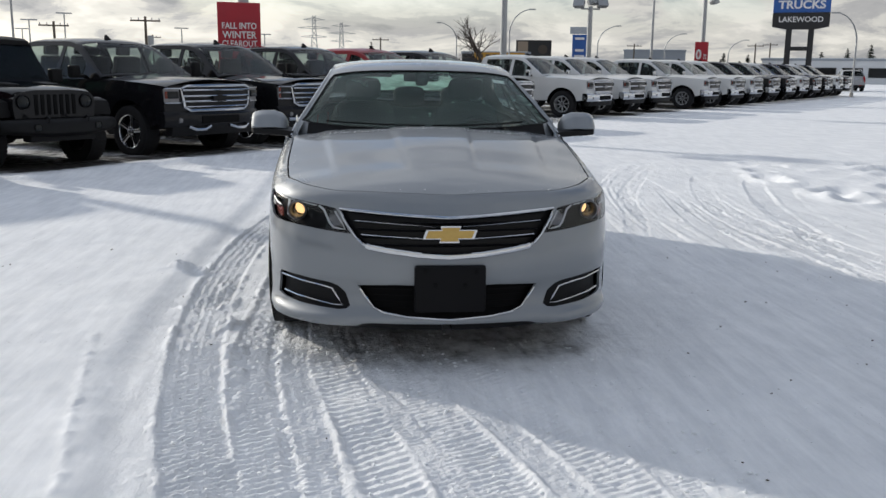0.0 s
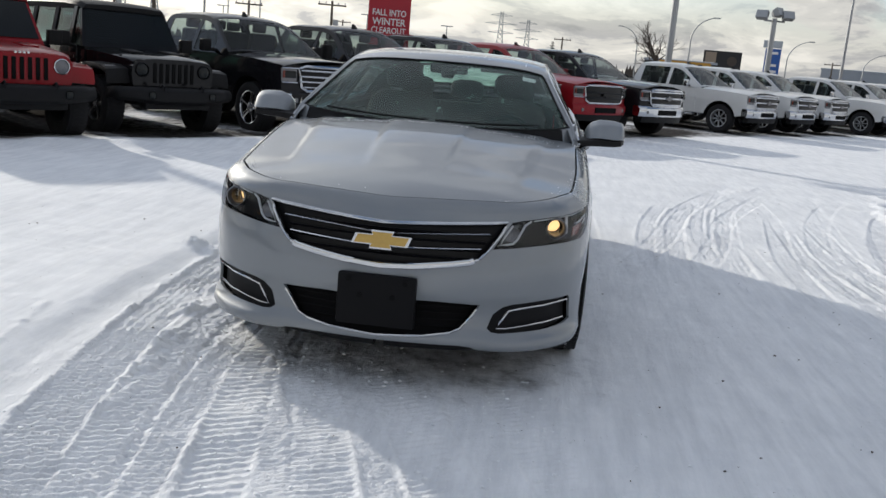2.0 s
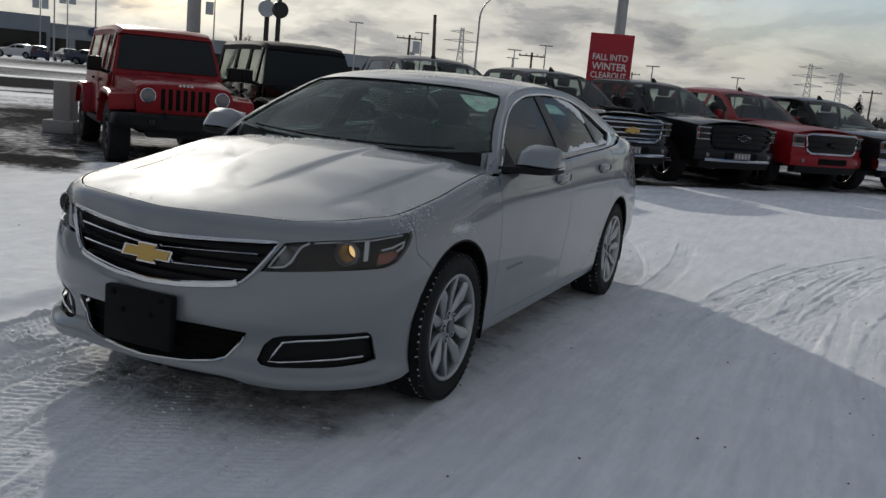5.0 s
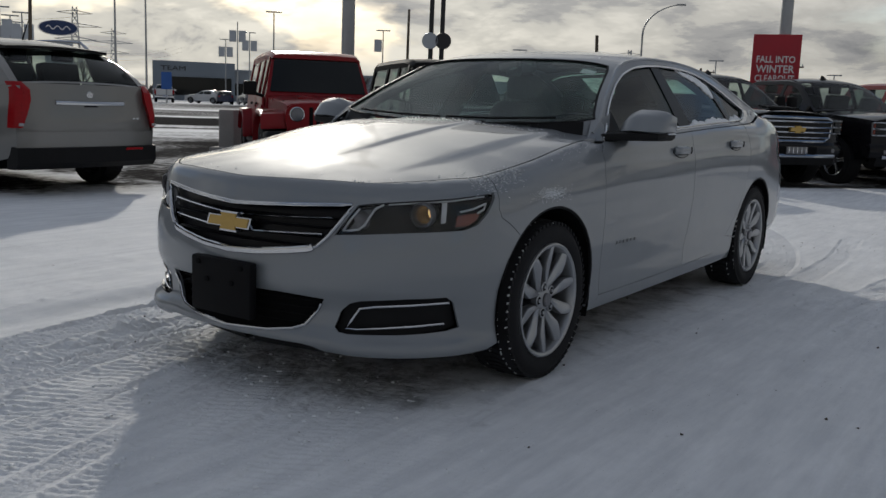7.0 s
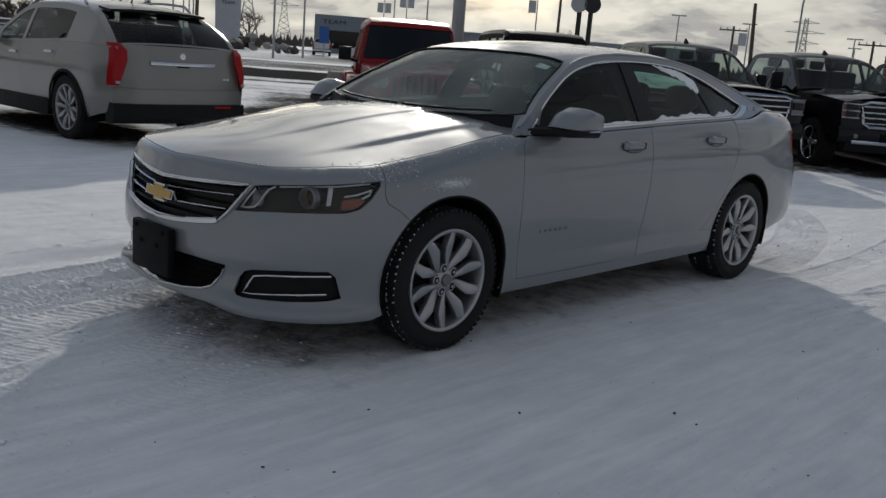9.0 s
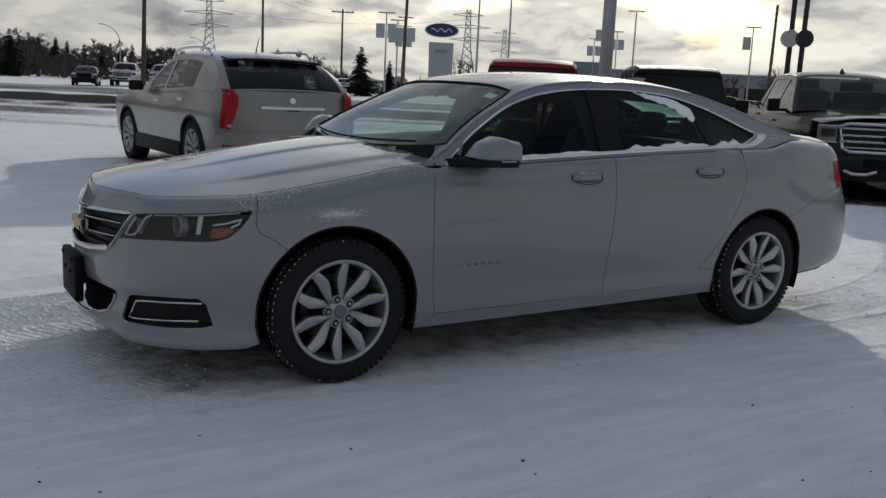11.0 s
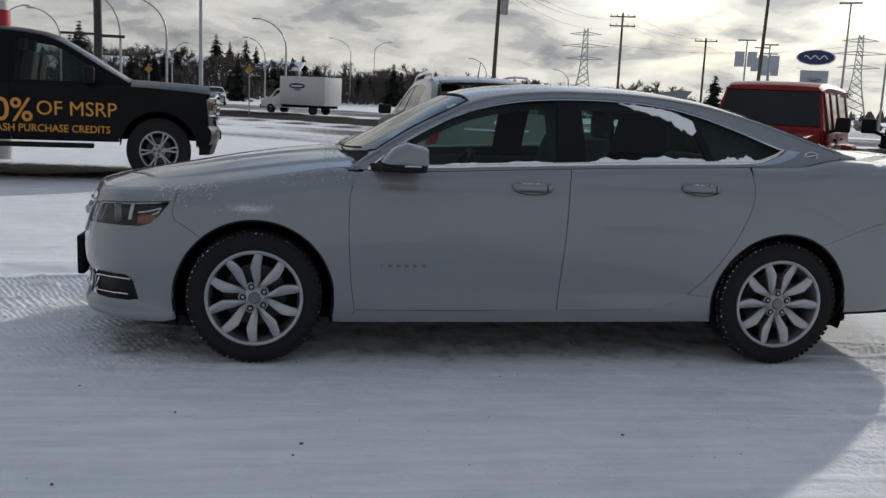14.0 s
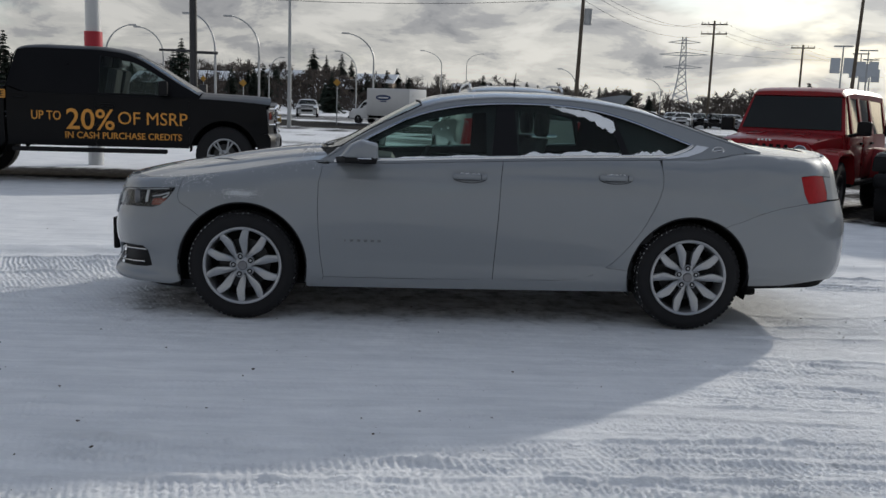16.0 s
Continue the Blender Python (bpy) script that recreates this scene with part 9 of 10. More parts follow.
# street lamps, posts and poles (x, y, height, arm, turn)
for x, y, h, reach, turn in [(-50.6, -17.3, 5.6, 2.0, 88), (-53.4, -14.6, 5.7, 2.0, -92), (-37.5, -8.05, 5.3, 1.5, -95), (-42.8, -6.85, 5.7, 2.0, -93), (-82.4, -12.2, 5.4, 1.5, 85), (-53.4, -1.2, 5.8, 2.3, -92), (-73.3, -3.4, 5.7, 2.0, -92),
                             (-103, 5.0, 7.4, 3.0, -88), (-143, 10.5, 7.6, 3.2, 85), (-92, 19.0, 5.7, 2.3, -80), (-109, 33.0, 5.4, 2.5, -75), (-19.0, 47.0, 7.2, 2.6, 20),
                             (10.7, 64.0, 5.9, 2.0, -8), (20.8, 77.0, 5.4, 2.2, -12), (31.2, 89.6, 5.3, 2.4, -15), (41.0, 96.8, 5.0, 2.4, -18), (28.6, 47.3, 5.0, 1.5, 160), (9.2, 88.0, 6.0, 2.2, 172), (42.0, 47.0, 5.3, 2.0, 150)]:
    street_light(x, y, h, reach, turn)
for x, y, h, arms, turn, lean, bx in [(-83.6, 30.8, 10.6, 2, 70, 0, False), (-52.4, 11.8, 9.5, 1, 70, 1.2, True), (-56.4, 31.7, 10.5, 0, 60, 1.5, False), (-94.5, 44.5, 9.5, 1, 65, 0, False), (-27.5, 80.7, 5.3, 1, 20, 0, False), (-18.9, 77.8, 5.7, 1, 15, 0, True),
                                  (2.6, 134.8, 6.0, 1, 0, 0, False), (-32.1, 141.5, 6.1, 1, 20, 0, False), (-38.6, 76.5, 5.9, 1, 30, 0, True), (-46.0, 60.0, 9.0, 0, 0, 0.5, False), (-24.0, 52.0, 6.0, 0, 0, -3, False), (46.0, 150.0, 6.0, 1, -10, 0, False), (70.0, 150.0, 6.5, 1, -20, 0, False), (63.0, 140.0, 6.0, 1, -20, 0, False)]:
    utility_pole(x, y, h, arms, turn, lean, 0.15, bx)
for x, y, h, n, turn in [(-70.2, 37.5, 7.4, 2, 62), (-73.8, 41.5, 7.4, 2, 62), (-79.5, 43.7, 7.5, 2, 60), (-86.0, 48.0, 7.4, 2, 58), (-78.6, 70.4, 9.3, 2, 48), (-85.0, 78.2, 8.8, 2, 48), (-92.0, 80.5, 8.2, 2, 48), (-61.5, 59.4, 8.9, 0, 45), (-61.0, 44.6, 11.0, 0, 52),
                         (-54.2, 36.9, 9.0, 0, 55), (-60.2, 74.2, 8.4, 1, 40), (-49.0, 84.0, 7.0, 0, 35), (-30.0, 92.0, 6.4, 0, 20), (-39.8, 108.2, 5.4, 0, 20), (-32.6, 89.5, 5.6, 0, 20), (-20.0, 100.0, 5.4, 0, 12), (-12.0, 110.0, 5.2, 0, 8), (-43.0, 88.0, 6.6, 1, 30), (17.8, 52.0, 8.6, 0, -15), (-38.1, -4.65, 9.5, 0, 0)]:
    lot_post(x, y, h, n, turn, h < 9.2)

# signal mast at the crossing
sm = thing("signal_mast", pose(-32.4, -7.9, ground_at(-32.4, -7.9)), "thick dark signal mast with a side arm", "traffic signal")
bm = bmesh.new()
rod(bm, (0, 0, 0), (0, 0, 9.5), 0.17, 0.14, 16)
part("mast", bm, DARK_STEEL, sm, smooth=True)
bm = bmesh.new()
rod(bm, (0, 0, 3.15), (0, 1.0, 3.15), 0.06)
rod(bm, (0, 0, 3.2), (0, -1.4, 3.2), 0.05)
part("arm", bm, DARK_STEEL, sm, smooth=True)
bm = bmesh.new()
box(bm, (0.2, 0.45, 1.4), (0.25, 0.3, 0.9), 0.04)
part("signal_head", bm, DARK_STEEL, sm, smooth=True)
for x, y, z in ((-46.5, -3.0, 2.4), (-60.0, -13.5, 2.6), (-47.5, -8.5, 2.2)):
    ys = thing("road_sign", pose(x, y, ground_at(x, y), 0, 0, 84), "small yellow diamond road sign on a post", "road sign", "road signs")
    bm = bmesh.new()
    rod(bm, (0, 0, 0), (0, 0, z + 0.3), 0.03)
    part("post", bm, STEEL, ys)
    bm = bmesh.new()
    box(bm, (0, -0.05, z), (0.32, 0.02, 0.32), 0.004, (0, 45, 0))
    part("plate", bm, YELLOW, ys)

lattice_tower(-343.0, 105.5, 30.0, 70)
lattice_tower(-249.0, 161.0, 25.0, 60)
lattice_tower(-470.0, 330.0, 36.0, 55)
lattice_tower(-14.8, 290.0, 17.0, 5)
lattice_tower(-6.5, 300.0, 15.5, 5)
lattice_tower(-150.0, 340.0, 24.0, 30)

# overhead lines
def cable(points, r=0.014):
    bm = bmesh.new()
    for a, b in zip(points, points[1:]):
        a, b = Vector(a), Vector(b)
        sag = (b - a).length * 0.034
        strip(bm, [a.lerp(b, t) - Vector((0, 0, sag * 4 * t * (1 - t))) for t in np.linspace(0, 1, 14)], r, 4)
    return tagged(part("overhead_cable", bm, DARK_STEEL), "thin dark overhead cable between poles", "cable", "overhead cables")


for dz, off in ((10.2, -1.1), (10.2, 1.1), (9.3, 0.5)):
    cable([(-35.0, -38.0, dz - 0.5), (-52.4, 11.8 + off * 0.2, dz - 1.0), (-83.6, 30.8 + off, dz), (-94.5, 44.5 + off, dz - 1.0), (-150.0, 120.0 + off, dz)])
cable([(-52.4, 11.8, 8.6), (-20.0, -40.0, 9.8)], 0.02)
cable([(-343, 105.5, 26), (-249, 161, 22)], 0.04)

# woods and houses on the rise across the street
rng = random.Random(11)
SPRUCES = [(-142, -14.0, 9.4), (-140, -11.8, 8.0), (-143, -9.6, 8.6), (-146, -8.2, 7.4), (-101.5, -19.3, 6.2), (-104, -17.0, 4.8), (-61.5, -15.4, 5.5), (-63.5, -16.5, 4.6), (-57.8, -26.5, 5.4), (-60, -25.3, 4.2), (-62, -24.2, 3.9), (-150, -2.5, 5.8), (-152, -0.8, 6.5),
           (-120, -22, 4.8), (-118, -20.2, 5.4), (-125, -17.5, 6.0), (-160, 6.5, 5.5), (-165, 20, 5.0), (-180, 26, 5.0), (-170, 34, 6.0), (-175, 39, 7.0), (-180, 43, 6.2), (-186, 47, 6.6), (-190, 54, 6.0), (-74, 40.0, 3.4), (1.2, 134.8, 5.2), (71.3, 126.6, 5.0), (74, 125, 5.6), (68, 128, 4.6), (58, 131, 4.0), (55, 133, 4.2), (-66.0, 33.0, 4.2)]
for k in range(17):
    a, dist = radians(-112 + 40 * (k + 0.8 * rng.random()) / 17), rng.uniform(104, 150)
    for j in range(rng.randint(1, 3)):
        q, e = a + radians(rng.gauss(0, 0.5)), dist + rng.uniform(-8, 8)
        SPRUCES.append((6 + e * math.sin(q), e * math.cos(q), rng.uniform(3.0, 6.6)))
for k, (x, y, h) in enumerate(SPRUCES):
    gz_ = ground_at(x, y)
    conifer(x, y, max(2.8, (0.78 * h - 0.3 * gz_) if x < -95 else h), k, 0.25 + 0.12 * rng.random())
for k, (x, y, h) in enumerate([(-130, 2.0, 7.5), (-136, 6.0, 8.0), (-141, 12.0, 7.0), (-128, -6.5, 5.0), (-150, 44.0, 7.5), (-155, 47.0, 7.0), (-112, -28.0, 6.5), (-118, -33.0, 7.0), (-112, -9.0, 5.0), (-118, 3.0, 5.5), (-122, 8.0, 5.5), (-126, 12.0, 5.0), (-109, -16.0, 4.5), (-115, -24.0, 5.0), (-131, 16.0, 5.5), (-124, -2.0, 5.5), (9.2, 69.0, 7.6), (-61.0, 80.0, 6.5), (-75.0, 88.0, 6.5), (-96.0, 62.0, 7.0)]):
    gz_ = ground_at(x, y)
    bare_tree(x, y, max(4.0, h - gz_ if x < -100 else h), 40 + k, 0.5)
# thickets of leafless trees between the houses, grown from four seedlings
SEEDLINGS = [bare_tree(-116 - 3 * k, -30 + 9 * k, 6.0, 90 + k, 0.62, 5, 0.76) for k in range(4)]
for k in range(84):
    a, e = radians(-113 + 46 * (k + rng.random()) / 84), rng.uniform(106, 165)
    x, y = 6 + e * math.sin(a), e * math.cos(a)
    f = rng.uniform(0.55, 1.15) * (0.75 if -92 < math.degrees(a) < -86 else 1.0)
    copy_thing(SEEDLINGS[k % 4], pose(x, y, ground_at(x, y) - 0.2, 0, 0, rng.uniform(0, 360)) @ Matrix.Diagonal((f * 1.25, f * 1.25, f, 1)))
# brushwood: nobody could count it
verts, faces = [], []
for k in range(6500):
    t = rng.random()
    a = radians(-110 + 48 * t)
    dist = rng.uniform(105, 185)
    x, y = 6 + dist * math.sin(a), dist * math.cos(a)
    h = rng.uniform(0.7, 2.6) * (0.6 + 1.0 * math.sin(9 * t) ** 4)
    z0 = ground_at(x, y)
    for m in range(3):
        b = rng.uniform(0, math.tau)
        dx, dy = math.cos(b) * 0.5, math.sin(b) * 0.5
        i = len(verts)
        wd = rng.uniform(0.05, 0.14)
        verts += [(x + dx, y + dy - wd, z0), (x + dx, y + dy + wd, z0), (x + dx * rng.uniform(1, 4), y + dy * rng.uniform(1, 4), z0 + h * rng.uniform(0.6, 1.0))]
        faces.append((i, i + 1, i + 2))
tagged(link_mesh("brushwood", verts, faces, TWIGS, None, "", False), "bare brown brushwood on the far snowy rise", "brushwood", kind="stuff")
verts, faces = [], []
for k in range(2600):
    a = radians(rng.uniform(-60, 60))
    dist = rng.uniform(230, 420)
    x, y = dist * math.sin(a), dist * math.cos(a)
    h = rng.uniform(1.2, 3.6)
    i = len(verts)
    wd = rng.uniform(0.4, 1.4)
    verts += [(x - wd * math.cos(a), y + wd * math.sin(a), 0), (x + wd * math.cos(a), y - wd * math.sin(a), 0), (x, y, h)]
    faces.append((i, i + 1, i + 2))
tagged(link_mesh("distant_woods", verts, faces, TWIGS, None, "", False), "distant dark line of woods", "woods", kind="stuff")


def house(x, y, turn, w, d, h):
    v = thing("house", pose(x, y, ground_at(x, y) - 0.3, 0, 0, turn), "small house with a snow-covered gable roof", "house", "houses on the rise")
    bm = bmesh.new()
    box(bm, (0, 0, h / 2), (w, d, h))
    part("wall", bm, STUCCO, v)
    bm = bmesh.new()
    loft(bm, [[(xx, -d / 2 - 0.4, h - 0.1), (xx, 0, h + d * 0.24), (xx, d / 2 + 0.4, h - 0.1), (xx, d / 2 + 0.4, h + 0.15), (xx, 0, h + d * 0.24 + 0.3), (xx, -d / 2 - 0.4, h + 0.15)] for xx in (-w / 2 - 0.4, w / 2 + 0.4)])
    part("roof", bm, SNOW_BIT, v, "snow-covered roof")
    for k in (-1, 0, 1):
        bm = bmesh.new()
        box(bm, (k * w * 0.3, -d / 2 - 0.02, h * 0.55), (1.2, 0.08, 1.1), 0.01)
        part("window", bm, CAR_GLASS, v)
    bm = bmesh.new()
    box(bm, (w * 0.25, 0.4, h + d * 0.28), (0.6, 0.6, 0.9))
    part("chimney", bm, STUCCO, v)
    return v


for x, y, turn, w, d, h in [(-152, -4.0, 75, 6.5, 5, 1.5), (-140, -19.0, 105, 7, 5, 1.5), (-124, -33.0, 80, 6.5, 5, 1.4), (-150, 12.0, 100, 6, 5, 1.4), (-134, -27.0, 85, 7.5, 4.5, 1.3), (-131, -9.0, 92, 6.5, 4.5, 1.2)]:
    house(x, y, turn, w, d, h)

# boulders heaped as a wall below the oval sign, with a dark car parked on top
rk = thing("boulder_wall", pose(-80.0, 44.5, 0, 0, 0, 56), "low retaining wall of dark rough boulders", "wall")
for k in range(70):
    bm = bmesh.new()
    bmesh.ops.create_icosphere(bm, subdivisions=1, radius=0.5)
    for q in bm.verts:
        q.co *= rng.uniform(0.8, 1.2)
    px_ = rng.uniform(-10.5, 10.5)
    bmesh.ops.transform(bm, matrix=pose(px_, rng.uniform(-0.4, 0.4), 0.35 + (rng.random() ** 1.5) * 1.3 * min(1, (10.8 - abs(px_)) / 5), rng.uniform(0, 90), 0, rng.uniform(0, 360)) @ Matrix.Diagonal((rng.uniform(1.0, 2.0), rng.uniform(0.8, 1.2), rng.uniform(0.5, 0.8), 1)), verts=bm.verts)
    part("boulder", bm, CONCRETE if k % 3 else BARK, rk)

# vehicles in the distance
FAR = "vehicles far off"
far_grey = tagged(small_car("grey saloon parked far across the lot", GREY_PAINT), group=FAR)
far_grey.matrix_world = pose(-80.4, 24.0, 0, 0, 0, 70)
far_white = tagged(small_car("white saloon parked far across the lot", WHITE_PAINT), group=FAR)
far_white.matrix_world = pose(-79.4, 27.0, 0, 0, 0, 70)
far_black = tagged(small_car("black saloon parked far across the lot", BLACK_PAINT), group=FAR)
far_black.matrix_world = pose(-78.5, 29.8, 0, 0, 0, 70)
far_van = tagged(small_car("tall dark grey van parked far across the lot", GREY_PAINT, 1.3), group=FAR)
far_van.matrix_world = pose(-68.6, 74.5, 0, 0, 0, 130)
far_blue_van = tagged(small_car("tall dark blue van parked far across the lot", NAVY_PAINT, 1.3), group=FAR)
far_blue_van.matrix_world = pose(-64.5, 64.0, 0, 0, 0, 120)
k = 0
for row in range(3):
    for j in range(9):
        src = (far_white, far_grey, far_black, far_grey, far_white)[(k * 3 + j) % 5]
        copy_thing(src, pose(-86.0 - 7.5 * row + 0.9 * j, 22.0 + 2.75 * j + 2.0 * row, 0, 0, 0, 70))
        k += 1
for x, y, turn, src in [(-79.9, 61.1, -128, white_truck), (-77.8, 63.5, -70, far_white), (-76.0, 66.0, -128, far_blue_van), (-74.0, 67.5, -120, far_van), (-71.4, 71.2, 130, far_black), (-84.5, 54.0, 60, far_black), (-87.0, 51.0, 60, far_grey), (-70.5, 78.0, 130, far_grey), (-66.0, 81.0, 125, far_black), (-62.0, 85.0, 125, far_grey), (-66.5, 11.0, 75, far_black), (-70.0, 14.5, 72, white_truck), (-72.0, 18.0, 72, white_truck), (-68.0, -7.0, 95, far_white), (-84.0, 50.5, 150, far_black)]:
    copy_thing(src, pose(x, y, ground_at(x, y), 0, 0, turn))
far_suv = crossover("dark wagon far down the snowy lane", GREY_PAINT)
far_suv.matrix_world = pose(38.6, 66.5, 0, 0, 0, 160)

# white delivery truck waiting on the street
bt = thing("box_truck", pose(-51.6, -1.6, ground_at(-52, -1), 0, 0, -36) @ Matrix.Scale(0.77, 4), "white box delivery truck with an oval blue mark", "truck")
bm = bmesh.new()
box(bm, (0, 3.15, 1.80), (2.3, 4.2, 2.15), 0.04)
cargo = part("cargo_box", bm, WHITE_PAINT, bt, "", True)
for sg in (1, -1):
    bm = bmesh.new()
    lathe(bm, [(0.0, 0.0), (1.0, 0.0), (1.0, 0.012), (0.0, 0.012)], 32, pose(1.155 * sg, 2.7, 2.15, 0, 0, 0 if sg > 0 else 180) @ Matrix.Diagonal((1, 0.75, 0.22, 1)))
    part("oval_mark", bm, SIGN_NAVY, cargo)
    bm = bmesh.new()
    box(bm, (1.17 * sg, 2.7, 2.15), (0.012, 1.0, 0.10), 0.002)
    part("word_bar", bm, SIGN_WHITE, cargo)
    bm = bmesh.new()
    box(bm, (1.17 * sg, 2.75, 1.85), (0.012, 0.6, 0.08), 0.002)
    part("word_bar", bm, SIGN_NAVY, cargo)
bm = bmesh.new()
loft(bm, [[(-0.9, y, 0.45), (0.9, y, 0.45), (0.95, y, z0), (0.75, y, z1), (-0.75, y, z1), (-0.95, y, z0)] for y, z0, z1 in ((-0.95, 0.85, 0.95), (-0.75, 1.0, 1.12), (-0.15, 1.15, 1.25), (0.45, 1.2, 1.85), (0.65, 1.2, 1.95), (1.0, 1.2, 1.98))])
part("cab", bm, WHITE_PAINT, bt, "", True)
for sg in (1, -1):
    q = [(sg * 0.93, 0.15, 1.25), (sg * 0.93, 0.85, 1.25), (sg * 0.80, 0.85, 1.80), (sg * 0.80, 0.48, 1.75)]
    link_mesh("side_window", q + [(x - sg * 0.02, y, z) for x, y, z in q], [(0, 1, 2, 3), (7, 6, 5, 4)], CAR_GLASS, bt, "", False)
q = [(-0.78, -0.10, 1.28), (0.78, -0.10, 1.28), (0.68, 0.42, 1.86), (-0.68, 0.42, 1.86)]
link_mesh("windshield", [(x, y - 0.02, z + 0.015) for x, y, z in q] + q, [(0, 1, 2, 3), (7, 6, 5, 4)], CAR_GLASS, bt, "", False)
box_part(bt, "chassis", VOID, (0, 2.2, 0.62), (1.6, 5.9, 0.2))
box_part(bt, "front_bumper", PLASTIC, (0, -1.0, 0.5), (1.85, 0.14, 0.22), 0.04)
for sg in (1, -1):
    for y in (0, 4.0):
        WHEEL_JEEP(bt, pose(0.95 * sg, y, 0.36, 0, 0, 0 if sg > 0 else 180) @ Matrix.Scale(0.88, 4))

# concrete pedestal behind the red wagon
pd = thing("concrete_pedestal", pose(-9.98, 7.95, 0, 0, 0, 20), "pale concrete pedestal on a wider foot", "pedestal")
bm = bmesh.new()
box(bm, (0, 0, 0.50), (0.30, 0.30, 0.75), 0.02)
part("shaft", bm, CONCRETE, pd, smooth=True)
bm = bmesh.new()
box(bm, (0, 0, 0.10), (0.55, 0.55, 0.22), 0.03)
part("foot", bm, CONCRETE, pd, smooth=True)


# ---- snow and grit lying on things ----
def lump_mesh(name, spots, mat, seed, label, category, parent=None, kind=""):
    """Many small uneven lumps as one mesh: (place, radius, flatness)."""
    rng = np.random.RandomState(seed)
    bm = bmesh.new()
    bmesh.ops.create_icosphere(bm, subdivisions=1, radius=1)
    base = np.array([v.co[:] for v in bm.verts])
    tri = np.array([[v.index for v in f.verts] for f in bm.faces])
    bm.free()
    verts, faces = [], []
    for p, r, flat in spots:
        q = base * (1 + rng.uniform(-0.3, 0.3, (len(base), 1))) * np.array((rng.uniform(0.7, 1.4), rng.uniform(0.7, 1.4), flat)) * r
        a = rng.uniform(0, math.tau)
        q = q @ np.array(((math.cos(a), -math.sin(a), 0), (math.sin(a), math.cos(a), 0), (0, 0, 1)))
        faces.append(tri + len(base) * len(verts))
        verts.append(q + np.array(p))
    ob = link_mesh(name, np.concatenate(verts), np.concatenate(faces), mat, parent, label if parent else "", True)
    return ob if parent else tagged(ob, label, category, kind=kind)


def snow_on_car():
    car = bpy.data.objects["sedan_car"]
    rng = random.Random(21)

    def gathered(name, spots, label=""):
        return lump_mesh(name, spots, SNOW_BIT, 3, label, "", car, "")
    # ridges along the lower edge of the left windows
    for name, a, b, peak in (("front_window_snow", 0.90, 1.53, 0.012), ("rear_window_snow", 1.73, 2.37, 0.030), ("quarter_window_snow", 2.44, 2.66, 0.030)):
        bm = bmesh.new()
        secs = []
        for k, y in enumerate(np.linspace(a, b, 46)):
            t = k / 45
            h = 0.004 + peak * (0.35 + 0.35 * t + 0.22 * math.sin(13 * t + 40 * a) + 0.14 * math.sin(37 * t + 9 * a) + 0.16 * rng.random()) * min(1, 8 * t + 0.2, 8 * (1 - t) + 0.2)
            z0 = float(belt(y)) + 0.026
            x0, x1 = float(side_x(y, z0)), float(side_x(y, z0 + h))
            secs.append([(x0 - 0.010, y, z0), (x0 + 0.007, y, z0), (x0 + 0.008, y, z0 + 0.4 * h), (x1 + 0.002, y, z0 + 0.85 * h), (x1 - 0.004, y, z0 + h), (x1 - 0.012, y, z0 + 0.9 * h)])
        loft(bm, secs)
        part(name, bm, SNOW_BIT, car, "thin ridge of snow along the window sill", True, 80)
    # drift stuck under the upper edge of the rear side window
    upper = [(1.93, 1.398), (2.02, 1.394), (2.12, 1.384), (2.22, 1.366), (2.30, 1.338), (2.335, 1.318)]
    lower = [(2.345, 1.262), (2.325, 1.243), (2.30, 1.252), (2.285, 1.276), (2.262, 1.268), (2.235, 1.292), (2.215, 1.318), (2.18, 1.322), (2.15, 1.345), (2.11, 1.340), (2.07, 1.362), (2.02, 1.366), (1.98, 1.383)]
    outline = [(y + rng.uniform(-0.004, 0.004), z + rng.uniform(-0.004, 0.004)) for y, z in even(upper + lower, 0.02)]
    skin("rear_window_drift", outline, side_wall, SNOW_BIT, car, (), 0.02, 0, 0.006, "patch of snow stuck to the rear side window", -0.004)
    # fender top and headlamp corners
    for sg in (1, -1):
        spots = []
        for k in range(520):
            y = rng.uniform(-0.5, -0.2) if rng.random() < 0.85 else rng.uniform(0.1, 0.5)
            s = s_y(y) + rng.gauss(0, 0.03)
            z = float(rim_z(s)) - abs(rng.gauss(0, 0.030))
            p = wrap(sg * s, z)
            spots.append((tuple(p), 0.001 + 0.0035 * rng.random() ** 3, 0.4))
        for k in range(1500):
            s, z = s_y(-0.02 + rng.gauss(0, 0.055)), 0.80 + rng.gauss(0, 0.012)
            spots.append((tuple(wrap(sg * s, z)), 0.0008 + 0.0016 * rng.random() ** 2, 0.5))
        gathered("fender_snow", spots, "crumbs of dry snow")
    spots = []
    for k in range(620):
        if rng.random() < 0.2:
            i = rng.randrange(20, len(RIM_S) // 4)
            x, y = RIM_P[i] * np.array((rng.choice((-1, 1)), 1))
            x, y = x * (1 - abs(rng.gauss(0, 0.03))), y + abs(rng.gauss(0, 0.025))
        else:
            x, y = rng.uniform(-0.72, 0.72), 0.40 + 0.10 * rng.random() ** 2 - 0.06
        spots.append(((x, y, float(hood_z(x, y)) + 0.001), 0.001 + 0.003 * rng.random() ** 3, 0.4))
    gathered("hood_snow", spots, "crumbs of snow along the hood's edges")
    spots = []
    for k in range(500):
        x, y = rng.uniform(-0.56, 0.56), rng.uniform(1.2, 2.5)
        spots.append((tuple(roof_top(x, y)), 0.0015 + 0.004 * rng.random() ** 2, 0.4))
    gathered("roof_snow", spots, "thin crumbs of snow on the roof")
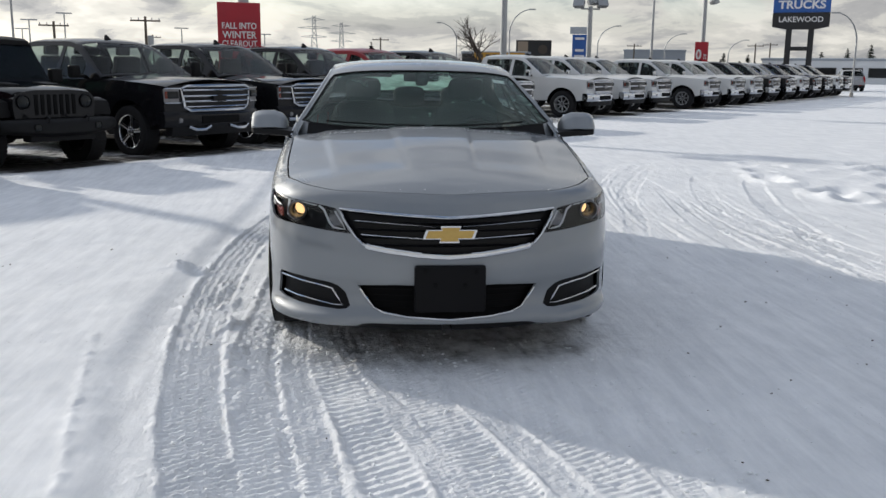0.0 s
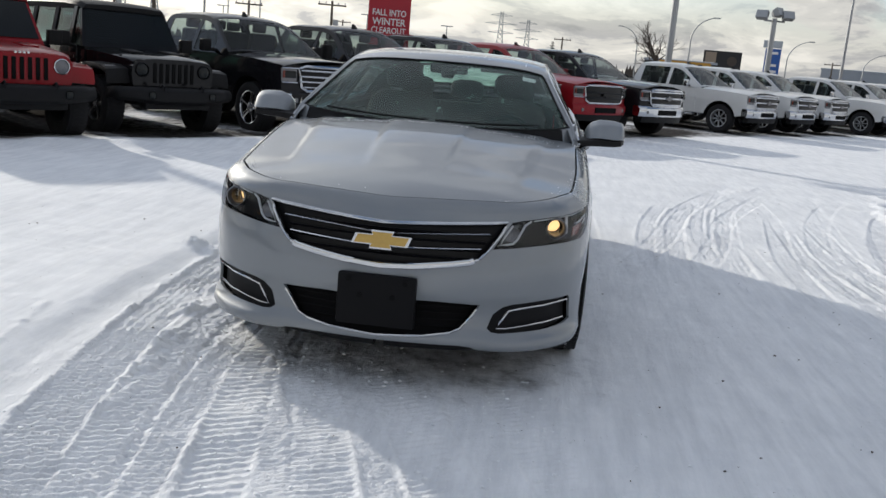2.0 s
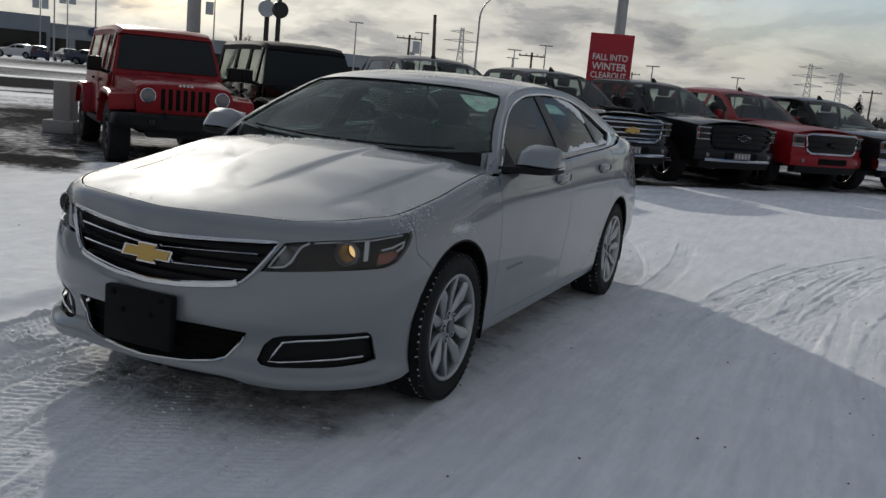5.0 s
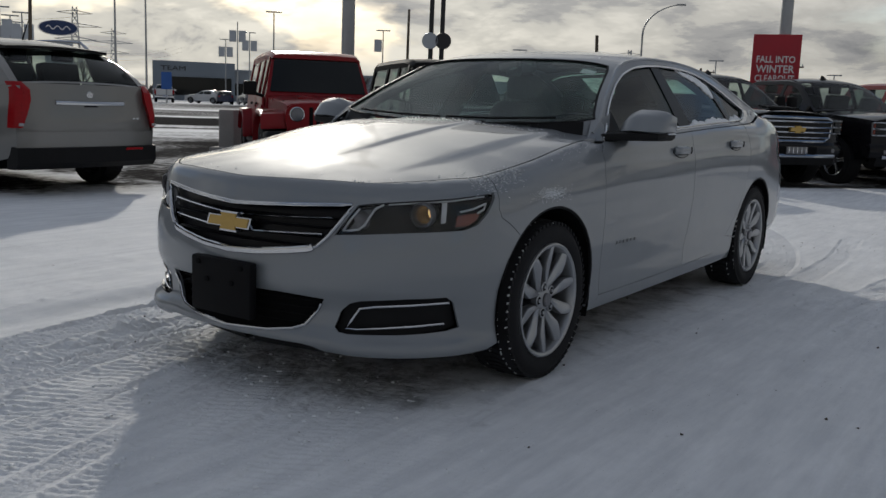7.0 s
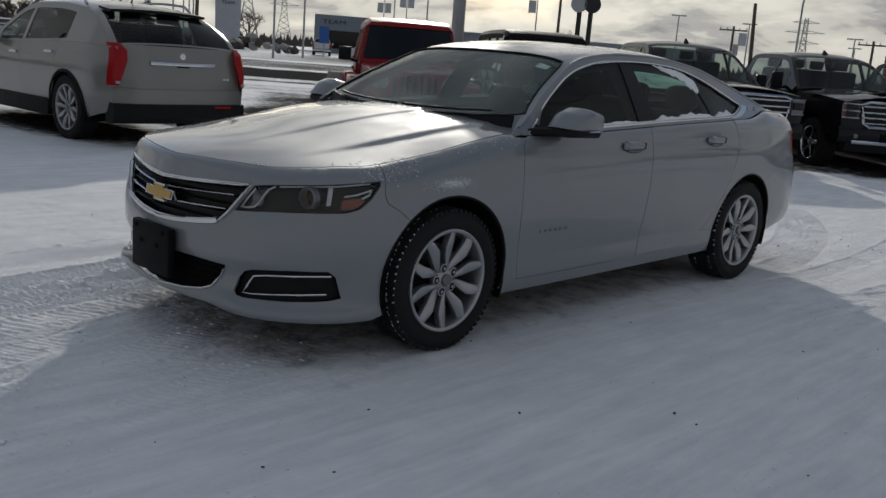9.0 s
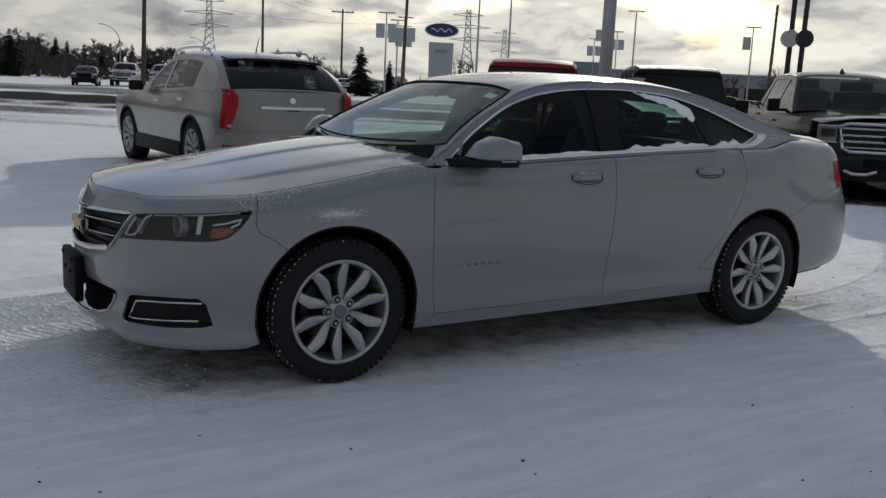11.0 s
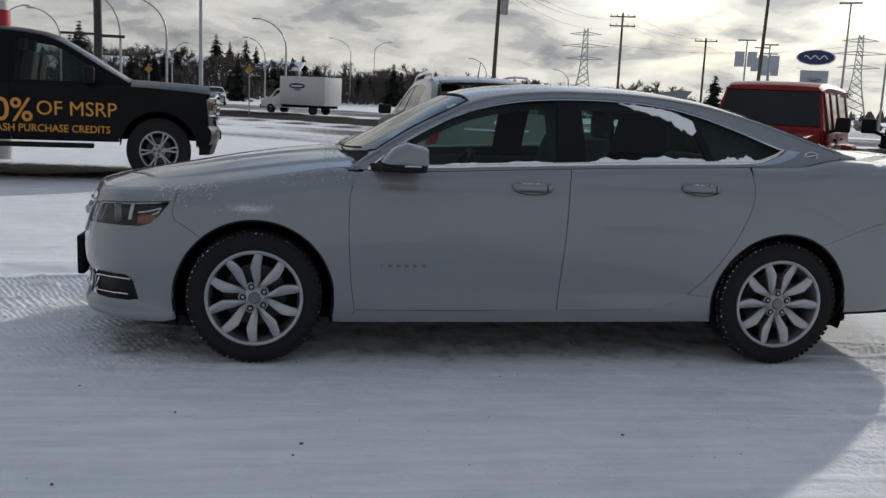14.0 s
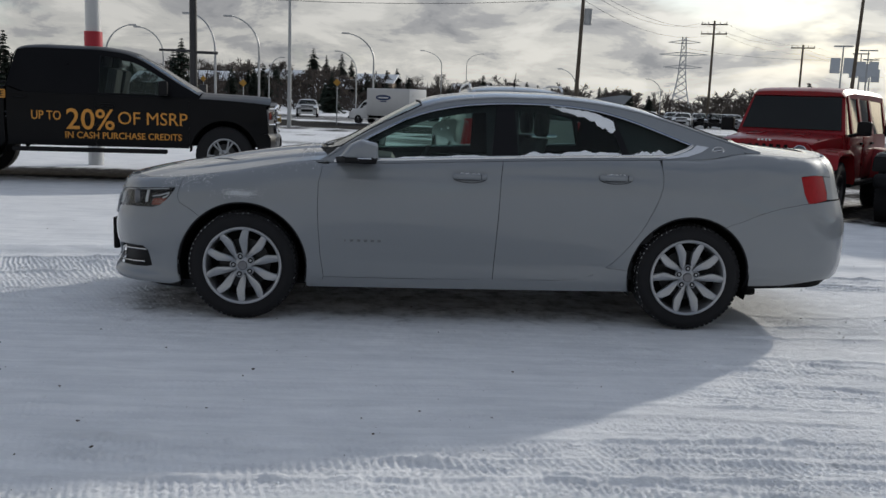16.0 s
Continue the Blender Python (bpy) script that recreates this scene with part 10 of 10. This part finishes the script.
    for y0, z0 in ((1.41, 0.965), (2.33, 0.985)):
        spots = [((float(wrap(s_y(y0), z0)[0]) + 0.012, y0 + rng.uniform(-0.06, 0.06), z0 + rng.uniform(-0.002, 0.004)), 0.003 + 0.004 * rng.random(), 0.5) for k in range(22)]
        gathered("handle_snow", spots, "snow caught on the door handle")


snow_on_car()


def ground_bits():
    rng = random.Random(9)
    # crumbs of packed snow along the wheel marks
    spots = []
    for k in range(3000):
        if rng.random() < 0.6:
            points, width, depth, _ = TRACKS[rng.randrange(0, 7)]
            line = spline(points, 60)
            p = line[rng.randrange(60)] + np.array((rng.gauss(0, 0.12), rng.gauss(0, 0.06)))
        elif rng.random() < 0.6:
            points, width, depth, _ = TRACKS[rng.randrange(7, len(TRACKS))]
            line = spline(points, 60)
            p = line[rng.randrange(60)] + np.array((rng.gauss(0, 0.14), rng.gauss(0, 0.08)))
        else:
            p = np.array((rng.uniform(-5, 6), rng.uniform(-5, 9)))
        if -0.75 < p[0] < 0.75 and 0.2 < p[1] < 3.5:
            continue
        deep = 0.03 if p[0] < -1.6 else 0.0
        spots.append(((p[0], p[1], float(lie(p[0], p[1])) + deep + 0.002), 0.002 + 0.009 * rng.random() ** 3, 0.5))
    lump_mesh("snow_crumbs", spots, SNOW_BIT, 7, "scattered crumbs of packed snow", "snow crumbs", kind="stuff")
    spots = []
    for k in range(520):
        p = (rng.uniform(-3.5, 6), rng.uniform(-5, 7))
        spots.append(((*p, float(lie(*p)) + 0.004 + (0.03 if p[0] < -1.6 else 0)), 0.002 + 0.005 * rng.random() ** 3, 0.6))
    for p, r in (((2.0, 0.25), 0.011), ((2.12, 0.22), 0.008), ((1.95, 1.6), 0.009), ((2.35, -0.6), 0.010), ((1.6, -1.2), 0.008), ((2.6, 1.1), 0.008), ((2.2, -1.6), 0.011), ((3.1, -0.2), 0.010), ((2.9, 0.9), 0.008)):
        spots.append(((*p, 0.006), r * 0.7, 0.6))
    lump_mesh("grit", spots, BARK, 8, "scattered dark grit on the snow", "grit", kind="stuff")


ground_bits()
